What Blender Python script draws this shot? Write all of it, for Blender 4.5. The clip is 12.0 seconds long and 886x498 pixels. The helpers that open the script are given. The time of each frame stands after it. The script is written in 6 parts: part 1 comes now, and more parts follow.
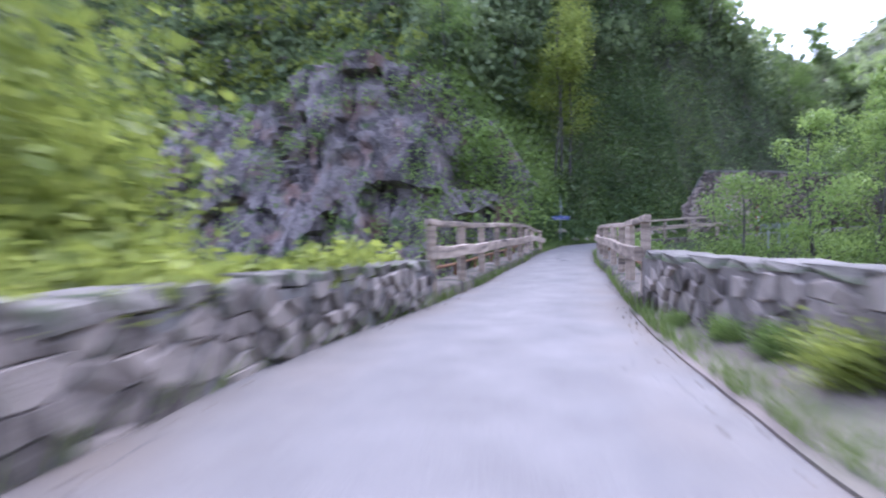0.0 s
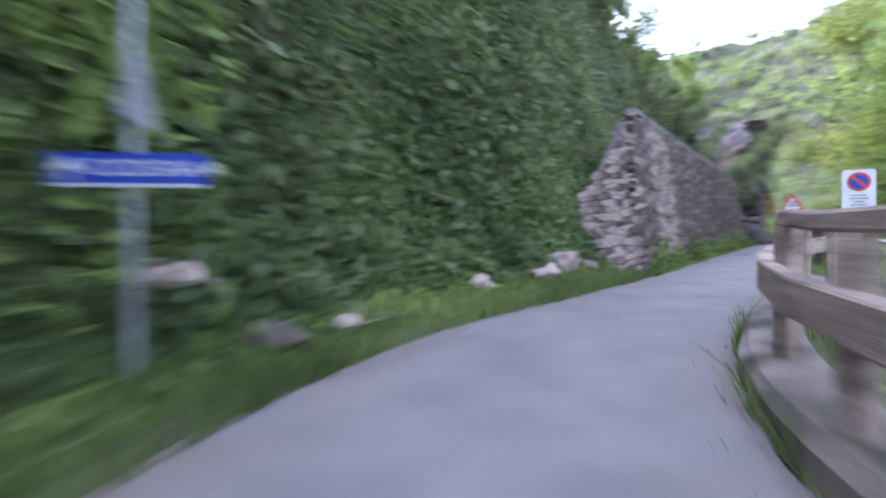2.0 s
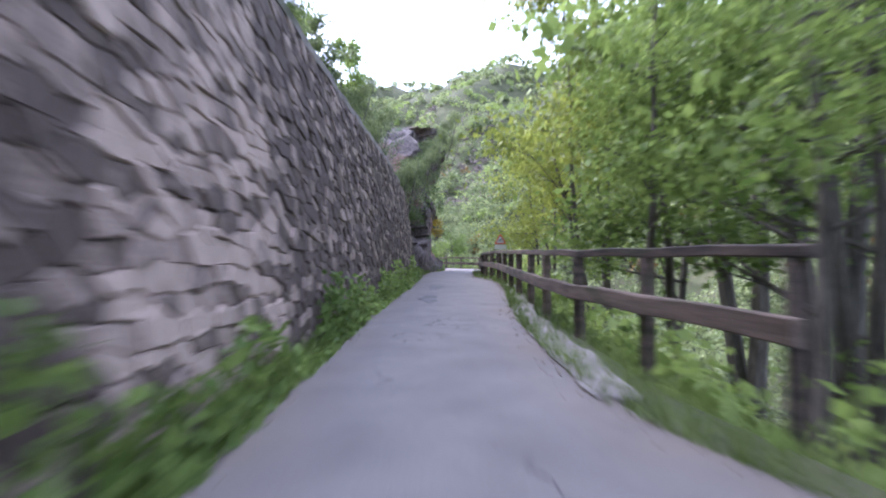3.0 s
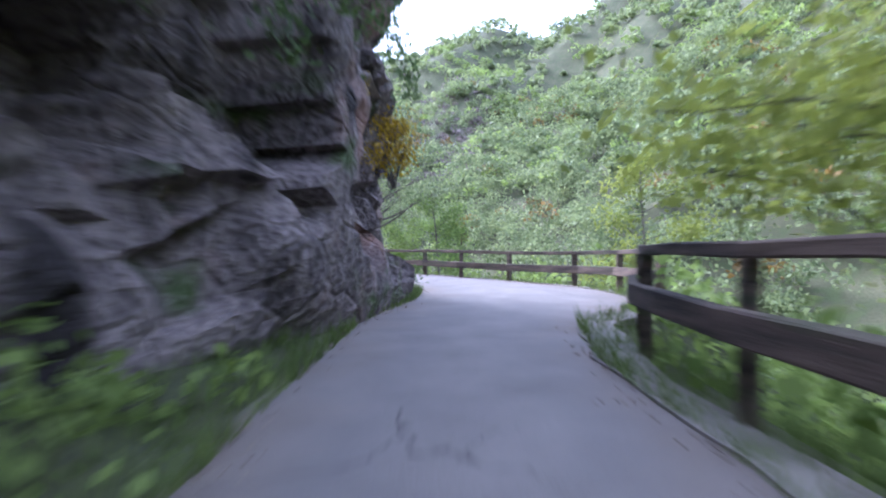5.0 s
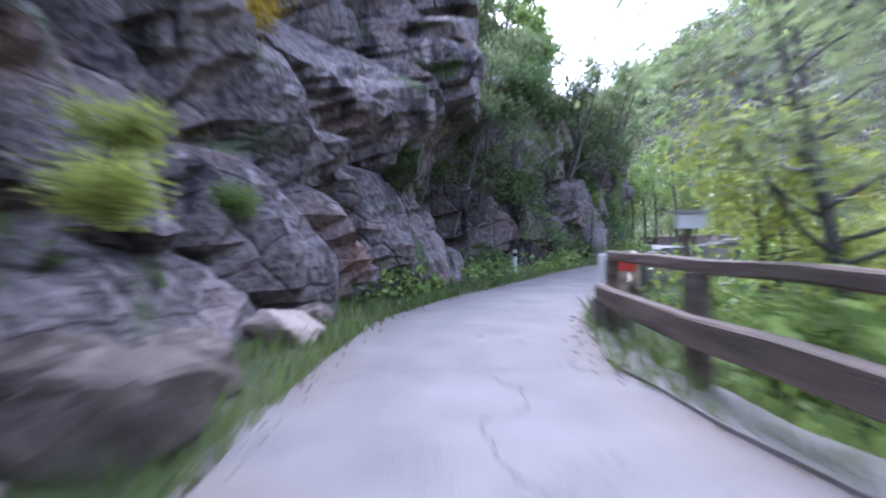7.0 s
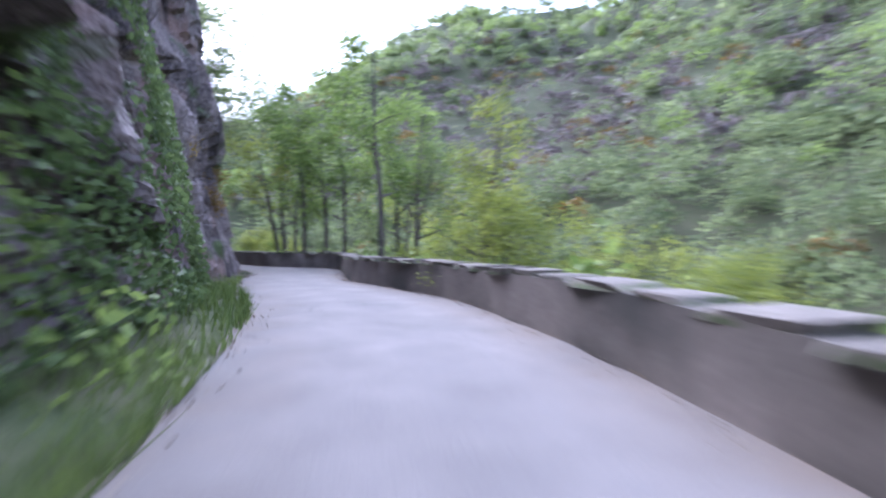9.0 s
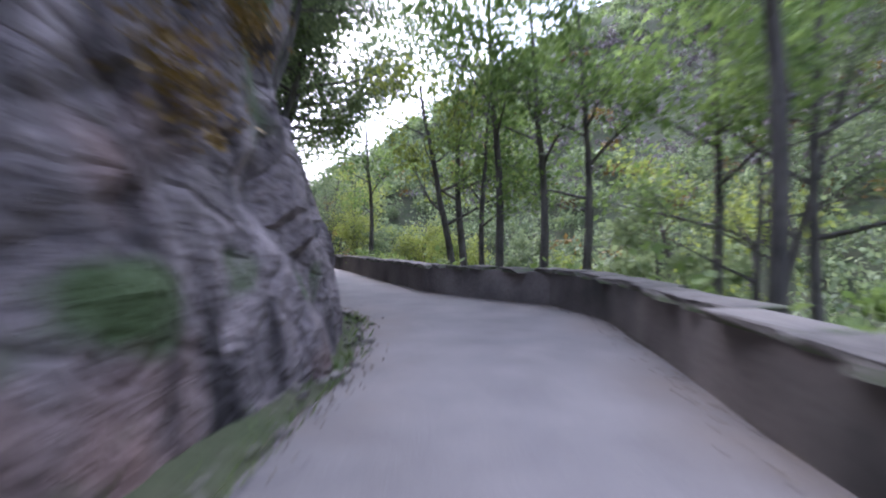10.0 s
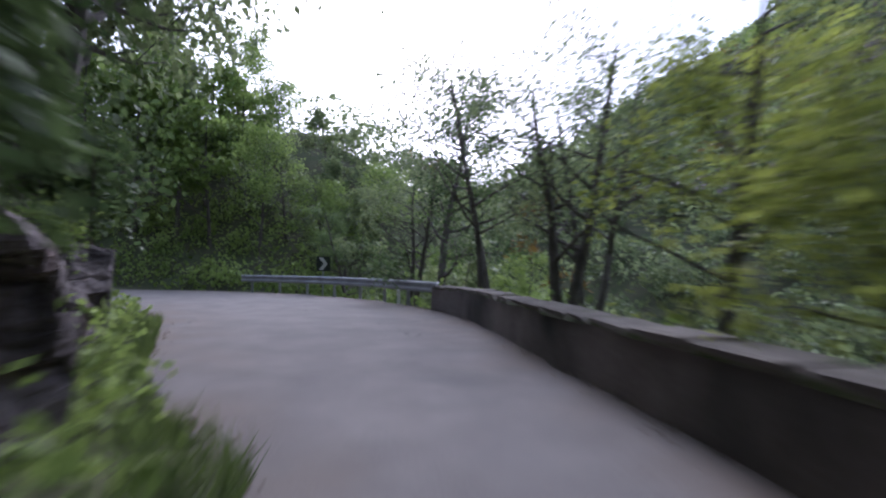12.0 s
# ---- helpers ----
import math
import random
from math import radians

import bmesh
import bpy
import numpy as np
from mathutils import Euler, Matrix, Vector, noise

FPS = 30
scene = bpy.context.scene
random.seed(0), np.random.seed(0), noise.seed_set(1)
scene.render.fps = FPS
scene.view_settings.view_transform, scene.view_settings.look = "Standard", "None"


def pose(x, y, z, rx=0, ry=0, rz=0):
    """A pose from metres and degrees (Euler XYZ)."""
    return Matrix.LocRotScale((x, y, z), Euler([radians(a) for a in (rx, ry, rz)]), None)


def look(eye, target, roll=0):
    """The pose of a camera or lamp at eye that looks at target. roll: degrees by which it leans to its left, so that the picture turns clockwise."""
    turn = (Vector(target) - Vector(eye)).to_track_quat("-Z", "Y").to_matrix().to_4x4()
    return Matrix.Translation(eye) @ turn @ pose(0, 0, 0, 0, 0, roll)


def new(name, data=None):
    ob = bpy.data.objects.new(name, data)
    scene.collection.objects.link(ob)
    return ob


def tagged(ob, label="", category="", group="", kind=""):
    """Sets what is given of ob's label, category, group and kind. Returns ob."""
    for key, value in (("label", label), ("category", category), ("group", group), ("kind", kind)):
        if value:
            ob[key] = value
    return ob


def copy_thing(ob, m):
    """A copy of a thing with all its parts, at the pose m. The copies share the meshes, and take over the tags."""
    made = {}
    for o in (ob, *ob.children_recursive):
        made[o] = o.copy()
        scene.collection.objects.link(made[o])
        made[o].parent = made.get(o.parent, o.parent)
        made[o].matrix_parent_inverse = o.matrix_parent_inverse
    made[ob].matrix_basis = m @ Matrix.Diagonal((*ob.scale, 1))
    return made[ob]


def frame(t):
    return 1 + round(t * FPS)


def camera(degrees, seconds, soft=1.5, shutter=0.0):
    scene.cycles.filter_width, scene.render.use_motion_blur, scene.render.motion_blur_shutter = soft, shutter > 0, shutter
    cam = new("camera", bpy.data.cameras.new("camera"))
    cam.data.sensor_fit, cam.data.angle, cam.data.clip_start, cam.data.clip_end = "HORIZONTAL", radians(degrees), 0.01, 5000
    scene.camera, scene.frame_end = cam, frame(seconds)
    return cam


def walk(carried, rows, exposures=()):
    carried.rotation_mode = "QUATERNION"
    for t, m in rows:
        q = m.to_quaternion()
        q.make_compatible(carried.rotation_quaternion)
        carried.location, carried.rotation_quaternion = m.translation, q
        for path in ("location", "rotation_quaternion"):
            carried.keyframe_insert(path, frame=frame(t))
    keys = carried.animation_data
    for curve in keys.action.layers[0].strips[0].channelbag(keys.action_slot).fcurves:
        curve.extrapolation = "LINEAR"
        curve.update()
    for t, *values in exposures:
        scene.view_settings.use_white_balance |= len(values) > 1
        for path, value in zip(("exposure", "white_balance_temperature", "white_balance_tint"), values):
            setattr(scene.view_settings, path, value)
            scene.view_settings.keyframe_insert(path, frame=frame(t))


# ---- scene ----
cam = camera(83.1, 12.0, soft=2.0, shutter=0.45)
walk(cam, [
    (0.0, pose(0.000, 0.000, 1.150, 87.61, 0.74, 16.65)),
    (0.2, pose(-0.603, 2.549, 1.098, 88.10, 0.51, 11.74)),
    (0.4, pose(-0.960, 5.157, 1.050, 88.48, 0.33, 6.46)),
    (0.6, pose(-1.148, 7.796, 1.009, 88.65, 0.21, 2.76)),
    (0.8, pose(-1.268, 10.448, 0.976, 88.62, 0.13, 0.98)),
    (1.0, pose(-1.350, 13.113, 0.954, 88.44, 0.07, 0.05)),
    (1.2, pose(-1.358, 15.788, 0.949, 88.15, 0.00, -1.63)),
    (1.4, pose(-1.305, 18.468, 0.968, 87.97, -0.05, -2.83)),
    (1.6, pose(-1.212, 21.149, 1.010, 88.17, -0.07, -3.70)),
    (1.8, pose(-1.020, 23.824, 1.075, 88.78, -0.05, -5.96)),
    (2.0, pose(-0.497, 26.454, 1.158, 89.58, 0.02, -12.63)),
    (2.2, pose(0.650, 28.882, 1.249, 90.38, 0.14, -26.58)),
    (2.4, pose(2.357, 30.956, 1.338, 91.12, 0.25, -40.16)),
    (2.6, pose(4.310, 32.774, 1.418, 91.67, 0.25, -47.49)),
    (2.8, pose(6.246, 34.582, 1.487, 91.99, 0.14, -48.51)),
    (3.0, pose(8.159, 36.395, 1.542, 92.07, 0.03, -48.32)),
    (3.2, pose(10.067, 38.193, 1.583, 91.69, -0.02, -48.62)),
    (3.4, pose(11.977, 39.976, 1.639, 91.63, -0.04, -48.63)),
    (3.6, pose(13.888, 41.722, 1.713, 91.58, -0.03, -48.62)),
    (3.8, pose(15.800, 43.433, 1.798, 91.53, -0.01, -48.62)),
    (4.0, pose(17.708, 45.113, 1.888, 91.50, 0.02, -48.68)),
    (4.2, pose(19.610, 46.765, 1.977, 91.46, 0.04, -48.82)),
    (4.4, pose(21.504, 48.392, 2.058, 91.41, 0.04, -49.07)),
    (4.6, pose(23.388, 49.998, 2.125, 91.34, 0.00, -49.49)),
    (4.8, pose(25.258, 51.585, 2.171, 91.26, -0.09, -50.09)),
    (5.0, pose(27.112, 53.183, 2.202, 90.70, -0.24, -51.05)),
    (5.2, pose(29.009, 54.698, 2.242, 90.87, -0.57, -52.91)),
    (5.4, pose(31.032, 56.005, 2.290, 91.28, -0.87, -58.65)),
    (5.6, pose(33.164, 57.098, 2.345, 91.70, -0.96, -63.72)),
    (5.8, pose(35.278, 58.189, 2.402, 91.95, -0.76, -64.17)),
    (6.0, pose(37.230, 59.542, 2.460, 91.90, -0.30, -57.92)),
    (6.2, pose(38.753, 61.388, 2.512, 91.28, 0.65, -43.18)),
    (6.4, pose(39.576, 63.665, 2.553, 90.93, 1.25, -24.22)),
    (6.6, pose(39.749, 66.088, 2.584, 90.52, 1.33, -8.96)),
    (6.8, pose(39.621, 68.505, 2.607, 89.93, 1.04, -0.56)),
    (7.0, pose(39.378, 70.916, 2.623, 89.40, 0.72, 3.00)),
    (7.2, pose(39.216, 73.341, 2.635, 89.24, 0.42, 1.83)),
    (7.4, pose(39.351, 75.781, 2.648, 89.34, 0.14, -4.67)),
    (7.6, pose(39.793, 78.194, 2.662, 89.31, 0.01, -11.04)),
    (7.8, pose(40.471, 80.682, 2.686, 89.13, 0.02, -16.50)),
    (8.0, pose(41.447, 83.068, 2.708, 89.21, 0.00, -23.00)),
    (8.2, pose(42.737, 85.301, 2.735, 89.36, -0.00, -29.50)),
    (8.4, pose(44.235, 87.401, 2.836, 89.52, -0.00, -34.50)),
    (8.6, pose(45.814, 89.441, 2.937, 89.66, -0.00, -36.50)),
    (8.8, pose(47.339, 91.521, 3.067, 89.76, 0.00, -34.50)),
    (9.0, pose(48.667, 93.731, 3.213, 89.77, 0.01, -29.00)),
    (9.2, pose(49.653, 96.112, 3.331, 89.70, 0.02, -19.50)),
    (9.4, pose(50.222, 98.625, 3.404, 89.47, 0.03, -10.30)),
    (9.6, pose(50.417, 101.047, 3.427, 89.33, 0.03, -7.27)),
    (9.8, pose(50.660, 103.456, 3.442, 89.41, 0.04, -7.69)),
    (10.0, pose(50.991, 105.847, 3.450, 89.59, 0.05, -9.67)),
    (10.2, pose(51.330, 108.242, 3.458, 89.80, 0.06, -6.83)),
    (10.4, pose(51.552, 110.642, 3.463, 89.81, 0.00, -0.56)),
    (10.6, pose(51.490, 113.018, 3.465, 89.68, -0.02, 5.45)),
    (10.8, pose(51.077, 115.363, 3.464, 89.50, 0.01, 8.41)),
    (11.0, pose(50.595, 117.682, 3.463, 89.35, 0.07, 9.44)),
    (11.2, pose(50.117, 119.989, 3.463, 89.34, 0.13, 9.62)),
    (11.4, pose(49.670, 122.289, 3.466, 89.53, 0.15, 9.13)),
    (11.6, pose(49.253, 124.582, 3.472, 90.03, 0.06, 8.53)),
    (11.8, pose(48.825, 126.858, 3.482, 90.88, -0.13, 8.77)),
    (12.0, pose(48.310, 129.104, 3.496, 91.98, -0.34, 10.73)),
], exposures=[(0.0, 2.88, 5150, 25), (1.0, 2.93, 5100, 25), (1.5, 3.06, 5200, 25), (2.0, 3.38, 5300, 25), (3.0, 3.18, 5400, 26), (5.0, 3.18, 5000, 25), (5.5, 3.03, 4850, 25), (6.0, 2.5, 4850, 26), (6.6, 2.82, 5000, 25), (7.0, 3.23, 5000, 24), (7.6, 3.28, 5000, 24), (9.4, 2.76, 5100, 25), (10.5, 2.52, 5300, 24), (11.5, 2.15, 5250, 24), (12.0, 1.62, 5200, 23)])

# ---- world and light: high overcast sky over a shaded gorge ----
world = bpy.data.worlds.new("world")
scene.world = world
world.use_nodes = True
wn, wl = world.node_tree.nodes, world.node_tree.links
sky = wn.new("ShaderNodeTexSky")
sky.sky_type = "NISHITA"
sky.sun_disc = False
sky.sun_elevation = radians(38)
sky.sun_rotation = radians(-15)
sky.air_density, sky.dust_density, sky.ozone_density = 1.0, 4.0, 1.0
# thin even cloud over the clear sky
cloud = wn.new("ShaderNodeMix")
cloud.data_type = "RGBA"
cloud.inputs[0].default_value = 0.6
cloud.inputs[7].default_value = (3.6, 3.7, 3.9, 1.0)
wl.new(sky.outputs[0], cloud.inputs[6])
wn["Background"].inputs["Strength"].default_value = 0.12
wl.new(cloud.outputs[2], wn["Background"].inputs["Color"])
sun = new("sun", bpy.data.lights.new("sun", "SUN"))
sun.data.energy = 0.85
sun.data.angle = radians(30)
sun.data.color = (1.0, 0.95, 0.88)
sun.matrix_world = look((30, 200, 150), (25, 60, 0))

# ---- the plan: one road line; s runs along it in metres, d to its right, h above it ----
ROAD = [(3.1, -11.6), (1.5, -5.8), (0.0, 0.0), (-1.0, 5.9), (-1.3, 11.9), (-1.3, 17.9), (-1.0, 23.9), (1.1, 29.4), (5.3, 33.7), (9.6, 37.8), (14.0, 41.9), (18.5, 45.8), (23.1, 49.7), (27.7, 53.6), (32.7, 56.9), (37.7, 60.1), (39.7, 65.6), (39.3, 71.5), (39.7, 77.5), (41.4, 83.0), (44.7, 88.0), (48.2, 92.9), (50.4, 99.9), (51.0, 105.8), (51.5, 111.8), (50.6, 117.7), (49.5, 123.6), (48.3, 129.5), (46.3, 135.2), (43.9, 140.6), (39.7, 145.0), (34.1, 147.1), (28.2, 147.1), (22.3, 145.9), (16.6, 144.1), (11.0, 141.9), (5.4, 139.7)]
RISE_AT = [-12, 0, 12, 24, 36, 48, 60, 72, 84, 96, 104, 110, 115, 118, 122, 132, 144, 204]
RISE = [0.0, 0.0, -0.19, -0.07, 0.3, 0.57, 0.97, 1.18, 1.43, 1.51, 1.58, 1.83, 2.13, 2.25, 2.29, 2.32, 2.32, 2.32]
S0, S1 = -12.0, 204.0
LEFT = [(-12, -2.6), (0, -2.3), (4, -2.05), (8, -1.35), (11, -1.2), (14, -1.15), (18, -1.05), (21, -1.1), (24, -1.25),
        (26, -1.5), (28, -2.0), (32, -1.9), (35, -1.6), (38, -1.33), (45, -1.22), (52, -1.17), (56, -1.1), (65, -1.18), (68, -1.4),
        (72.5, -1.9), (79, -1.87), (84, -1.5), (89.5, -1.0), (94, -1.48), (96, -1.65), (99, -1.5), (101, -1.2),
        (104.5, -1.45), (108, -1.55), (111, -1.15), (118, -0.95), (122.7, -0.9), (126, -0.95), (129, -0.75), (131.5, -0.4), (134, -0.2), (136, -0.6), (138, -0.9), (140, -0.9),
        (143, -1.0), (148, -1.1), (150, -0.95), (151.3, -0.8), (152.5, -0.8), (153.3, -1.25), (154.2, -1.9), (155.2, -2.4), (156.2, -2.7), (158, -3.3), (160, -3.8), (165, -4.5), (170, -5.0), (180, -6.4), (204, -7.5)]
RIGHT = [(-12, 2.2), (0, 1.6), (8, 1.75), (14, 1.75), (18, 1.4), (22, 1.35), (24, 1.15), (30, 0.95), (34, 0.95),
         (36, 1.3), (38, 2.4), (40, 2.7), (42, 2.0), (44, 1.35), (48, 1.5), (51, 1.65), (55, 2.0), (59, 2.1), (64, 1.55), (68, 1.38),
         (70.5, 1.1), (73, 1.25), (74.5, 2.1), (76, 2.7), (78.5, 2.75), (80, 2.35), (82, 2.1), (84.5, 2.1), (86.5, 2.4),
         (88.5, 2.5), (90, 2.3), (91.5, 1.85), (94, 1.2), (97, 1.15), (100, 1.45), (103, 1.32), (106, 1.2), (110, 1.6), (118, 2.2),
         (122, 2.35), (125, 2.05), (127, 1.8), (129, 2.0), (131, 2.5), (133, 3.2), (134.5, 3.3), (136, 2.6), (138, 1.95), (143, 1.8),
         (150, 1.9), (155, 2.0), (160, 2.2), (204, 2.2)]


def spline(points, u):
    """Catmull-Rom through points, u in steps of one point."""
    a = np.array(points, float)
    i = np.clip(np.floor(u).astype(int), 0, len(a) - 2)
    f = (u - i)[:, None]
    p0, p1, p2, p3 = a[np.maximum(i - 1, 0)], a[i], a[i + 1], a[np.minimum(i + 2, len(a) - 1)]
    return 0.5 * (2 * p1 + (p2 - p0) * f + (2 * p0 - 5 * p1 + 4 * p2 - p3) * f * f + (3 * p1 - p0 - 3 * p2 + p3) * f ** 3)


FINE = np.arange(S0, S1 + 0.01, 0.25)
LINE = spline(ROAD, (FINE - S0) / 6.0)
TAN = np.gradient(LINE, axis=0)
TAN /= np.linalg.norm(TAN, axis=1)[:, None]
RISE_S = np.array(RISE_AT, float)


def road_z(s):
    return np.interp(s, RISE_S, RISE)


def table(t, s):
    return float(np.interp(s, [a for a, _ in t], [b for _, b in t]))


def le(s):
    return table(LEFT, s)


def re(s):
    return table(RIGHT, s)


def at(s, d, h=0.0):
    """The point d to the right of the road line at s, h above the road."""
    x, y = np.interp(s, FINE, LINE[:, 0]), np.interp(s, FINE, LINE[:, 1])
    tx, ty = np.interp(s, FINE, TAN[:, 0]), np.interp(s, FINE, TAN[:, 1])
    return Vector((float(x + ty * d), float(y - tx * d), float(road_z(s)) + h))


def heading(s):
    """Degrees of turn that bring +Y along the road at s."""
    tx, ty = np.interp(s, FINE, TAN[:, 0]), np.interp(s, FINE, TAN[:, 1])
    return math.degrees(math.atan2(ty, tx)) - 90


def place(s, d, h=0.0, turn=0.0):
    """A pose at the road's side: local +Y runs along the road."""
    p = at(s, d, h)
    return pose(p.x, p.y, p.z, 0, 0, heading(s) + turn)


def near_road(x, y):
    """s, d of points, from the nearest place of the road line."""
    pts = np.stack([x, y], -1)
    s, d = np.empty(len(x)), np.empty(len(x))
    for a in range(0, len(x), 4000):
        q = pts[a:a + 4000]
        dist = ((q[:, None, :] - LINE[None, ::2, :]) ** 2).sum(-1)
        i = np.argmin(dist, 1) * 2
        r = q - LINE[i]
        s[a:a + 4000] = FINE[i]
        side = r[:, 0] * TAN[i, 1] - r[:, 1] * TAN[i, 0]
        d[a:a + 4000] = np.sign(side) * np.sqrt(dist.min(1))
    return s, d


def smooth(a, b, v):
    u = np.clip((v - a) / (b - a), 0, 1)
    return u * u * (3 - 2 * u)


def ripple(x, y, size, seed=0.0):
    """Cheap rolling noise, about -1 to 1."""
    u, v = x / size + seed, y / size + seed * 1.7
    return (np.sin(u * 1.9 + 1.3 * np.sin(v * 1.1 + seed)) * np.cos(v * 2.3 + 1.1 * np.sin(u * 0.7)) + 0.5 * np.sin(u * 4.1 + v * 3.3 + seed) * np.cos(v * 5.2 - u * 2.7))


def ground_height(x, y):
    x, y = np.asarray(x, float), np.asarray(y, float)
    s, d = near_road(x, y)
    rz = np.interp(s, RISE_S, RISE)
    l = np.interp(s, [a for a, _ in LEFT], [b for _, b in LEFT])
    r = np.interp(s, [a for a, _ in RIGHT], [b for _, b in RIGHT])
    out_l, out_r = np.maximum(l - d, 0), np.maximum(d - r, 0)
    # hill on the road's left: a bank, a steep foot behind the rock face, then a wooded slope
    foot = np.interp(s, [58, 66, 150, 157], [1.6, 2.6, 2.6, 1.8])
    hill = 0.12 * np.minimum(out_l, 1.2) + 2.2 * np.clip(out_l - foot, 0, 5) + 0.95 * np.clip(out_l - foot - 5, 0, 70) + 0.25 * np.maximum(out_l - foot - 75, 0)
    hill *= 1 + 0.12 * ripple(x, y, 17)
    hill *= np.interp(s, [27, 32, 49, 57], [1.0, 1.5, 1.5, 1.0])
    low = np.interp(s, [24, 60, 90, 118, 140, 155, 170, 204], [75, 60, 45, 22, 11, 15, 15, 10])
    hill = np.where(hill > low, low + 0.12 * (hill - low), hill)
    # the gorge on the right and the slope beyond it
    drop = -0.10 * np.minimum(out_r, 0.8) - 0.75 * np.clip(out_r - 0.8, 0, 9)
    far = -7 + 0.66 * np.clip(out_r - 21, 0, 400)
    far *= 1 + 0.14 * ripple(x, y, 46, 2.0) * smooth(20, 60, out_r)
    crest = np.clip(30 + 0.42 * (x - 20), 24, 105) * (1 + 0.07 * ripple(x, y, 60, 4.0))
    crest *= 1.18
    north = smooth(140, 190, y)
    crest = crest * (1 - north) + north * np.clip(9 + 0.85 * (x - 43), 6, 105) * (1 + 0.07 * ripple(x, y, 60, 4.0))
    far = np.where(far > crest, crest + 0.06 * (far - crest), far)
    bend = smooth(167, 178, s)
    drop = drop * (1 - bend) + bend * (0.75 * np.clip(out_r - 1.0, 0, 16))
    z = np.where(d < 0, hill, np.maximum(drop, far)) + rz
    # the river under the bridge, with its near bank behind and its cliff ahead
    span = smooth(6.5, 9, s) * (1 - smooth(22, 25, s))
    west = (d < 0) & (s < 26)
    cliff = np.where(y > 24, 1.5 * np.clip(y - 24.5 - 2 * np.sin(x * 0.21), 0, 30) + 0.7 * np.maximum(y - 51, 0), 0) * smooth(-3.5, -7, x)
    bed = -6.5 + 0.0 * x
    gorge = np.where(y < 14, bed + np.clip(9.5 - y, 0, 9) * 0.7 + 0.3 * np.clip(-y - 8, 0, 150), bed + cliff)
    flank = -0.3 - 0.45 * np.clip(out_l - 0.9, 0, 12)
    z = np.where(west, np.where(s < 8, np.maximum(gorge, flank), gorge), z)
    # the hill above the road eases down into the slope over the cliff
    ease = np.where((d < 0) & (s >= 26), (1 - smooth(26, 37, s)) * smooth(5, 12, out_l), 0)
    z = z * (1 - ease) + gorge * ease
    east = (d >= 0) & (s < 25)
    bank = np.where(y < 9, -0.4 - 0.35 * np.clip(out_r - 1, 0, 9) + 0.5 * np.clip(out_r - 22, 0, 150), -2.5 - 0.3 * np.clip(out_r, 0, 12) + 0.62 * np.clip(out_r - 24, 0, 150))
    z = np.where(east, bank, z)
    z = np.where(span * (np.abs(d) < 4) > 0.5, bed, z)
    on_road = (d > l - 0.25) & (d < r + 0.25)
    z = np.where(on_road, np.where(span > 0.5, bed, rz - 0.12), z)
    return z


# ---- meshes ----
def make(name, bm, mat, parent=None, label="", soft=False):
    me = bpy.data.meshes.new(name)
    bm.to_mesh(me)
    bm.free()
    ob = new(name, me)
    if mat:
        me.materials.append(mat)
    if soft:
        me.shade_smooth()
    if parent:
        ob.parent = parent
    if label:
        ob["label"] = label
    return ob


def part(name, bm, mat, parent, label="", soft=False):
    return make(name, bm, mat, parent, label, soft)


def from_arrays(name, verts, faces, mat, parent=None, soft=False):
    me = bpy.data.meshes.new(name)
    me.from_pydata([tuple(v) for v in verts], [], [tuple(f) for f in faces])
    me.materials.append(mat)
    if soft:
        me.shade_smooth()
    ob = new(name, me)
    if parent:
        ob.parent = parent
    return ob


def grid_faces(nu, nv):
    i, j = np.meshgrid(np.arange(nu - 1), np.arange(nv - 1), indexing="ij")
    a = (i * nv + j).ravel()
    return np.stack([a, a + nv, a + nv + 1, a + 1], 1)


def beam(bm, a, b, w, h, wobble=0.0, rng=random):
    """A squared timber from a to b, w wide and h high, with eased edges and slight unevenness."""
    a, b = Vector(a), Vector(b)
    along = (b - a).normalized()
    side = along.cross(Vector((0, 0, 1)))
    side = side.normalized() if side.length > 1e-4 else Vector((1, 0, 0))
    up = side.cross(along)
    e = min(w, h) * 0.14
    ring = [(-w / 2 + e, -h / 2), (w / 2 - e, -h / 2), (w / 2, -h / 2 + e), (w / 2, h / 2 - e), (w / 2 - e, h / 2), (-w / 2 + e, h / 2), (-w / 2, h / 2 - e), (-w / 2, -h / 2 + e)]
    n = max(2, int((b - a).length / 0.6) + 1)
    rows = []
    for k in range(n):
        c = a.lerp(b, k / (n - 1))
        o1, o2 = rng.uniform(-wobble, wobble), rng.uniform(-wobble, wobble)
        rows.append([bm.verts.new(c + side * (x + o1) + up * (y + o2)) for x, y in ring])
    for r0, r1 in zip(rows, rows[1:]):
        for k in range(8):
            bm.faces.new((r0[k], r0[(k + 1) % 8], r1[(k + 1) % 8], r1[k]))
    bm.faces.new(rows[0][::-1])
    bm.faces.new(rows[-1])


def tube(bm, pts, radii, n=7):
    rows = []
    pts = [Vector(p) for p in pts]
    for k, p in enumerate(pts):
        t = (pts[min(k + 1, len(pts) - 1)] - pts[max(k - 1, 0)]).normalized()
        x = t.cross(Vector((0.31, 0.95, 0.05))).normalized()
        y = t.cross(x)
        rows.append([bm.verts.new(p + (x * math.cos(2 * math.pi * i / n) + y * math.sin(2 * math.pi * i / n)) * radii[k]) for i in range(n)])
    for r0, r1 in zip(rows, rows[1:]):
        for k in range(n):
            bm.faces.new((r0[k], r0[(k + 1) % n], r1[(k + 1) % n], r1[k]))
    bm.faces.new(rows[0][::-1])
    bm.faces.new(rows[-1])


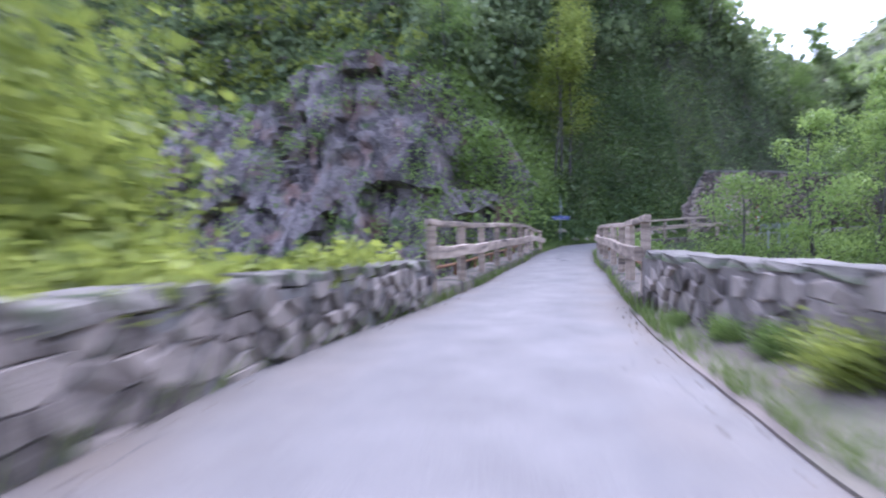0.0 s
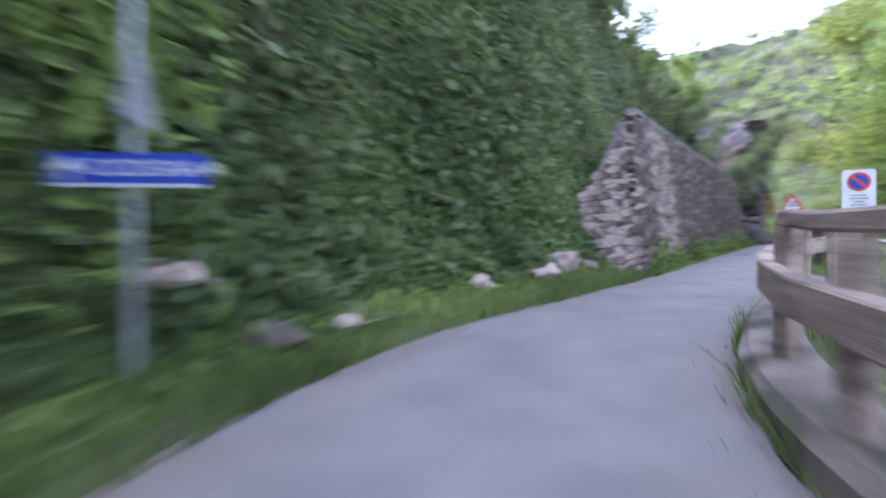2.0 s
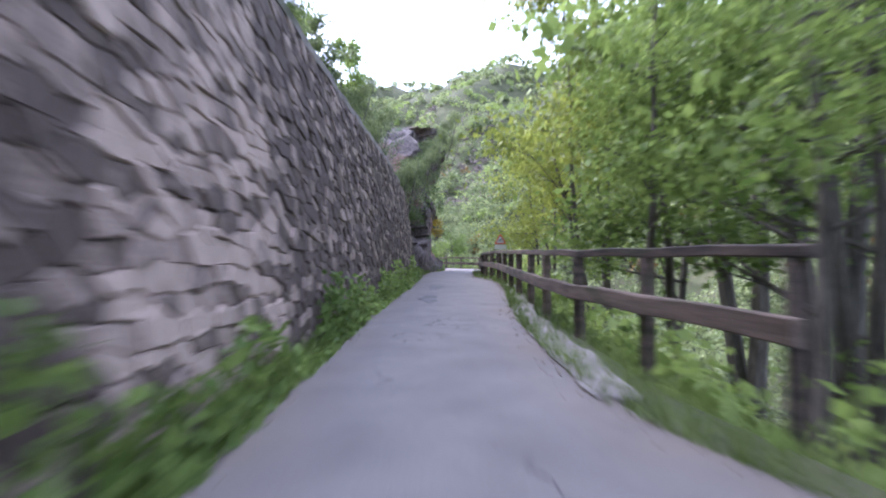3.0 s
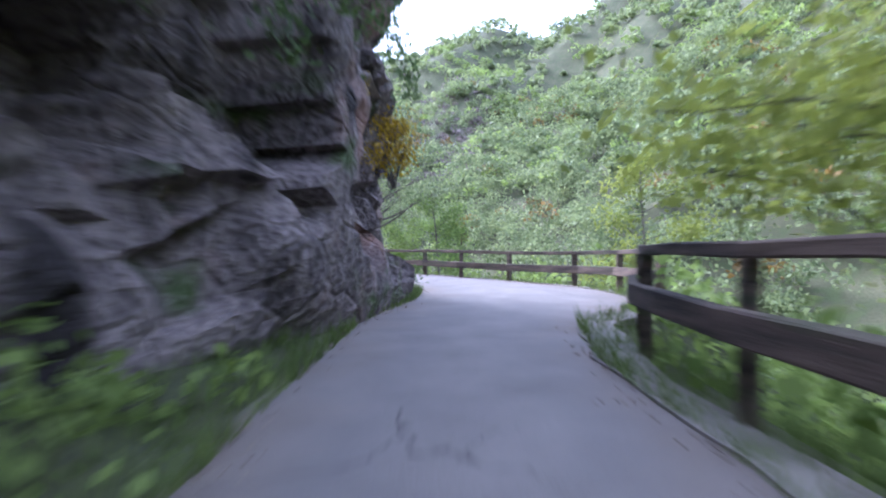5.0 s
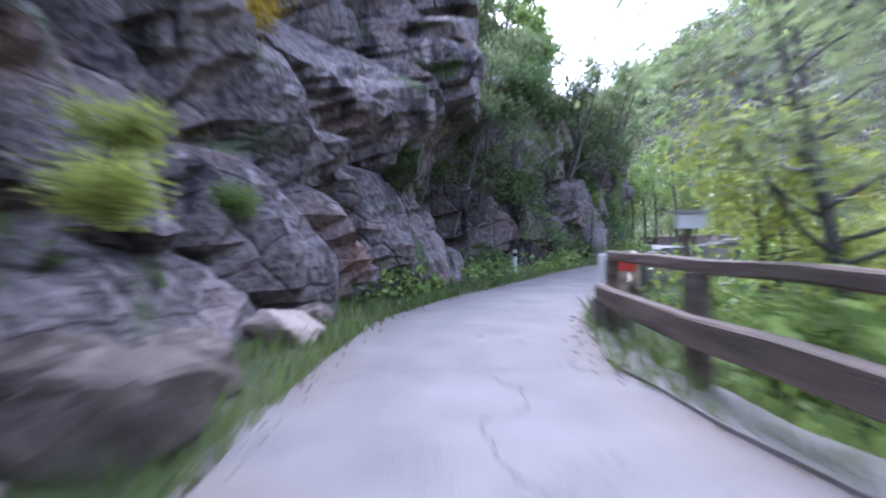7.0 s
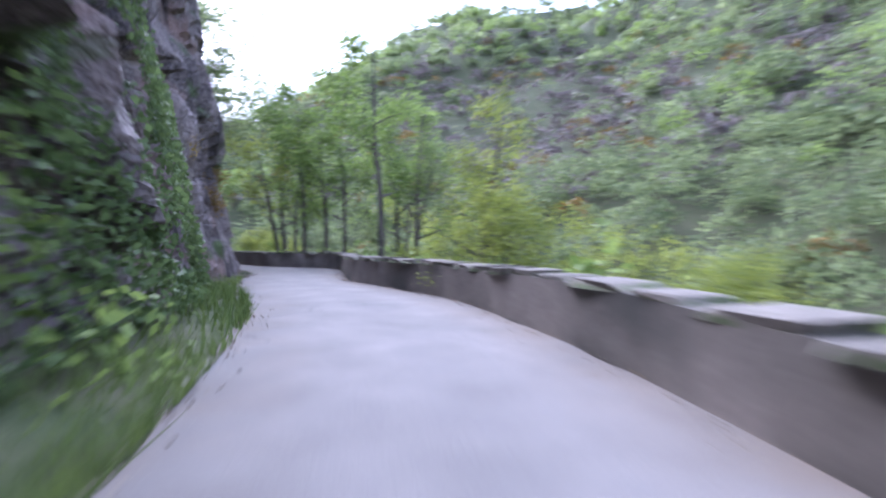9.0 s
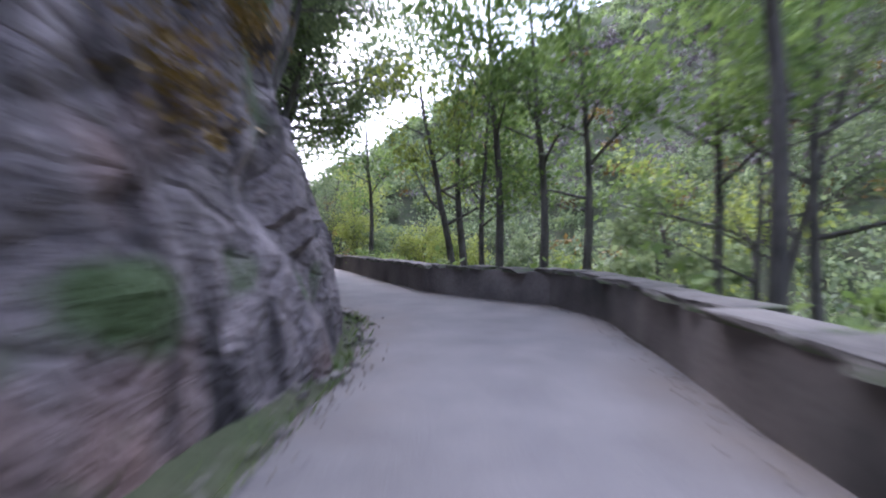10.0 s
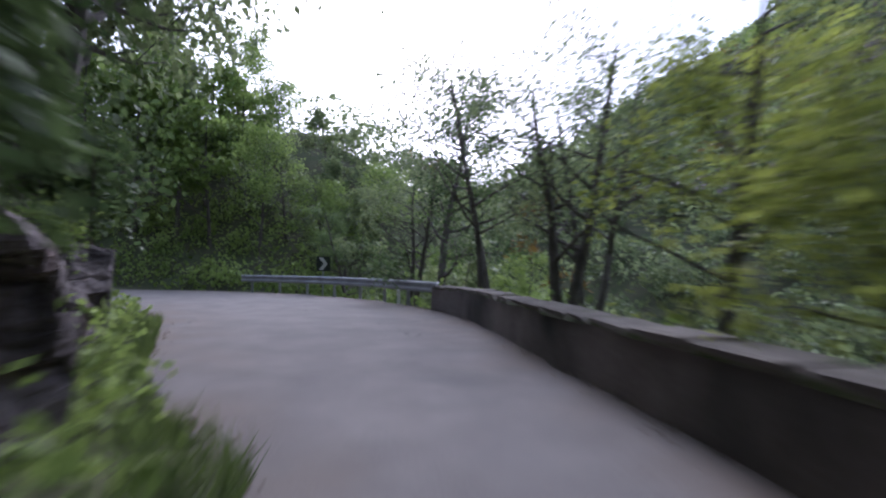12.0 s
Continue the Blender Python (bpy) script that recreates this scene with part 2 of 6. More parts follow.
def slab(bm, x0, x1, y0, y1, z0, z1, ease=0.0):
    v = [bm.verts.new(p) for p in ((x0, y0, z0), (x1, y0, z0), (x1, y1, z0), (x0, y1, z0), (x0, y0, z1), (x1, y0, z1), (x1, y1, z1), (x0, y1, z1))]
    f = [bm.faces.new([v[i] for i in q]) for q in ((3, 2, 1, 0), (4, 5, 6, 7), (0, 1, 5, 4), (1, 2, 6, 5), (2, 3, 7, 6), (3, 0, 4, 7))]
    if ease:
        es = list({e for q in f for e in q.edges})
        bmesh.ops.bevel(bm, geom=es, offset=ease, segments=1, affect="EDGES")

# ---- materials ----
def mat_base(name):
    m = bpy.data.materials.new(name)
    m.use_nodes = True
    nt = m.node_tree
    return m, nt, nt.nodes["Principled BSDF"]


def mottled(name, dark, light, scale=3.0, rough=0.9, fine=40.0, bump=0.3, metal=0.0, spec=0.3, island=0.0, per_object=0.0, stain=None, stain_scale=0.6, stain_at=(0.5, 0.65), stretch=(1, 1, 1), bump_dist=0.02):
    """A surface whose colour runs from dark to light at two scales, with relief and optional stains."""
    m, nt, b = mat_base(name)
    n, l = nt.nodes, nt.links
    tc = n.new("ShaderNodeTexCoord")
    mp = n.new("ShaderNodeMapping")
    mp.inputs["Scale"].default_value = stretch
    l.new(tc.outputs["Object"], mp.inputs[0])
    big = n.new("ShaderNodeTexNoise")
    big.inputs["Scale"].default_value = scale
    big.inputs["Detail"].default_value = 6
    small = n.new("ShaderNodeTexNoise")
    small.inputs["Scale"].default_value = fine
    small.inputs["Detail"].default_value = 4
    for t in (big, small):
        l.new(mp.outputs[0], t.inputs["Vector"])
    mix = n.new("ShaderNodeMath")
    mix.operation = "MULTIPLY_ADD"
    l.new(small.outputs[0], mix.inputs[0])
    mix.inputs[1].default_value = 0.45
    l.new(big.outputs[0], mix.inputs[2])
    value = mix.outputs[0]
    for on, node, out in ((island, "ShaderNodeNewGeometry", "Random Per Island"), (per_object, "ShaderNodeObjectInfo", "Random")):
        if on:
            src = n.new(node)
            add = n.new("ShaderNodeMath")
            add.operation = "MULTIPLY_ADD"
            l.new(src.outputs[out], add.inputs[0])
            add.inputs[1].default_value = on
            l.new(value, add.inputs[2])
            sub = n.new("ShaderNodeMath")
            sub.operation = "SUBTRACT"
            l.new(add.outputs[0], sub.inputs[0])
            sub.inputs[1].default_value = on / 2
            value = sub.outputs[0]
    ramp = n.new("ShaderNodeValToRGB")
    ramp.color_ramp.elements[0].position, ramp.color_ramp.elements[1].position = 0.42, 1.02
    ramp.color_ramp.elements[0].color, ramp.color_ramp.elements[1].color = (*dark, 1), (*light, 1)
    l.new(value, ramp.inputs[0])
    colour = ramp.outputs[0]
    if stain:
        t = n.new("ShaderNodeTexNoise")
        t.inputs["Scale"].default_value = stain_scale
        t.inputs["Detail"].default_value = 5
        l.new(mp.outputs[0], t.inputs["Vector"])
        mr = n.new("ShaderNodeMapRange")
        mr.inputs["From Min"].default_value, mr.inputs["From Max"].default_value = stain_at
        l.new(t.outputs[0], mr.inputs[0])
        mx = n.new("ShaderNodeMix")
        mx.data_type = "RGBA"
        l.new(mr.outputs[0], mx.inputs[0])
        l.new(colour, mx.inputs[6])
        mx.inputs[7].default_value = (*stain, 1)
        colour = mx.outputs[2]
    l.new(colour, b.inputs["Base Color"])
    b.inputs["Roughness"].default_value = rough
    b.inputs["Metallic"].default_value = metal
    b.inputs["Specular IOR Level"].default_value = spec
    if bump:
        bp = n.new("ShaderNodeBump")
        bp.inputs["Strength"].default_value = bump
        bp.inputs["Distance"].default_value = bump_dist
        l.new(mix.outputs[0], bp.inputs["Height"])
        l.new(bp.outputs[0], b.inputs["Normal"])
    return m


def leafy(name, dark, light, through_light=0.35):
    """Leaves: a colour of its own for each leaf, some light shining through."""
    m, nt, b = mat_base(name)
    n, l = nt.nodes, nt.links
    geo = n.new("ShaderNodeNewGeometry")
    info = n.new("ShaderNodeObjectInfo")
    add = n.new("ShaderNodeMath")
    add.operation = "MULTIPLY_ADD"
    l.new(info.outputs["Random"], add.inputs[0])
    add.inputs[1].default_value = 0.35
    sc = n.new("ShaderNodeMath")
    sc.operation = "MULTIPLY"
    l.new(geo.outputs["Random Per Island"], sc.inputs[0])
    sc.inputs[1].default_value = 0.5
    l.new(sc.outputs[0], add.inputs[2])
    tc = n.new("ShaderNodeTexCoord")
    patch = n.new("ShaderNodeTexNoise")
    patch.inputs["Scale"].default_value = 0.28
    patch.inputs["Detail"].default_value = 2
    l.new(tc.outputs["Object"], patch.inputs["Vector"])
    tone = n.new("ShaderNodeMath")
    tone.operation = "MULTIPLY_ADD"
    l.new(patch.outputs[0], tone.inputs[0])
    tone.inputs[1].default_value = 1.5
    l.new(add.outputs[0], tone.inputs[2])
    ramp = n.new("ShaderNodeValToRGB")
    ramp.color_ramp.elements[0].color, ramp.color_ramp.elements[1].color = (*dark, 1), (*light, 1)
    half = n.new("ShaderNodeMath")
    half.operation = "MULTIPLY"
    half.inputs[1].default_value = 0.5
    l.new(tone.outputs[0], half.inputs[0])
    ramp.color_ramp.elements[0].position, ramp.color_ramp.elements[1].position = 0.33, 0.85
    l.new(half.outputs[0], ramp.inputs[0])
    l.new(ramp.outputs[0], b.inputs["Base Color"])
    b.inputs["Roughness"].default_value = 0.55
    b.inputs["Specular IOR Level"].default_value = 0.25
    tr = n.new("ShaderNodeBsdfTranslucent")
    l.new(ramp.outputs[0], tr.inputs[0])
    mx = n.new("ShaderNodeMixShader")
    mx.inputs[0].default_value = through_light
    l.new(b.outputs[0], mx.inputs[1])
    l.new(tr.outputs[0], mx.inputs[2])
    l.new(mx.outputs[0], n["Material Output"].inputs[0])
    return m


def painted(name, colour, rough=0.5, metal=0.0):
    """Sheet-metal paint, a little dusty."""
    lo = tuple(c * 0.8 for c in colour)
    return mottled(name, lo, colour, scale=5, fine=60, rough=rough, bump=0.05, metal=metal, spec=0.4)


def asphalt_material():
    """Old pale asphalt: fine aggregate, darker wheel tracks and edges, thin cracks, oil and dust stains."""
    m, nt, b = mat_base("asphalt")
    n, l = nt.nodes, nt.links
    tc = n.new("ShaderNodeTexCoord")

    def tex(scale, detail=4, kind="ShaderNodeTexNoise", src=None):
        t = n.new(kind)
        t.inputs["Scale"].default_value = scale
        if kind == "ShaderNodeTexNoise":
            t.inputs["Detail"].default_value = detail
        l.new(src or tc.outputs["Object"], t.inputs["Vector"])
        return t

    def ranged(fac, lo, hi, to_lo=0.0, to_hi=1.0):
        r = n.new("ShaderNodeMapRange")
        for key, v in (("From Min", lo), ("From Max", hi), ("To Min", to_lo), ("To Max", to_hi)):
            r.inputs[key].default_value = v
        l.new(fac, r.inputs[0])
        return r.outputs[0]

    def over(fac, under, colour):
        mx = n.new("ShaderNodeMix")
        mx.data_type = "RGBA"
        l.new(fac, mx.inputs[0])
        l.new(under, mx.inputs[6])
        mx.inputs[7].default_value = (*colour, 1)
        return mx.outputs[2]

    def times(u, v):
        q = n.new("ShaderNodeMath")
        q.operation = "MULTIPLY"
        l.new(u, q.inputs[0])
        l.new(v, q.inputs[1])
        return q.outputs[0]

    grit = tex(95.0, 3)
    patch = tex(1.4, 6)
    ramp = n.new("ShaderNodeValToRGB")
    ramp.color_ramp.elements[0].position, ramp.color_ramp.elements[1].position = 0.33, 0.72
    ramp.color_ramp.elements[0].color, ramp.color_ramp.elements[1].color = (0.105, 0.095, 0.088, 1), (0.215, 0.195, 0.18, 1)
    mixv = n.new("ShaderNodeMath")
    mixv.operation = "MULTIPLY_ADD"
    l.new(grit.outputs[0], mixv.inputs[0])
    mixv.inputs[1].default_value = 0.55
    l.new(ranged(patch.outputs[0], 0, 1, 0, 0.5), mixv.inputs[2])
    l.new(mixv.outputs[0], ramp.inputs[0])
    at_ = n.new("ShaderNodeAttribute")
    at_.attribute_name = "across"
    col = over(times(ranged(at_.outputs["Fac"], 0.30, 0.0), ranged(tex(0.9, 5).outputs[0], 0.35, 0.65)), ramp.outputs[0], (0.155, 0.125, 0.10))
    track = n.new("ShaderNodeAttribute")
    track.attribute_name = "track"
    col = over(times(ranged(track.outputs["Fac"], 0.2, 1.0, 0.0, 0.55), ranged(tex(2.3, 5).outputs[0], 0.3, 0.7)), col, (0.135, 0.125, 0.12))
    col = over(ranged(tex(0.55, 6).outputs[0], 0.6, 0.72, 0.0, 0.6), col, (0.11, 0.104, 0.10))
    warp = n.new("ShaderNodeVectorMath")
    warp.operation = "MULTIPLY_ADD"
    l.new(tex(1.1, 4).outputs["Color"], warp.inputs[0])
    warp.inputs[1].default_value = (1.6, 1.6, 1.6)
    l.new(tc.outputs["Object"], warp.inputs[2])
    crack = tex(0.55, kind="ShaderNodeTexVoronoi", src=warp.outputs[0])
    crack.feature = "DISTANCE_TO_EDGE"
    col = over(times(ranged(crack.outputs["Distance"], 0.012, 0.003), ranged(tex(0.35, 2).outputs[0], 0.54, 0.66)), col, (0.085, 0.078, 0.073))
    l.new(col, b.inputs["Base Color"])
    b.inputs["Roughness"].default_value = 0.82
    b.inputs["Specular IOR Level"].default_value = 0.3
    bp = n.new("ShaderNodeBump")
    bp.inputs["Strength"].default_value, bp.inputs["Distance"].default_value = 0.8, 0.012
    l.new(mixv.outputs[0], bp.inputs["Height"])
    l.new(bp.outputs[0], b.inputs["Normal"])
    return m


ASPHALT = asphalt_material()
PATCH = mottled("worn_patch", (0.075, 0.07, 0.069), (0.17, 0.16, 0.158), scale=3.0, fine=70, rough=0.9, bump=0.8, bump_dist=0.01)
VERGE = mottled("stony_earth", (0.06, 0.05, 0.042), (0.26, 0.21, 0.18), scale=1.2, fine=30, rough=1.0, bump=0.9, bump_dist=0.03, stain=(0.05, 0.065, 0.025), stain_scale=1.5, stain_at=(0.5, 0.7))
SOIL = mottled("forest_floor", (0.03, 0.036, 0.016), (0.10, 0.10, 0.055), scale=0.25, fine=6, rough=1.0, bump=0.8, bump_dist=0.2, stain=(0.05, 0.065, 0.025), stain_scale=0.9, stain_at=(0.45, 0.65))
def rock_material(name, dark, light, warm, moss):
    """Fractured rock: blocks of differing tone, dark fissures, vertical water streaks, rusty and mossy patches."""
    m, nt, b = mat_base(name)
    n, l = nt.nodes, nt.links
    tc = n.new("ShaderNodeTexCoord")

    def noise_at(scale, stretch=(1, 1, 1), detail=5):
        mp = n.new("ShaderNodeMapping")
        mp.inputs["Scale"].default_value = stretch
        l.new(tc.outputs["Object"], mp.inputs[0])
        t = n.new("ShaderNodeTexNoise")
        t.inputs["Scale"].default_value = scale
        t.inputs["Detail"].default_value = detail
        l.new(mp.outputs[0], t.inputs["Vector"])
        return t.outputs[0]

    def blend(fac, lo, hi, under, over):
        r = n.new("ShaderNodeMapRange")
        r.inputs["From Min"].default_value, r.inputs["From Max"].default_value = lo, hi
        l.new(fac, r.inputs[0])
        mx = n.new("ShaderNodeMix")
        mx.data_type = "RGBA"
        l.new(r.outputs[0], mx.inputs[0])
        l.new(under, mx.inputs[6])
        mx.inputs[7].default_value = (*over, 1)
        return mx.outputs[2]

    warp = n.new("ShaderNodeVectorMath")
    warp.operation = "MULTIPLY_ADD"
    wn_ = n.new("ShaderNodeTexNoise")
    wn_.inputs["Scale"].default_value = 1.3
    l.new(tc.outputs["Object"], wn_.inputs["Vector"])
    l.new(wn_.outputs["Color"], warp.inputs[0])
    warp.inputs[1].default_value = (0.3, 0.3, 0.3)
    l.new(tc.outputs["Object"], warp.inputs[2])
    cells = n.new("ShaderNodeTexVoronoi")
    cells.inputs["Scale"].default_value = 1.15
    l.new(warp.outputs[0], cells.inputs["Vector"])
    cracks = n.new("ShaderNodeTexVoronoi")
    cracks.feature = "DISTANCE_TO_EDGE"
    cracks.inputs["Scale"].default_value = 1.15
    l.new(warp.outputs[0], cracks.inputs["Vector"])
    grain = noise_at(9.0)
    sep = n.new("ShaderNodeSeparateColor")
    l.new(cells.outputs["Color"], sep.inputs[0])
    tone = n.new("ShaderNodeMath")
    tone.operation = "MULTIPLY_ADD"
    l.new(sep.outputs[0], tone.inputs[0])
    tone.inputs[1].default_value = 0.35
    l.new(grain, tone.inputs[2])
    ramp = n.new("ShaderNodeValToRGB")
    ramp.color_ramp.elements[0].position, ramp.color_ramp.elements[1].position = 0.38, 0.98
    ramp.color_ramp.elements[0].color, ramp.color_ramp.elements[1].color = (*dark, 1), (*light, 1)
    l.new(tone.outputs[0], ramp.inputs[0])
    col = blend(noise_at(0.55, detail=4), 0.54, 0.72, ramp.outputs[0], warm)
    col = blend(noise_at(1.6, (1, 1, 0.12)), 0.52, 0.66, col, tuple(v * 0.6 for v in dark))
    col = blend(noise_at(2.1, (1, 1, 0.15)), 0.62, 0.74, col, tuple(min(v * 1.25, 0.5) for v in light))
    col = blend(noise_at(0.8, (1, 1, 1.4)), 0.58, 0.68, col, moss)
    l.new(col, b.inputs["Base Color"])
    b.inputs["Roughness"].default_value = 0.85
    b.inputs["Specular IOR Level"].default_value = 0.3
    cut = n.new("ShaderNodeMapRange")
    cut.inputs["From Max"].default_value = 0.05
    l.new(cracks.outputs["Distance"], cut.inputs[0])
    high = n.new("ShaderNodeMath")
    high.operation = "MULTIPLY_ADD"
    l.new(cut.outputs[0], high.inputs[0])
    high.inputs[1].default_value = 0.35
    l.new(tone.outputs[0], high.inputs[2])
    bp = n.new("ShaderNodeBump")
    bp.inputs["Strength"].default_value = 1.0
    bp.inputs["Distance"].default_value = 0.1
    l.new(high.outputs[0], bp.inputs["Height"])
    l.new(bp.outputs[0], b.inputs["Normal"])
    return m


ROCK = rock_material("rock", (0.045, 0.037, 0.037), (0.27, 0.225, 0.215), (0.20, 0.12, 0.095), (0.06, 0.085, 0.03))
MORTAR = mottled("wall_core", (0.10, 0.09, 0.085), (0.24, 0.22, 0.2), scale=1.5, fine=25, bump=0.6)
STONE = mottled("wall_stone", (0.08, 0.061, 0.051), (0.36, 0.282, 0.234), scale=5.0, fine=45, bump=0.9, per_object=0.9, island=0.9, stain=(0.16, 0.12, 0.08), stain_scale=1.1, stain_at=(0.6, 0.8))
SLATE = mottled("slate_stone", (0.055, 0.046, 0.043), (0.24, 0.195, 0.185), scale=5.0, fine=45, bump=0.9, per_object=0.6, island=0.6, stain=(0.15, 0.12, 0.10), stain_scale=1.1, stain_at=(0.6, 0.8))
GREY_STONE = mottled("grey_stone", (0.07, 0.058, 0.05), (0.30, 0.25, 0.215), scale=5.0, fine=45, bump=0.9, per_object=0.8, island=0.8, stain=(0.06, 0.065, 0.04), stain_scale=1.1, stain_at=(0.58, 0.75))
CAP_STONE = mottled("coping_stone", (0.07, 0.062, 0.053), (0.22, 0.192, 0.165), scale=1.5, fine=20, bump=0.6, per_object=0.35, stain=(0.07, 0.09, 0.035), stain_scale=1.0, stain_at=(0.5, 0.66))
PARAPET = mottled("parapet_render", (0.085, 0.072, 0.063), (0.24, 0.205, 0.18), scale=0.8, fine=18, bump=0.5, stain=(0.04, 0.04, 0.035), stain_scale=0.5, stain_at=(0.5, 0.7))
CONCRETE = mottled("concrete", (0.11, 0.10, 0.09), (0.30, 0.27, 0.24), scale=1.2, fine=25, bump=0.6, stain=(0.06, 0.07, 0.035), stain_scale=1.0, stain_at=(0.52, 0.68))
KERB = mottled("kerb_concrete", (0.055, 0.045, 0.037), (0.24, 0.195, 0.16), scale=2.2, fine=35, bump=0.9, bump_dist=0.02, stain=(0.045, 0.04, 0.028), stain_scale=1.6, stain_at=(0.46, 0.6))
TIMBER = mottled("grey_timber", (0.14, 0.105, 0.08), (0.46, 0.36, 0.28), scale=2.5, fine=22, bump=0.9, bump_dist=0.012, per_object=0.3, stretch=(0.5, 0.5, 4.0), stain=(0.07, 0.055, 0.045), stain_scale=1.5, stain_at=(0.55, 0.75))
TIMBER_DARK = mottled("dark_timber", (0.03, 0.026, 0.023), (0.16, 0.12, 0.095), scale=2.5, fine=22, bump=0.8, bump_dist=0.01, per_object=0.3, stretch=(0.5, 0.5, 4.0), stain=(0.05, 0.06, 0.03), stain_scale=1.5, stain_at=(0.55, 0.75))
STEEL = mottled("galvanised_steel", (0.22, 0.23, 0.24), (0.42, 0.43, 0.45), scale=2, fine=30, rough=0.5, metal=0.6, bump=0.1)
BARK = mottled("bark", (0.03, 0.027, 0.023), (0.16, 0.14, 0.12), scale=6, fine=30, bump=0.8, stretch=(1, 1, 0.25), bump_dist=0.03)

# ---- ground and road ----
def axis_lines(lo, hi, fine_lo, fine_hi, step, grow):
    a = list(np.arange(fine_lo, fine_hi + 0.01, step))
    w, v = step, fine_hi
    while v < hi:
        w *= grow
        v += w
        a.append(v)
    w, v = step, fine_lo
    while v > lo:
        w *= grow
        v -= w
        a.insert(0, v)
    return np.array(a)


gx, gy = axis_lines(-1500, 1500, -30, 70, 0.9, 1.09), axis_lines(-1500, 1500, -16, 172, 0.9, 1.09)
GX, GY = np.meshgrid(gx, gy, indexing="ij")
GZ = ground_height(GX.ravel(), GY.ravel())
GRID_Z = GZ.reshape(GX.shape)
ground = from_arrays("ground", np.stack([GX.ravel(), GY.ravel(), GZ], 1), grid_faces(len(gx), len(gy)), SOIL, soft=True)
tagged(ground, "steep wooded gorge of dark soil and leaf litter", "ground", kind="structure")


def floor_z(x, y):
    """Height of the ground sheet, by its grid."""
    x, y = np.atleast_1d(x).astype(float), np.atleast_1d(y).astype(float)
    i = np.clip(np.searchsorted(gx, x) - 1, 0, len(gx) - 2)
    j = np.clip(np.searchsorted(gy, y) - 1, 0, len(gy) - 2)
    u, v = (x - gx[i]) / (gx[i + 1] - gx[i]), (y - gy[j]) / (gy[j + 1] - gy[j])
    a, b, c, d = GRID_Z[i, j], GRID_Z[i + 1, j], GRID_Z[i, j + 1], GRID_Z[i + 1, j + 1]
    return a * (1 - u) * (1 - v) + b * u * (1 - v) + c * (1 - u) * v + d * u * v


def at_many(s, d):
    x, y = np.interp(s, FINE, LINE[:, 0]), np.interp(s, FINE, LINE[:, 1])
    tx, ty = np.interp(s, FINE, TAN[:, 0]), np.interp(s, FINE, TAN[:, 1])
    return x + ty * d, y - tx * d


rs = np.arange(S0, S1 + 0.01, 0.25)
rv = []
for s in rs:
    for k in range(13):
        u = k / 12
        d = le(s) - 0.1 + (re(s) - le(s) + 0.2) * u
        ragged = 0.09 * math.sin(s * 2.3) * math.sin(s * 0.9) + 0.05 * noise.noise((s * 2.1, k, 0.5)) if k in (0, 12) and not 8 < s < 24 else 0.0
        sag = 0.012 * noise.noise((s * 0.35, d * 0.9, 3.0))
        rv.append(at(s, d + ragged, 0.03 - 0.035 * (2 * u - 1) ** 2 + sag))
road = from_arrays("road", rv, grid_faces(len(rs), 13)[:, ::-1], ASPHALT, soft=True)
for k, (s, d, wide, long) in enumerate(((18.9, 0.3, 0.3, 0.6), (19.7, 0.03, 0.2, 0.5), (52.4, -0.15, 0.55, 2.0), (56.4, -0.15, 0.5, 1.6))):
    r_p = random.Random(300 + k)
    n_p = 22
    rim = [r_p.uniform(0.35, 1.3) for _ in range(n_p)]
    rim = [(rim[i] + rim[i - 1]) / 2 for i in range(n_p)]
    ring = [(s + long / 2 * rim[i] * math.cos(i * 6.283 / n_p), d + wide / 2 * rim[i] * math.sin(i * 6.283 / n_p)) for i in range(n_p)]

    def crown(s_, d_):
        u_ = (d_ - le(s_) + 0.1) / (re(s_) - le(s_) + 0.2)
        return 0.03 - 0.035 * (2 * u_ - 1) ** 2 + 0.012 * noise.noise((s_ * 0.35, d_ * 0.9, 3.0))

    pts = [at(s, d, crown(s, d) + 0.012)] + [at(a_, b_, crown(a_, b_) + 0.010) for a_, b_ in ring] + [at(s + (a_ - s) * 1.06, d + (b_ - d) * 1.06, crown(a_, b_) - 0.01) for a_, b_ in ring]
    fs = [(0, 1 + i, 1 + (i + 1) % n_p) for i in range(n_p)] + [(1 + i, 1 + n_p + i, 1 + n_p + (i + 1) % n_p, 1 + (i + 1) % n_p) for i in range(n_p)]
    from_arrays("patch", pts, fs, PATCH, road)
across = road.data.attributes.new("across", "FLOAT", "POINT")
across.data.foreach_set("value", np.tile(np.minimum(np.linspace(0, 1, 13), np.linspace(1, 0, 13)), len(rs)).astype(np.float32))
wheel = road.data.attributes.new("track", "FLOAT", "POINT")
lanes = np.array([[le(s) - 0.1 + (re(s) - le(s) + 0.2) * k / 12 for k in range(13)] for s in rs])
wheel.data.foreach_set("value", np.maximum(np.exp(-((lanes + 0.72) / 0.3) ** 2), np.exp(-((lanes - 0.72) / 0.3) ** 2)).ravel().astype(np.float32))
tagged(road, "narrow worn pale grey asphalt road winding along the gorge", "road", kind="structure")


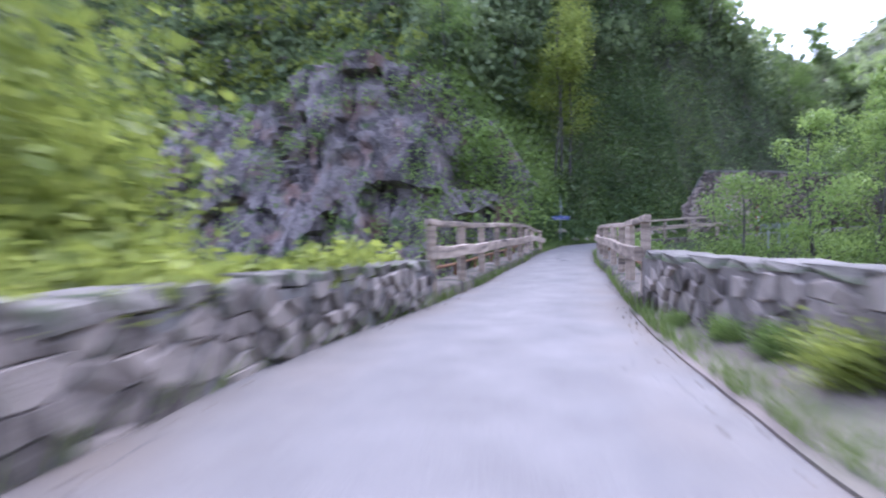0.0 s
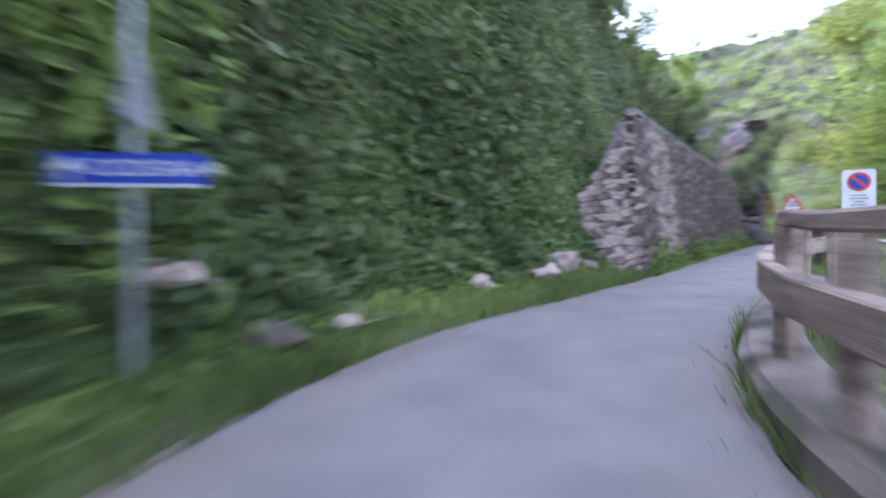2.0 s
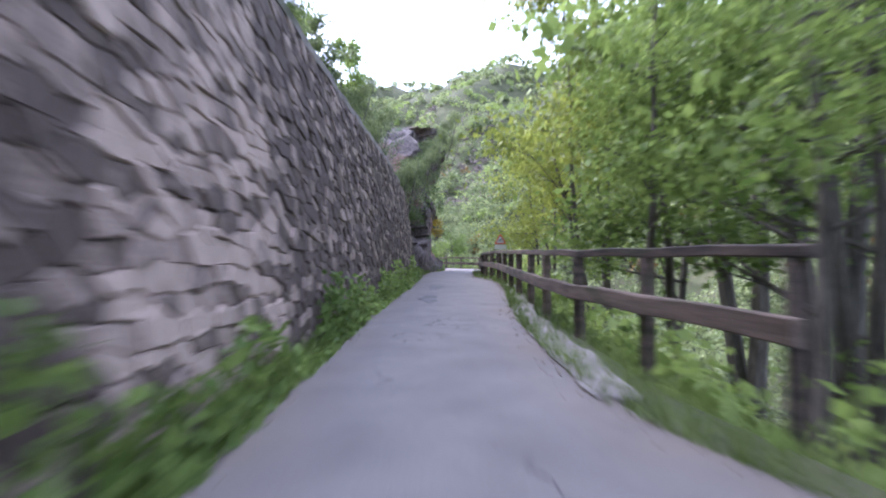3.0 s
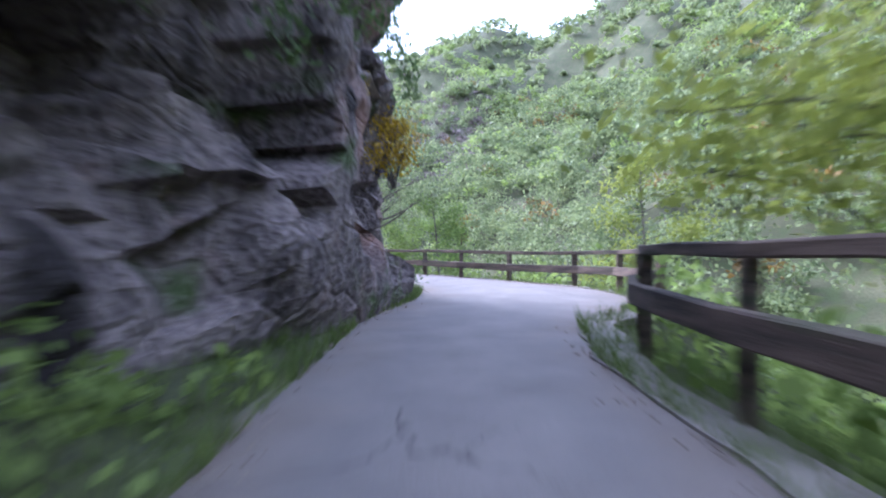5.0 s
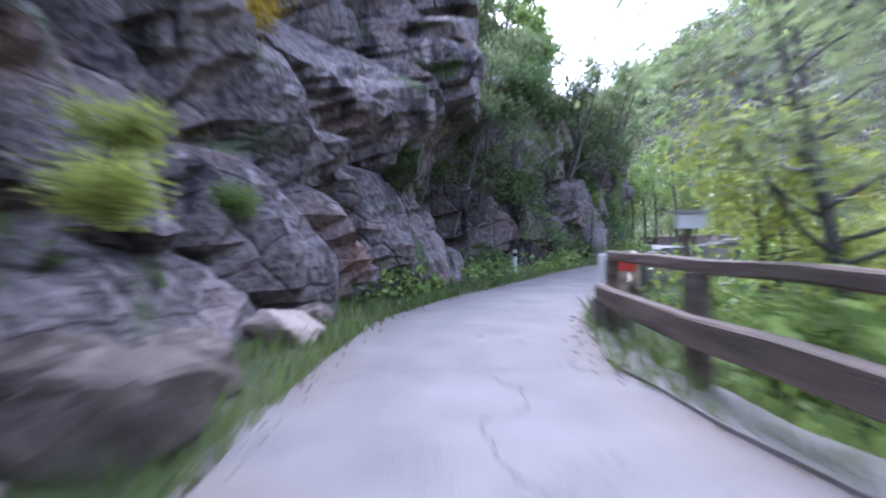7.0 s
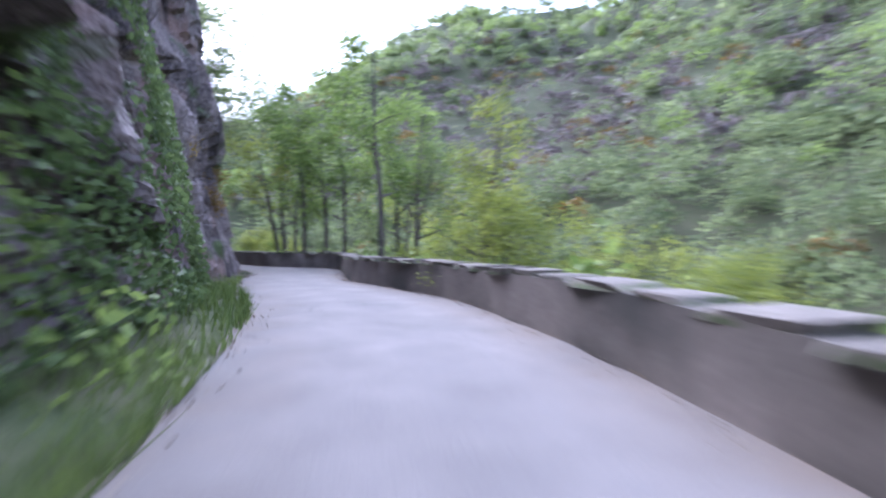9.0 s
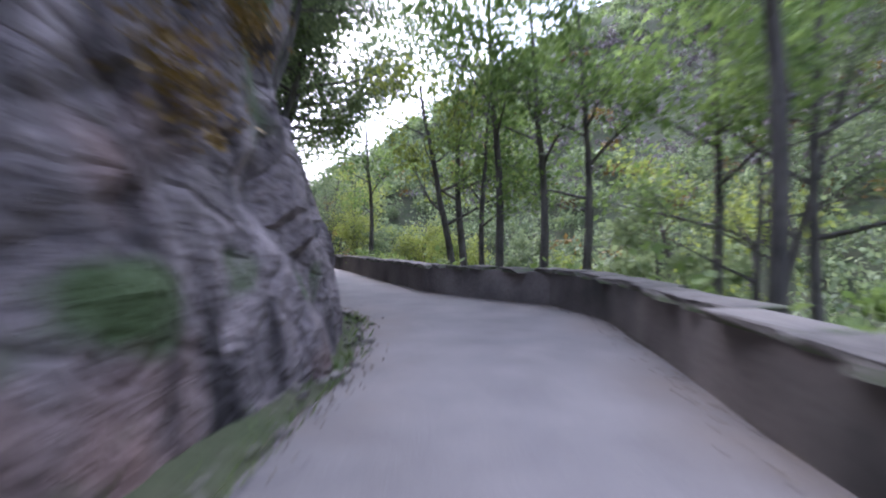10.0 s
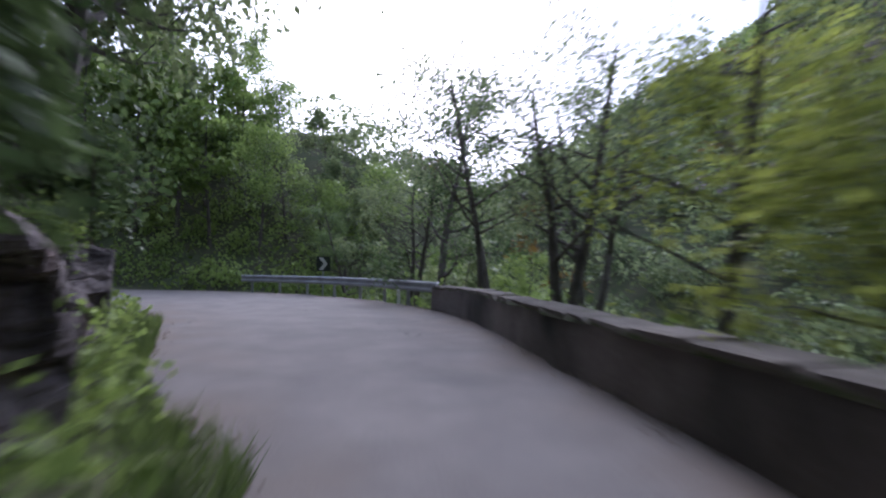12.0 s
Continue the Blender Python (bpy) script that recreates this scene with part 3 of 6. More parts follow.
def sweep(name, s0, s1, step, section, mat, parent=None):
    """A solid run along the road; section(s) gives its (d, h) corners."""
    n_s = max(2, int(round((s1 - s0) / step)) + 1)
    ss = np.linspace(s0, s1, n_s)
    vs, n = [], len(section(s0))
    for s in ss:
        vs += [at(s, d, h) for d, h in section(s)]
    fs = []
    for i in range(len(ss) - 1):
        for k in range(n):
            a, b = i * n + k, i * n + (k + 1) % n
            fs.append((a, b, b + n, a + n))
    fs.append(tuple(range(n))[::-1])
    fs.append(tuple((len(ss) - 1) * n + k for k in range(n)))
    me = bpy.data.meshes.new(name)
    me.from_pydata(vs, [], fs)
    me.materials.append(mat)
    bm = bmesh.new()
    bm.from_mesh(me)
    bmesh.ops.recalc_face_normals(bm, faces=bm.faces)
    bm.to_mesh(me)
    bm.free()
    ob = new(name, me)
    ob.parent = parent
    return ob


def wob(s, k, size=0.05, scale=1.3):
    return size * noise.noise((s * scale, k * 7.3, 1.9))


# bridge deck with its raised kerbs
bridge = tagged(new("bridge"), "concrete road bridge with raised kerbs over the river", "bridge", kind="structure")
sweep("deck", 7.6, 24.4, 0.8, lambda s: [(le(s) - 0.75, -0.75), (re(s) + 0.75, -0.75), (re(s) + 0.75, -0.06), (le(s) - 0.75, -0.06)], CONCRETE, bridge)
sweep("kerb", 7.9, 23.6, 0.4, lambda s: [(le(s) - 0.62, -0.05), (le(s) - 0.02 + wob(s, 1), -0.05), (le(s) - 0.06 + wob(s, 1), 0.2 + wob(s, 2, 0.03)), (le(s) - 0.12, 0.24 + wob(s, 2, 0.03)), (le(s) - 0.62, 0.25)], KERB, bridge)
sweep("kerb", 7.9, 23.6, 0.4, lambda s: [(re(s) + 0.02 + wob(s, 3), -0.05), (re(s) + 0.66, -0.05), (re(s) + 0.66, 0.25), (re(s) + 0.13, 0.24 + wob(s, 4, 0.03)), (re(s) + 0.06 + wob(s, 3), 0.2 + wob(s, 4, 0.03))], KERB, bridge)
sweep("kerb", 23.6, 38.2, 0.4, lambda s: [(re(s) + 0.02 + wob(s, 5), -0.4), (re(s) + 0.6, -0.9), (re(s) + 0.55, 0.2), (re(s) + 0.12, 0.2 + wob(s, 6, 0.03)), (re(s) + 0.05 + wob(s, 5), 0.15)], KERB, bridge)
ledge = sweep("concrete_ledge", 44, 97, 0.4, lambda s: [(re(s) + 0.0 + wob(s, 7, 0.1), -0.5), (re(s) + 0.6, -0.6), (re(s) + 0.5 + wob(s, 8, 0.15), 0.0), (re(s) + 0.02 + wob(s, 7, 0.1), 0.02)], CONCRETE)
tagged(ledge, "crumbling low concrete road edge under the timber fence", "ledge", kind="structure")

# ---- rock faces ----
def rock_run(name, s0, s1, foot, height, lean, rough, seed, label, mat=None, step=0.22):
    """A rock face along the road's left: foot and height by s, leaning back by lean; blocky, with ledges and clefts."""
    ss = np.arange(s0, s1 + 0.01, step)
    nv = int(max(height(s) for s in ss) / step) + 1
    vs = []
    for s in ss:
        end = min(1.0, (s - s0) / 1.6, (s1 - s) / 1.6)
        for k in range(nv + 5):
            v = min(k / nv, 1.0)
            h = -0.5 + v * (height(s) + 0.5)
            back = lean(s) * max(h, 0) + (k - nv) * 0.9 * (k > nv)
            p = Vector((s, h, seed * 13.7))
            block = noise.voronoi(Vector((s * 0.5 + 0.25 * h, h * 0.42, seed)))
            fine = noise.voronoi(Vector((s * 1.35 + 0.3 * h, h * 0.95 + 0.5 * s, seed + 5)))
            step_a, step_b = noise.cell(block[1][0] * 7.7), noise.cell(fine[1][0] * 9.1)
            out = 1.3 * noise.fractal(p * 0.16, 0.8, 2.0, 3) + 0.75 * step_a + 0.45 * (block[0][1] - block[0][0]) + 0.36 * step_b + 0.3 * (fine[0][1] - fine[0][0]) + 0.12 * noise.noise(p * 2.6) - 0.45
            out *= rough
            ledge_step = 0.18 * math.sin(h * 1.9 + 1.3 * noise.noise(p * 0.4))
            d = foot(s) - back + (out + ledge_step * rough) * min(1.0, 0.3 + h * 0.5 if h > 0 else 0.3)
            d -= (1 - max(end, 0)) * 1.5
            q = at(s, min(d, foot(s) + 0.32 + 0.05 * h), h + 0.25 * noise.noise(p * 0.9) * (h > 0.4))
            vs.append(q)
    ob = from_arrays(name, vs, grid_faces(len(ss), nv + 5), mat or ROCK)
    return tagged(ob, label, "rock face", kind="structure")


rock_run("rock_face", 62.5, 82.5, lambda s: le(s) - np.interp(s, [62, 66, 70, 73.5, 77, 79, 82.5], [3.6, 2.1, 0.7, 0.15, 0.3, 0.9, 3.5]), lambda s: float(np.interp(s, [62, 66, 70, 73.5, 80, 82.5], [1.6, 3.4, 6.2, 10, 10.5, 5])), lambda s: float(np.interp(s, [66, 73, 78], [0.16, 0.06, 0.08])), 0.9, 1, "overhanging purple-grey rock face with moss in the clefts")
rock_run("rock_face", 84.5, 104.6, lambda s: le(s) - np.interp(s, [84, 92, 94, 99, 102, 104.6], [2.2, 1.6, 0.95, 0.85, 0.9, 1.9]), lambda s: float(np.interp(s, [84, 90, 96, 100, 104.6], [6, 7.5, 10, 12, 11])), lambda s: float(np.interp(s, [84, 92, 98, 101], [0.45, 0.5, 0.25, 0.12])), 1.15, 2, "dark blocky rock face with grassy ledges")
foot_c = lambda s: le(s) - float(np.interp(s, [103.2, 105, 107.5, 111, 115, 119, 124, 127], [3.2, 1.35, 1.0, 1.5, 1.25, 1.1, 0.95, 1.2]))
high_c = lambda s: float(np.interp(s, [103.2, 105, 108, 112, 118, 127], [3.5, 6.5, 7.5, 6.0, 7.0, 8.5]))
lean_c = lambda s: float(np.interp(s, [103, 107, 112, 118, 127], [0.12, 0.08, 0.25, 0.22, 0.2]))
rock_run("rock_face", 103.2, 127, foot_c, high_c, lean_c, 0.85, 3, "steep grey rock face half covered with ivy and shrubs")
rock_run("rock_face", 125.5, 146.2, lambda s: le(s) - np.interp(s, [125.5, 128, 131, 134, 137, 140, 146.2], [1.0, 0.35, 0.25, 0.45, 0.3, 0.1, 0.5]), lambda s: float(np.interp(s, [125, 128, 136, 140, 146.2], [8, 10, 9, 7, 4])), lambda s: float(np.interp(s, [125, 132, 138, 144], [0.16, 0.12, 0.2, 0.25])), 0.45, 4, "tall smooth purple-grey rock wall leaning over the road")
rock_run("rock_face", 150.8, 168, lambda s: le(s) - np.interp(s, [150.8, 153, 157, 160, 168], [1.8, 1.0, 0.9, 1.2, 1.6]), lambda s: float(np.interp(s, [152, 154, 157, 160, 168], [1.9, 1.5, 2.4, 4.5, 7.0])), lambda s: 0.38, 0.9, 6, "low mossy rock bank beside the bend")
# cliff across the river
cl = []
nu, nvv = 80, 56
for i in range(nu):
    u = -30 + i * 0.34
    crest = 10.6 + 1.2 * math.sin(u * 0.33) + 2.5 * noise.noise((u * 0.5, 1.0, 0)) - max(0, u + 8) * 1.1
    for k in range(nvv):
        h = -6.8 + k * (crest + 6.8) / (nvv - 6) if k < nvv - 5 else crest
        p = Vector((u, h, 44.0))
        bl = noise.voronoi(Vector((u * 0.36, h * 0.3, 9.0)))
        fb = noise.voronoi(Vector((u * 1.0 + 0.4 * h, h * 0.8, 3.0)))
        out = 2.2 * noise.fractal(p * 0.12, 0.8, 2.0, 3) + 1.4 * noise.cell(bl[1][0] * 7.7) + 0.7 * (bl[0][1] - bl[0][0]) + 0.3 * noise.cell(fb[1][0] * 9.1) + 0.1 * noise.noise(p * 1.3) - 0.6
        cl.append((u, 22.8 + (h + 7) * 0.30 - 0.62 * out - 0.12 * (u + 14) + max(0, k - nvv + 5) * 1.2 + max(0, u + 8) * 0.5, h))
cliff = from_arrays("rock_face", cl, grid_faces(nu, nvv)[:, ::-1], ROCK)
tagged(cliff, "tall dark cliff rising from the river", "rock face", kind="structure")

# ---- stone walls, laid stone by stone ----
def stone_mesh(seed, mat):
    """One rough stone, about one unit in each direction, an uneven block with its face towards +X."""
    r = random.Random(seed)
    bm = bmesh.new()
    bmesh.ops.create_cube(bm, size=1.06)
    for y in (-1, 1):
        for z in (-1, 1):
            dy, dz = r.uniform(-0.17, 0.13) * y, r.uniform(-0.2, 0.15) * z
            for v in bm.verts:
                if v.co.y * y > 0 and v.co.z * z > 0:
                    v.co.y += dy
                    v.co.z += dz
    bmesh.ops.bevel(bm, geom=list(bm.edges), offset=0.09, segments=1, affect="EDGES")
    for v in bm.verts:
        v.co += Vector((r.uniform(-0.07, 0.07), r.uniform(-0.045, 0.045), r.uniform(-0.055, 0.055)))
    me = bpy.data.meshes.new("stone")
    bm.to_mesh(me)
    bm.free()
    me.materials.append(mat)
    return me


STONES = [stone_mesh(k, STONE) for k in range(12)]
CAPS = []
for me in STONES:
    cap = me.copy()
    cap.name = "coping_stone"
    cap.materials[0] = CAP_STONE
    CAPS.append(cap)
STONE_V = [np.array([tuple(v.co) for v in m.vertices]) for m in STONES]
STONE_F = [[tuple(p.vertices) for p in m.polygons] for m in STONES]


def cells(r, s0, s1, h0, h1, w, h):
    """A strip of wall cut into irregular many-sided stones: (s, h, outline round that point)."""
    pts = []
    rows = int((h1 - h0) / h) + 2
    for j in range(-1, rows):
        i = s0 - w + r.random() * w
        while i < s1 + w:
            if r.random() > 0.2:
                pts.append((i / w + r.uniform(-0.45, 0.45), (h0 + j * h) / h + r.uniform(-0.45, 0.45)))
            i += w * r.uniform(0.8, 1.2)
    a = np.array(pts)
    big = [r.random() ** 2 * 0.55 for _ in pts]
    out = []
    for k, (cx, cy) in enumerate(pts):
        if not (s0 <= cx * w <= s1 and h0 <= cy * h <= h1):
            continue
        near = np.argsort((a[:, 0] - cx) ** 2 + (a[:, 1] - cy) ** 2)[1:19]
        poly = [(-1.5, -1.4), (1.5, -1.4), (1.5, 1.4), (-1.5, 1.4)]
        for q in near:
            nx, ny = a[q, 0] - cx, a[q, 1] - cy
            lim = (nx * nx + ny * ny + big[k] - big[q]) / 2
            cut = []
            for m in range(len(poly)):
                p0, p1 = poly[m - 1], poly[m]
                e0, e1 = p0[0] * nx + p0[1] * ny - lim, p1[0] * nx + p1[1] * ny - lim
                if (e0 < 0) != (e1 < 0):
                    f = e0 / (e0 - e1)
                    cut.append((p0[0] + (p1[0] - p0[0]) * f, p0[1] + (p1[1] - p0[1]) * f))
                if e1 < 0:
                    cut.append(p1)
            poly = cut
        if len(poly) > 2:
            mx, my = sum(p[0] for p in poly) / len(poly), sum(p[1] for p in poly) / len(poly)
            out.append(((cx + mx) * w, (cy + my) * h, [((x - mx) * w, (y - my) * h) for x, y in poly]))
    return out


def stone_block(r, outline, proud):
    """Corners and faces of one walling stone: its face towards +X, with worn arrises and a narrow joint all round."""
    n = len(outline)

    def ring(x, inset, rough):
        row = []
        for y, z in outline:
            k = max(1 - inset / max(math.hypot(y, z), 0.02), 0.3)
            row.append((x + r.uniform(-rough, rough), y * k + r.uniform(-rough, rough), z * k + r.uniform(-rough, rough)))
        return row

    v = ring(-0.12, 0.006, 0.0) + ring(proud - 0.016, 0.006, 0.004) + ring(proud, 0.019, 0.008)
    f = [tuple(range(2 * n, 3 * n))]
    for b in (0, n):
        f += [(b + i, b + (i + 1) % n, b + n + (i + 1) % n, b + n + i) for i in range(n)]
    return v, f


def lay_stones(wall, s0, s1, face, top, high, wide, near, seed, bottom=-0.15, most=4.6, mat=None, proud=0.03, turn=0.0):
    """Rubble stones over the face (d at s, h) from s0 to s1; those with s in near become parts, the rest one part."""
    r = random.Random(seed)
    mat = mat or STONE
    rest_v, rest_f, count, parts = [], [], 0, 0
    for mid, hh, outline in cells(r, s0, s1, bottom, most, wide, high):
        if hh + high * 0.3 > top(mid):
            continue
        d = face(mid, hh)
        along, slope = (at(mid + 0.2, d) - at(mid - 0.2, d)).length / 0.4, math.hypot(1, (face(mid, hh + 0.3) - d) / 0.3)
        outline = [(y * along, z * slope) for y, z in outline]
        v, f = stone_block(r, outline if not turn else [(-y, z) for y, z in outline][::-1], proud + r.uniform(-0.6, 0.6) * proud)
        batter = math.degrees(math.atan2(face(mid, hh) - face(mid, hh + 0.3), 0.3))
        m = place(mid, d, hh) @ pose(0, 0, 0, 0, -batter + r.uniform(-1.5, 1.5), turn + r.uniform(-1.5, 1.5))
        if near[0] <= mid <= near[1] and parts < 300:
            ob = from_arrays("stone", v, f, mat, wall)
            ob.matrix_world = m
            parts += 1
        else:
            q = np.array(m)
            rest_v.append(np.array(v) @ q[:3, :3].T + q[:3, 3])
            rest_f += [tuple(i + count for i in g) for g in f]
            count += len(v)
    if rest_v:
        ob = from_arrays("stonework", np.concatenate(rest_v), rest_f, mat, wall)
        ob["kind"] = "stuff"


def wall_core(name, s0, s1, face, top, thick, label, back=None):
    back = back or (lambda s: thick)
    ob = sweep(name, s0, s1, 0.4, lambda s: [(face(s, -0.4) - 0.015, -0.4), (face(s, top(s)) - 0.02, top(s) - 0.3), (face(s, top(s)) - back(s), top(s) - 0.25), (face(s, -0.4) - thick, -0.4)], MORTAR)
    return tagged(ob, label, "wall", kind="structure")


# tall retaining wall beyond the bridge, with its raked end towards the bridge
face_a = lambda s, h: le(s) - 0.22 - 0.12 * h
top_a = lambda s: float(np.interp(s, [39.45, 39.54, 40.9, 48, 57, 64.6], [-0.2, 0.0, 4.4, 4.5, 4.3, 3.9]))
wall_a = wall_core("wall_retaining", 41.0, 64.6, face_a, top_a, 1.1, "tall rubble stone retaining wall with raked end, weeds at its foot", lambda s: float(np.interp(s, [40.9, 42.5, 45], [0.3, 0.5, 1.1])))
rear = lambda s: float(np.interp(s, [41.3, 44], [0.3, 0.75]))
sweep("coping", 41.3, 64.6, 0.5, lambda s: [(face_a(s, 4.4) - rear(s), top_a(s) - 0.02), (face_a(s, 4.4) + 0.02 + wob(s, 9, 0.06), top_a(s) - 0.02), (face_a(s, 4.4) + 0.02 + wob(s, 9, 0.06), top_a(s) + 0.12), (face_a(s, 4.4) - rear(s) + 0.05, top_a(s) + 0.16)], CONCRETE, wall_a)
# the end face towards the bridge: built square to the road
end_bm = bmesh.new()
ends = [(39.5, face_a(40, -0.4) - 0.05, -0.4), (40.9, face_a(40, 4.4) - 0.1, 4.1), (40.9, face_a(40, 4.4) - 0.3, 4.1), (39.95, face_a(40, 0) - 1.75, 1.4), (39.5, face_a(40, 0) - 1.8, -0.4)]
front = [end_bm.verts.new(at(*e)) for e in ends]
back = [end_bm.verts.new(at(e[0] + 1.6, e[1], e[2] - 0.05)) for e in ends]
end_bm.faces.new(front)
end_bm.faces.new(back[::-1])
for i in range(5):
    end_bm.faces.new((front[i], front[(i + 1) % 5], back[(i + 1) % 5], back[i]))
bmesh.ops.recalc_face_normals(end_bm, faces=end_bm.faces)
part("end_face", end_bm, MORTAR, wall_a)
r_end = random.Random(77)
for d, h, outline in cells(r_end, face_a(40, 0) - 2.15, face_a(40, 0), -0.1, 4.5, 0.21, 0.14):
    if d - 0.1 < face_a(40, 0) - 2.1 + max(0, h - 1.5) * 0.6 or d > face_a(40, h) + 0.06:
        continue
    v, f = stone_block(r_end, [(y, z * 1.046) for y, z in outline], 0.018 + r_end.uniform(-0.009, 0.009))
    ob = from_arrays("stone", v, f, STONE, wall_a)
    ob.matrix_world = place(39.42 + (h + 0.4) * 0.31, d, h) @ pose(0, 0, 0, 0, 0, -90) @ pose(0, 0, 0, 0, -17, 0)
lay_stones(wall_a, 39.45, 64.5, face_a, top_a, 0.145, 0.235, (42.5, 45.3), 5)

# dry-stone wall on the inside of the bend
face_b = lambda s, h: le(s) - 0.3 - 0.26 * h
top_b = lambda s: float(np.interp(s, [82.5, 84, 88, 90, 91.0, 91.9], [2.2, 4.6, 4.0, 3.2, 2.3, 0.8]))
wall_b = wall_core("wall_drystone", 82.8, 90.4, face_b, top_b, 1.5, "battered dry-stone wall of thin grey slabs")
lay_stones(wall_b, 82.9, 90.8, face_b, top_b, 0.1, 0.38, (86.2, 89.8), 9, most=4.8, mat=SLATE, proud=0.014)

# pale stone wall before the last bend
face_c = lambda s, h: le(s) - 0.62 - 0.14 * h
top_c = lambda s: float(np.interp(s, [143.2, 144.4, 146, 149, 150.2, 151.2], [0.3, 1.7, 3.2, 3.4, 2.7, 1.4]))
wall_c = wall_core("wall_roadside", 143.3, 151.0, face_c, top_c, 1.1, "pale rough stone wall under dark ivy")
lay_stones(wall_c, 143.4, 151.0, face_c, top_c, 0.185, 0.32, (143.4, 151.0), 13, most=3.7, mat=GREY_STONE, proud=0.024)

# low walls where the road reaches the bridge
face_l = lambda s, h: le(s) - 0.03
top_l = lambda s: float(np.interp(s, [-12, 0, 4, 8], [0.95, 0.86, 0.8, 0.72]))
wall_l = sweep("wall_bridge_west", -12, 8.05, 0.4, lambda s: [(le(s) - 0.045, -0.5), (le(s) - 0.045, top_l(s) - 0.14), (le(s) - 0.5, top_l(s) - 0.14), (le(s) - 0.5, -6)], MORTAR)
tagged(wall_l, "low old stone parapet wall grown over with creeper", "wall", kind="structure")
lay_stones(wall_l, -11, 8, lambda s, h: le(s) - 0.04, lambda s: top_l(s) - 0.1, 0.16, 0.29, (-1, 8), 21, bottom=-0.05, most=0.95, mat=GREY_STONE)
r_cap = random.Random(4)
s = -11.5
while s < 7.9:
    w = min(r_cap.uniform(0.26, 0.56), 8.02 - s)
    ob = new("coping_stone", CAPS[r_cap.randrange(12)])
    ob.parent = wall_l
    ob.matrix_world = place(s + w / 2, le(s) - 0.27 + r_cap.uniform(-0.02, 0.02), top_l(s) - 0.06 + r_cap.uniform(-0.01, 0.015)) @ pose(0, 0, 0, r_cap.uniform(-2, 2), r_cap.uniform(-2, 2), r_cap.uniform(-2, 2)) @ Matrix.Diagonal((0.54, w - 0.012, 0.15, 1))
    s += w
flare = lambda s: float(np.interp(s, [1.0, 4.5, 7.0, 8.1], [0.95, 0.75, 0.2, 0.0]))
wall_r = sweep("wall_bridge_east", -12, 8.1, 0.4, lambda s: [(re(s) + 0.15 + flare(s) + wob(s, 11, 0.04), -0.5), (re(s) + 0.64 + flare(s), -5), (re(s) + 0.64 + flare(s), 0.8), (re(s) + 0.15 + flare(s) + wob(s, 11, 0.04), 0.8 + wob(s, 12, 0.03))], PARAPET)
lay_stones(wall_r, -11, 8, lambda s, h: re(s) + 0.14 + flare(s), lambda s: 0.8, 0.17, 0.31, (-1, 8), 22, bottom=-0.05, most=0.85, mat=GREY_STONE, proud=0.02, turn=180.0)
verge = sweep("verge", -12, 8.1, 0.4, lambda s: [(re(s) - 0.06, -0.2), (re(s) - 0.05 + wob(s, 15, 0.05), 0.02), (re(s) + 0.3 + flare(s), 0.1), (re(s) + 0.3 + flare(s), -0.4)], VERGE)
tagged(verge, "stony earth verge with weeds beside the road", "verge", kind="structure")
tagged(wall_r, "low rough stone parapet wall with pale stone coping", "wall", kind="structure")
s = -11.5
while s < 7.9:
    w = min(r_cap.uniform(0.5, 1.0), 8.15 - s)
    ob = new("coping_stone", CAPS[r_cap.randrange(12)])
    ob.parent = wall_r
    ob.matrix_world = place(s + w / 2, re(s + w / 2) + 0.43 + flare(s + w / 2), 0.835 + r_cap.uniform(-0.008, 0.012)) @ Matrix.Diagonal((0.54, w - 0.012, 0.1, 1))
    s += w

# the long parapet on the river side
par_d = lambda s: re(s) + 0.1
par_top = lambda s: 0.6 + 0.06 * noise.noise((s * 0.21, 3.0, 0.0))
parapet = sweep("wall_parapet", 101.7, 162.5, 0.4, lambda s: [(par_d(s) - 0.03 + wob(s, 13, 0.05, 0.8), -0.5), (par_d(s) + 0.46, -2.5), (par_d(s) + 0.44, par_top(s)), (par_d(s) + wob(s, 14, 0.04, 0.8), par_top(s))], PARAPET)
tagged(parapet, "long low plastered stone parapet, dark with damp and moss", "wall", kind="structure")
s = 101.7
while s < 162.2:
    w = min(r_cap.uniform(0.45, 0.9), 162.5 - s)
    ob = new("coping_stone", CAPS[r_cap.randrange(12)])
    ob.parent = parapet
    ob.matrix_world = place(s + w / 2, par_d(s + w / 2) + 0.22 + r_cap.uniform(-0.03, 0.03), par_top(s + w / 2) + 0.02 + r_cap.uniform(-0.008, 0.012)) @ pose(0, 0, 0, r_cap.uniform(-1, 1), r_cap.uniform(-1.5, 1.5), r_cap.uniform(-2, 2)) @ Matrix.Diagonal((0.47, w, 0.09, 1))
    s += w

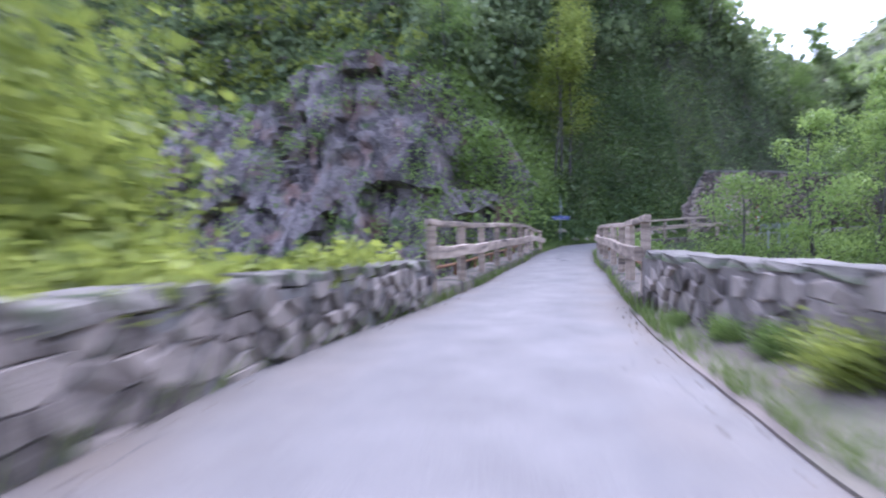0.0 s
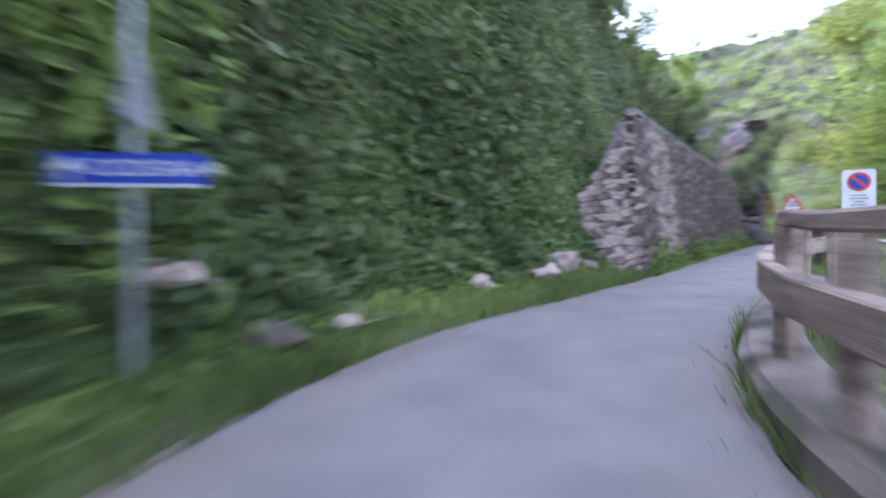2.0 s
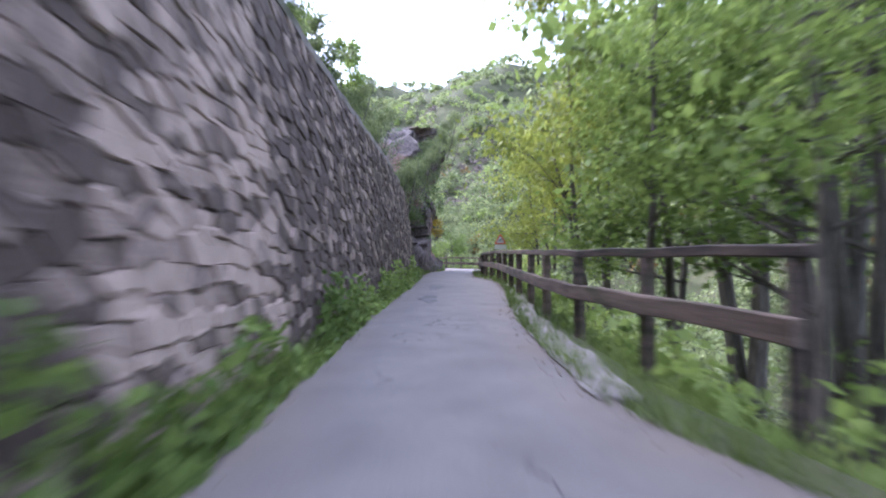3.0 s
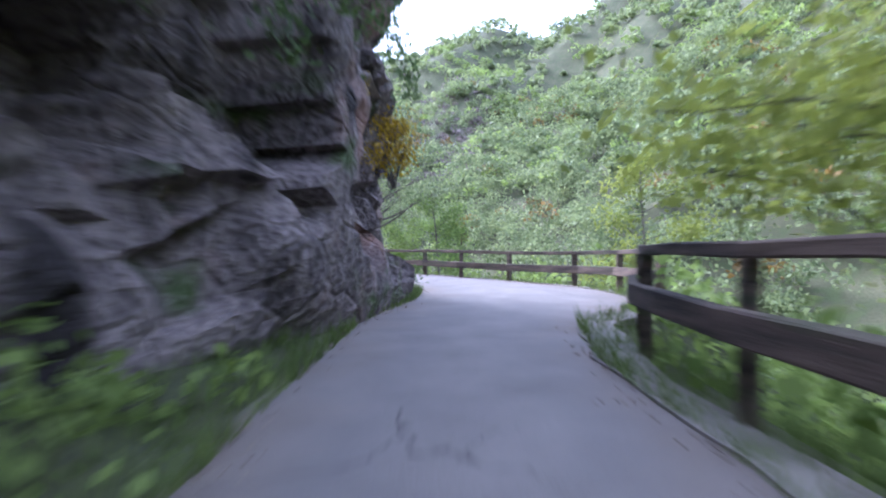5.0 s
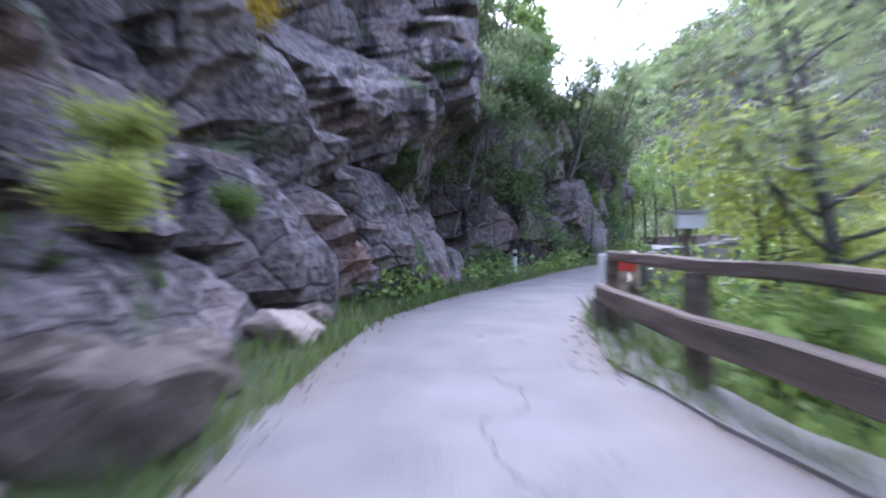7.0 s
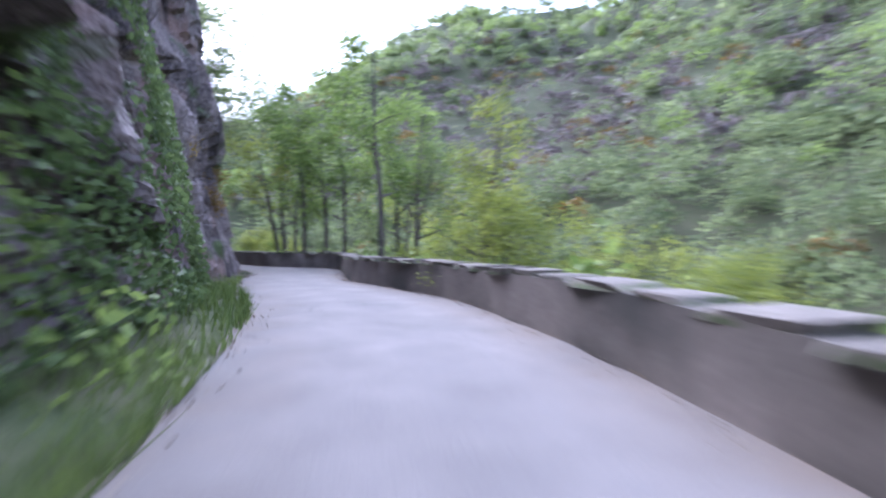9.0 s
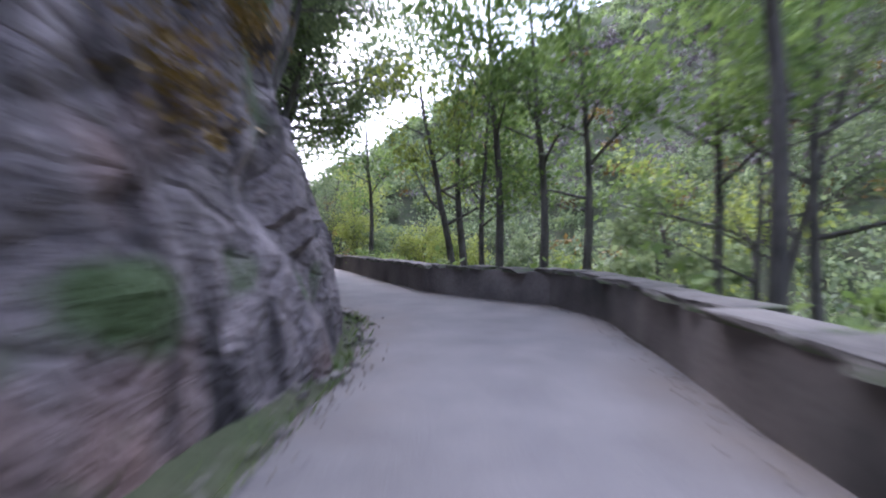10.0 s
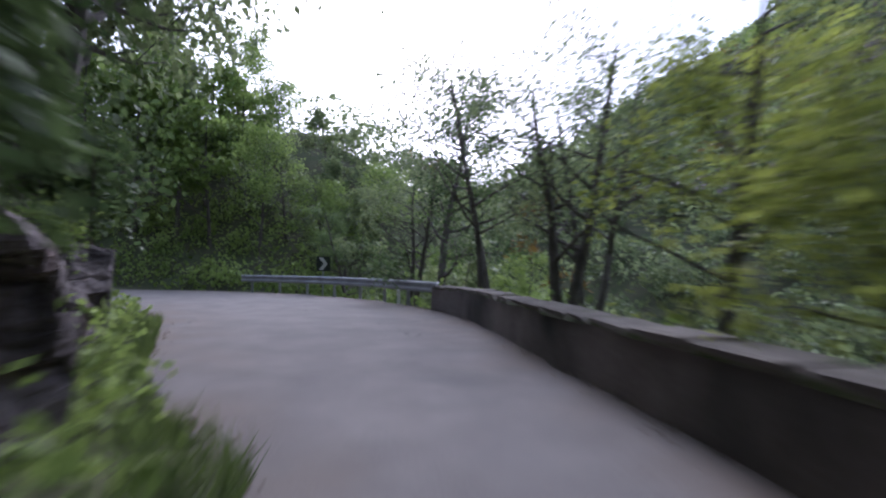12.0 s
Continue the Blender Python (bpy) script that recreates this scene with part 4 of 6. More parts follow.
# ---- timber fences ----
def fence(label, stations, dist, base, top_h, low_h, mat, rail=(0.10, 0.11), low=(0.12, 0.22), post_w=0.15, seed=1, double=False):
    """Posts at the stations, a top rail on the posts and a deep lower rail on their road side."""
    r = random.Random(seed)
    f = tagged(new("timber_fence"), label, "fence", group="timber fences")
    face = -1 if dist(stations[0]) > 0 else 1
    for s in stations:
        bm = bmesh.new()
        j = r.uniform(-0.02, 0.02)
        beam(bm, at(s + j, dist(s), base(s) - 0.3), at(s, dist(s) + r.uniform(-0.02, 0.02), top_h(s) - rail[1]), post_w, post_w * 0.9, 0.004, r)
        part("post", bm, mat, f)
    step = 2 if len(stations) > 4 else 1
    for k in range(0, len(stations) - 1, step):
        a, b = stations[k], stations[min(k + step, len(stations) - 1)]
        e0, e1 = (0.18 if k == 0 else -0.006), (0.18 if b == stations[-1] else -0.006)
        for w, hh, height, off, name in ((rail[0], rail[1], top_h, 0.0, "top_rail"), (low[0], low[1], low_h, face * (post_w / 2 + low[0] / 2 - 0.01), "lower_rail")):
            bm = bmesh.new()
            n = max(1, int((b - a) / 0.9))
            pts = [a - e0 + (b - a + e0 + e1) * i / n for i in range(n + 1)]
            line = [at(p, dist(p) + off, height(p) - hh / 2 + 0.012 * math.sin(p * 3 + seed)) for p in pts]
            rows = []
            ring = [(-w / 2 + 0.012, -hh / 2), (w / 2 - 0.012, -hh / 2), (w / 2, -hh / 2 + 0.014), (w / 2, hh / 2 - 0.014), (w / 2 - 0.014, hh / 2), (-w / 2 + 0.014, hh / 2), (-w / 2, hh / 2 - 0.014), (-w / 2, -hh / 2 + 0.014)]
            for i, p in enumerate(line):
                t = (line[min(i + 1, n)] - line[max(i - 1, 0)]).normalized()
                side = Vector((t.y, -t.x, 0)).normalized()
                up = side.cross(t)
                rows.append([bm.verts.new(p + side * (x + r.uniform(-0.005, 0.005)) + up * (y + r.uniform(-0.006, 0.006))) for x, y in ring])
            for r0, r1 in zip(rows, rows[1:]):
                for q in range(8):
                    bm.faces.new((r0[q], r0[(q + 1) % 8], r1[(q + 1) % 8], r1[q]))
            bm.faces.new(rows[0][::-1])
            bm.faces.new(rows[-1])
            bmesh.ops.recalc_face_normals(bm, faces=bm.faces)
            part(name, bm, mat, f)
    return f


def steps(a, b, w):
    n = max(1, round((b - a) / w))
    return [a + (b - a) * k / n for k in range(n + 1)]


fence("weathered grey timber fence on the bridge kerb, splintered rails", steps(8.3, 23.9, 2.05), lambda s: le(s) - 0.14, lambda s: 0.15, lambda s: float(np.interp(s, [8, 14.5, 17, 20, 22, 23.9], [1.43, 1.45, 1.42, 1.33, 1.22, 1.03])), lambda s: float(np.interp(s, [8, 14.6, 17, 20, 22, 23.9], [0.97, 0.97, 0.93, 0.92, 0.86, 0.68])), TIMBER, seed=2)
fence("weathered grey timber fence on the bridge kerb, beside the river trees", steps(8.3, 23.4, 2.05), lambda s: re(s) + 0.22, lambda s: 0.22, lambda s: float(np.interp(s, [8, 15, 18, 21.5, 23.4], [1.44, 1.38, 1.32, 1.25, 1.19])), lambda s: float(np.interp(s, [8, 15, 18, 21.5, 23.4], [0.95, 0.97, 0.92, 0.92, 0.8])), TIMBER, seed=3)
bend_d = lambda s: float(np.interp(s, [23.6, 26, 29, 31.6, 34, 36, 38.4], [1.3, 1.28, 1.22, 1.3, 1.4, 1.8, 2.7]))
fence("weathered timber fence on a concrete kerb along the bend", steps(24.0, 38.2, 1.8), bend_d, lambda s: 0.15, lambda s: float(np.interp(s, [23, 26, 30, 38], [1.18, 1.18, 1.24, 1.4])), lambda s: float(np.interp(s, [23, 26, 30, 38], [0.78, 0.8, 0.88, 1.0])), TIMBER, seed=4)
edge_d = lambda s: float(np.interp(s, [43.6, 45.6, 48, 50, 60, 66, 70.5, 73, 75.5, 77.7, 79, 81, 82.7, 84.6, 86.5, 88.3, 90, 91.2, 93.4, 96.4], [2.9, 2.65, 2.4, 2.3, 2.3, 1.95, 1.6, 2.2, 3.0, 3.15, 3.0, 2.35, 2.0, 2.2, 2.43, 2.68, 2.4, 2.05, 1.75, 1.42]))
edge_top = lambda s: float(np.interp(s, [44, 62, 72, 76, 80, 96], [1.25, 1.24, 1.16, 1.1, 0.98, 1.0]))
edge_low = lambda s: float(np.interp(s, [44, 62, 72, 76, 80, 96], [0.7, 0.74, 0.76, 0.68, 0.56, 0.58]))
fence("dark mossy timber fence above the river, straight run", steps(43.8, 72.9, 2.05), edge_d, lambda s: -0.1, edge_top, edge_low, TIMBER_DARK, seed=5)
fence("dark mossy timber fence round the outside of the bend", [73.2, 75.4, 77.6, 79.0, 80.9, 82.7, 84.6, 86.45], edge_d, lambda s: -0.1, edge_top, edge_low, TIMBER_DARK, seed=6)
fence("dark mossy timber fence leaving the bend, leaning posts", [88.35, 90.2, 91.4, 93.4, 95.9], edge_d, lambda s: -0.1, edge_top, edge_low, TIMBER_DARK, seed=7)

# red and white warning board on the fence
WHITE = painted("white_paint", (0.64, 0.63, 0.6))
RED = painted("red_paint", (0.55, 0.05, 0.03))
BLUE = painted("blue_paint", (0.02, 0.05, 0.32))
BLACK = painted("black_paint", (0.02, 0.02, 0.02))
YELLOW = painted("yellow_paint", (0.7, 0.5, 0.03))
GREY_BACK = painted("grey_sheet", (0.3, 0.31, 0.32), metal=0.3)
barrier = tagged(new("warning_barrier"), "red and white painted timber board closing a fence gap", "barrier")
for a, b, m, nm in ((86.5, 87.0, WHITE, "white_band"), (87.0, 87.9, RED, "red_band"), (87.9, 88.35, WHITE, "white_band")):
    bm = bmesh.new()
    beam(bm, at(a, edge_d(a) - 0.01, 0.93), at(b - 0.004, edge_d(b) - 0.01, 0.93), 0.05, 0.15, 0.002)
    part(nm, bm, m, barrier)
bm = bmesh.new()
beam(bm, at(87.45, edge_d(87.45), 0.2), at(87.45, edge_d(87.45), 0.85), 0.08, 0.08)
part("post", bm, RED, barrier)
bm = bmesh.new()
beam(bm, at(88.22, edge_d(88.3) - 0.12, -0.2), at(88.22, edge_d(88.3) - 0.12, 1.0), 0.1, 0.1)
part("post", bm, WHITE, barrier)
bm = bmesh.new()
beam(bm, at(86.5, edge_d(86.5) - 0.1, 0.5), at(88.35, edge_d(88.35) - 0.1, 0.5), 0.09, 0.18)
part("lower_rail", bm, TIMBER_DARK, barrier)

# rusty pipe rails outside the bridge kerbs
RUST = mottled("rusty_iron", (0.10, 0.045, 0.02), (0.28, 0.15, 0.08), scale=4, fine=40, rough=0.85, metal=0.3, bump=0.3)
for sgn, edge in ((-1, le), (1, re)):
    pr = tagged(new("pipe_rail"), "rusty iron pipe rail outside the bridge kerb", "rail", group="pipe rails")
    bm = bmesh.new()
    ss = np.linspace(8.6, 22.4, 15)
    tube(bm, [at(s, edge(s) + sgn * 0.56, 0.5) for s in ss], [0.03] * 15, 6)
    part("pipe", bm, RUST, pr)
    for s in np.arange(9.2, 22.3, 2.05):
        bm = bmesh.new()
        beam(bm, at(s, edge(s) + sgn * 0.56, 0.22), at(s, edge(s) + sgn * 0.56, 0.48), 0.06, 0.06)
        part("stub", bm, RUST, pr)


# ---- steel guard rails ----
def guard_rail(label, pts, h, posts):
    """A W-section beam through the points, on steel posts."""
    g = tagged(new("guard_rail"), label, "guard rail", group="guard rails")
    prof = [(0.0, -0.155), (0.045, -0.12), (0.05, -0.07), (0.0, -0.03), (0.0, 0.03), (0.05, 0.07), (0.045, 0.12), (0.0, 0.155)]
    bm = bmesh.new()
    rows = []
    for i, p in enumerate(pts):
        t = (pts[min(i + 1, len(pts) - 1)] - pts[max(i - 1, 0)]).normalized()
        side = Vector((-t.y, t.x, 0)).normalized()
        rows.append([bm.verts.new(p + side * (x + o) + Vector((0, 0, h - 0.155 + z))) for o in (0.0, -0.008) for x, z in (prof if o == 0 else prof[::-1])])
    n = 16
    for r0, r1 in zip(rows, rows[1:]):
        for k in range(n):
            bm.faces.new((r0[k], r0[(k + 1) % n], r1[(k + 1) % n], r1[k]))
    bm.faces.new(rows[0][::-1])
    bm.faces.new(rows[-1])
    bmesh.ops.recalc_face_normals(bm, faces=bm.faces)
    part("beam", bm, STEEL, g)
    for k in posts:
        p = pts[k]
        t = (pts[min(k + 1, len(pts) - 1)] - pts[max(k - 1, 0)]).normalized()
        side = Vector((-t.y, t.x, 0)).normalized()
        bm = bmesh.new()
        c = p - side * 0.09
        beam(bm, c + Vector((0, 0, -0.6)), c + Vector((0, 0, h - 0.02)), 0.1, 0.06)
        part("post", bm, STEEL, g)
    return g


lay = [at(s, float(np.interp(s, [36.5, 39, 41, 43.4], [4.4, 4.0, 3.5, 2.7])), 0.0) for s in np.linspace(36.8, 42.2, 12)]
guard_rail("galvanised steel guard rail behind the grassy lay-by", lay, 0.85, [1, 4, 7, 10])
far_rail = [at(s, float(np.interp(s, [162.3, 164, 190], [2.45, 2.35, 2.5])), 0.0) for s in np.linspace(162.3, 173.2, 24)]
guard_rail("galvanised steel guard rail on the outside of the last bend", far_rail, 0.75, [1, 4, 7, 10, 13, 16, 19, 22])
# low timber-topped rail before the parapet
rail_d = lambda s: float(np.interp(s, [96.8, 98.5, 100.2, 101.7], [1.55, 2.0, 1.95, 1.66]))
fence("low sagging timber fence with a thin rail, near the parapet", [97.3, 99.0, 100.4, 101.5], rail_d, lambda s: -0.1, lambda s: 0.88, lambda s: 0.44, TIMBER, rail=(0.09, 0.09), low=(0.07, 0.1), post_w=0.12, seed=8)

# ---- signs ----
def plate(bm, outline, y0, y1):
    """An extruded plate: outline in x, z; y0 is its front."""
    f = [bm.verts.new((x, y0, z)) for x, z in outline]
    b = [bm.verts.new((x, y1, z)) for x, z in outline]
    bm.faces.new(f)
    bm.faces.new(b[::-1])
    n = len(outline)
    for k in range(n):
        bm.faces.new((f[k], b[k], b[(k + 1) % n], f[(k + 1) % n]))
    bmesh.ops.recalc_face_normals(bm, faces=bm.faces)


def shape(outline, y0, y1):
    bm = bmesh.new()
    plate(bm, outline, y0, y1)
    return bm


def box_outline(x0, x1, z0, z1, c=0.02):
    return [(x0 + c, z0), (x1 - c, z0), (x1, z0 + c), (x1, z1 - c), (x1 - c, z1), (x0 + c, z1), (x0, z1 - c), (x0, z0 + c)]


def disc(r, cx, cz, n=28):
    return [(cx + r * math.cos(2 * math.pi * k / n), cz + r * math.sin(2 * math.pi * k / n)) for k in range(n)]


def triangle(side, cx, z0, cut=0.06):
    h = side * math.sqrt(3) / 2
    pts = [Vector((cx - side / 2, z0)), Vector((cx + side / 2, z0)), Vector((cx, z0 + h))]
    out = []
    for k in range(3):
        p, a, b = pts[k], pts[k - 1], pts[(k + 1) % 3]
        out += [tuple(p + (a - p).normalized() * cut), tuple(p + (b - p).normalized() * cut)]
    return out


def lettering(text, size, x, z, y, mat, parent):
    cu = bpy.data.curves.new("lettering", "FONT")
    cu.body, cu.size, cu.align_x, cu.align_y, cu.extrude = text, size, "LEFT", "CENTER", 0.001
    tmp = new("lettering", cu)
    me = bpy.data.meshes.new_from_object(tmp.evaluated_get(bpy.context.evaluated_depsgraph_get()))
    bpy.data.objects.remove(tmp)
    me.materials.clear()
    me.materials.append(mat)
    ob = new("lettering", me)
    ob.parent = parent
    ob.matrix_local = pose(x, y, z, 90, 0, 0)
    return ob


def sign_post(parent, h, r=0.03, x=0.0, y=0.04, mat=None):
    bm = bmesh.new()
    tube(bm, [(x, y, -0.5), (x, y, h)], [r, r], 10)
    part("post", bm, mat or STEEL, parent, soft=False)


def thing_at(name, m, label, category, group=""):
    ob = tagged(new(name), label, category, group)
    ob.matrix_world = m
    return ob


# direction sign
sg = thing_at("direction_sign", pose(-1.82, 30.2, 0.12, 0, 0, -8), "blue direction sign with white lettering on a grey pole", "road sign", "road signs")
sign_post(sg, 2.75, 0.032)
pl = part("panel", shape(box_outline(-0.5, 0.5, 1.44, 1.66), 0.0, 0.012), BLUE, sg)
part("border", shape(box_outline(-0.5, 0.5, 1.43, 1.455), -0.004, 0.004), WHITE, pl)
lettering("CICOGNA 4", 0.155, -0.26, 1.553, -0.006, WHITE, pl)
part("arrow", shape([(-0.405, 1.47), (-0.375, 1.47), (-0.375, 1.56), (-0.31, 1.53), (-0.31, 1.56), (-0.39, 1.64), (-0.47, 1.56), (-0.47, 1.53), (-0.405, 1.56)], -0.005, -0.001), WHITE, pl)
bk = shape(triangle(0.62, 0.0, 1.86), 0.0, 0.012)
bmesh.ops.rotate(bk, verts=bk.verts, cent=(0, 0, 0), matrix=Matrix.Rotation(radians(94), 3, "Z"))
bmesh.ops.translate(bk, verts=bk.verts, vec=(0.05, 0.05, 0))
part("rear_sign", bk, GREY_BACK, sg, "plain grey back of a triangular sign")

# village name board, half hidden by leaves
tg = thing_at("village_sign", pose(-3.95, 30.7, 1.15, 0, 0, 4), "dark blue village name board with white letters behind leaves", "road sign", "road signs")
sign_post(tg, 1.75, 0.03, x=0.12)
vp = part("panel", shape(box_outline(-0.75, 0.42, 1.5, 1.98), 0.0, 0.012), BLUE, tg)
for z0, z1 in ((1.5, 1.53), (1.95, 1.98)):
    part("border", shape(box_outline(-0.75, 0.42, z0, z1, 0.004), -0.005, -0.001), WHITE, vp)
part("border", shape(box_outline(0.39, 0.42, 1.534, 1.946, 0.004), -0.005, -0.001), WHITE, vp)
lettering("GRO", 0.36, -0.38, 1.74, -0.006, WHITE, vp)

# no-parking sign
INK = painted("worn_ink", (0.2, 0.2, 0.22), 0.6)
ns = thing_at("parking_sign", place(36.9, 2.32, 0.0, 6), "white sign with a blue and red no-parking disc", "road sign", "road signs")
sign_post(ns, 2.0, 0.03)
pp = part("panel", shape(box_outline(-0.21, 0.21, 1.40, 2.02, 0.03), 0.0, 0.012), WHITE, ns)
part("ring", shape(disc(0.15, 0, 1.83), -0.005, -0.001), RED, pp)
part("disc", shape(disc(0.115, 0, 1.83), -0.009, -0.005), BLUE, pp)
part("slash", shape([(-0.098, 1.90), (-0.07, 1.93), (0.098, 1.76), (0.07, 1.73)], -0.013, -0.009), RED, pp)
for k, w in enumerate((0.09, 0.12, 0.07, 0.1)):
    part("text_bar", shape(box_outline(-w, w, 1.61 - k * 0.05, 1.626 - k * 0.05, 0.003), -0.005, -0.001), INK, pp)
lp = part("lower_panel", shape(box_outline(-0.1, 0.1, 0.98, 1.22, 0.01), 0.0, 0.012), GREY_BACK, ns, "small pale panel below the sign")
part("text_bar", shape(box_outline(-0.06, 0.06, 1.12, 1.14, 0.004), -0.005, -0.001), INK, lp)


def warning_triangle(parent, side, z0, glyph):
    t = part("triangle", shape(triangle(side, 0, z0), 0.0, 0.012), RED, parent)
    part("field", shape(triangle(side * 0.66, 0, z0 + side * 0.098, 0.03), -0.005, -0.001), WHITE, t)
    z = z0 + side * 0.2
    if glyph == "bend":
        part("symbol", shape([(0.0, z), (0.05, z), (0.05, z + 0.10), (-0.03, z + 0.15), (-0.03, z + 0.22), (-0.08, z + 0.22), (-0.08, z + 0.11), (0.0, z + 0.06)], -0.009, -0.005), BLACK, t)
    else:
        for k in range(3):
            part("symbol", shape([(-0.09 + 0.025 * k, z + 0.05 * k), (0.11 - 0.025 * k, z + 0.02 + 0.05 * k), (0.11 - 0.025 * k, z + 0.045 + 0.05 * k), (-0.09 + 0.025 * k, z + 0.025 + 0.05 * k)], -0.009, -0.005), BLACK, t)
    return t


ws = thing_at("warning_sign", place(41.2, 1.55, 0.0, -4), "two stacked red-bordered warning triangles with a white panel", "road sign", "road signs")
sign_post(ws, 1.95, 0.03, x=-0.13, mat=RUST)
sign_post(ws, 1.95, 0.025, x=0.10)
warning_triangle(ws, 0.5, 1.54, "rough")
warning_triangle(ws, 0.5, 1.05, "bend")
wp = part("panel", shape(box_outline(-0.25, 0.25, 0.86, 1.03, 0.01), 0.0, 0.012), WHITE, ws)
for x0, x1 in ((-0.19, -0.13), (-0.05, 0.08), (0.14, 0.2)):
    part("text_bar", shape(box_outline(x0, x1, 0.93, 0.96, 0.004), -0.005, -0.001), BLACK, wp)

w2 = thing_at("warning_sign", place(64.5, 2.75, 0.0, 0), "red-bordered warning triangle with a white panel by the fence", "road sign", "road signs")
sign_post(w2, 2.1, 0.03)
warning_triangle(w2, 0.6, 1.62, "rough")
part("panel", shape(box_outline(-0.28, 0.28, 1.38, 1.58, 0.01), 0.0, 0.012), WHITE, w2)

nb = thing_at("notice_board", place(94.5, 2.0, 0.0, 8), "small white notice panel on a dark post", "sign", "road signs")
sign_post(nb, 1.3, 0.045, mat=TIMBER_DARK)
part("panel", shape(box_outline(-0.14, 0.14, 1.24, 1.38, 0.01), -0.06, -0.045), WHITE, nb)
bm = bmesh.new()
slab(bm, -0.16, 0.16, -0.08, 0.1, 1.385, 1.41)
part("cap", bm, GREY_BACK, nb)

# marker post and block where the fence ends
mk = thing_at("marker_block", place(96.5, 1.5, 0.0), "cracked concrete block with a red and white marker board", "marker")
bm = bmesh.new()
slab(bm, -0.25, 0.25, -0.3, 0.3, -0.4, 0.42, 0.04)
part("block", bm, CONCRETE, mk)
bm = bmesh.new()
slab(bm, -0.16, 0.02, -0.08, 0.0, 0.42, 0.95, 0.01)
part("white_post", bm, WHITE, mk)
bm = bmesh.new()
slab(bm, 0.024, 0.3, -0.06, -0.02, 0.72, 0.92, 0.006)
part("red_board", bm, RED, mk)


def delineator(s, d, label):
    o = thing_at("delineator", place(s, d, 0.0), label, "marker post", "marker posts")
    bm = bmesh.new()
    slab(bm, -0.055, 0.055, -0.03, 0.03, -0.3, 0.8, 0.015)
    part("body", bm, WHITE, o)
    bm = bmesh.new()
    slab(bm, -0.056, 0.056, -0.034, 0.034, 0.6, 0.72, 0.008)
    part("band", bm, BLACK, o)


delineator(104.4, -2.2, "white plastic marker post before the mossy rock")
delineator(165.5, 2.9, "white plastic marker post behind the steel guard rail")
# chevron board on the last bend
cv = thing_at("chevron_sign", place(169.6, 3.0, 0.0, -22), "white chevron arrow on a dark panel behind the guard rail", "road sign", "road signs")
sign_post(cv, 1.5, 0.03)
part("panel", shape(box_outline(-0.3, 0.3, 0.95, 1.55, 0.02), 0.0, 0.012), painted("dark_panel", (0.02, 0.025, 0.022)), cv)
part("chevron", shape([(-0.2, 1.0), (-0.02, 1.0), (0.18, 1.25), (-0.02, 1.5), (-0.2, 1.5), (0.0, 1.25)], -0.006, -0.001), WHITE, cv)

# drain slot at the foot of the tall wall
dr = thing_at("drain_pipe", place(47.2, face_a(47.2, 0.5) + 0.03, 0.0), "blackened half-round drain chute on the stone wall", "drain")
bm = bmesh.new()
prev = None
for z, w in ((-0.1, 0.17), (0.6, 0.15), (1.05, 0.12), (1.2, 0.05)):
    row = [bm.verts.new((0.05 * math.sin(math.pi * k / 8) - 0.12 * z - 0.02, -w * math.cos(math.pi * k / 8), z)) for k in range(9)]
    if prev:
        for k in range(8):
            bm.faces.new((prev[k], prev[k + 1], row[k + 1], row[k]))
    prev = row
part("chute", bm, BLACK, dr)

# ---- plants ----
def quads_mesh(name, verts, mat, corners=4):
    """A mesh of loose quads (or triangles) from an array, corner after corner."""
    me = bpy.data.meshes.new(name)
    nvert = len(verts)
    nf = nvert // corners
    me.vertices.add(nvert)
    me.vertices.foreach_set("co", np.asarray(verts, np.float32).ravel())
    me.loops.add(nvert)
    me.loops.foreach_set("vertex_index", np.arange(nvert, dtype=np.int32))
    me.polygons.add(nf)
    me.polygons.foreach_set("loop_start", np.arange(0, nvert, corners, dtype=np.int32))
    me.update(calc_edges=True)
    me.validate()
    me.materials.append(mat)
    return me


def leaves(centres, size, rng, droop=0.3, stretch=1.6):
    """A leaf-shaped quad at each centre, facing at random but rather upward."""
    n = len(centres)
    size = np.broadcast_to(size, n)[:, None] * rng.uniform(0.6, 1.35, (n, 1))
    nrm = rng.normal(size=(n, 3)) + np.array([0, 0, 0.7])
    nrm /= np.linalg.norm(nrm, axis=1)[:, None]
    a = np.cross(nrm, rng.normal(size=(n, 3)))
    a /= np.linalg.norm(a, axis=1)[:, None] + 1e-9
    b = np.cross(nrm, a)
    tip = a * size * stretch * 0.5
    w = b * size * 0.5
    sag = np.zeros((n, 3))
    sag[:, 2] = -droop * size[:, 0] * 0.4
    return np.stack([centres - tip, centres + w + sag * 0.2, centres + tip + sag, centres - w + sag * 0.2], 1).reshape(-1, 3)


LEAF_SPRING = leafy("spring_leaves", (0.085, 0.14, 0.03), (0.34, 0.44, 0.12), 0.5)
LEAF_DARK = leafy("dark_leaves", (0.04, 0.07, 0.028), (0.18, 0.25, 0.085), 0.45)
LEAF_MID = leafy("wood_leaves", (0.07, 0.10, 0.044), (0.29, 0.345, 0.15), 0.5)
LEAF_YELLOW = leafy("young_leaves", (0.13, 0.17, 0.03), (0.44, 0.48, 0.1), 0.5)
BROOM = leafy("broom_flowers", (0.22, 0.15, 0.01), (0.62, 0.42, 0.02), 0.3)
RUSSET = leafy("russet_leaves", (0.10, 0.07, 0.02), (0.32, 0.20, 0.05), 0.3)
LITTER = leafy("fallen_leaves", (0.08, 0.065, 0.05), (0.30, 0.24, 0.17), 0.1)
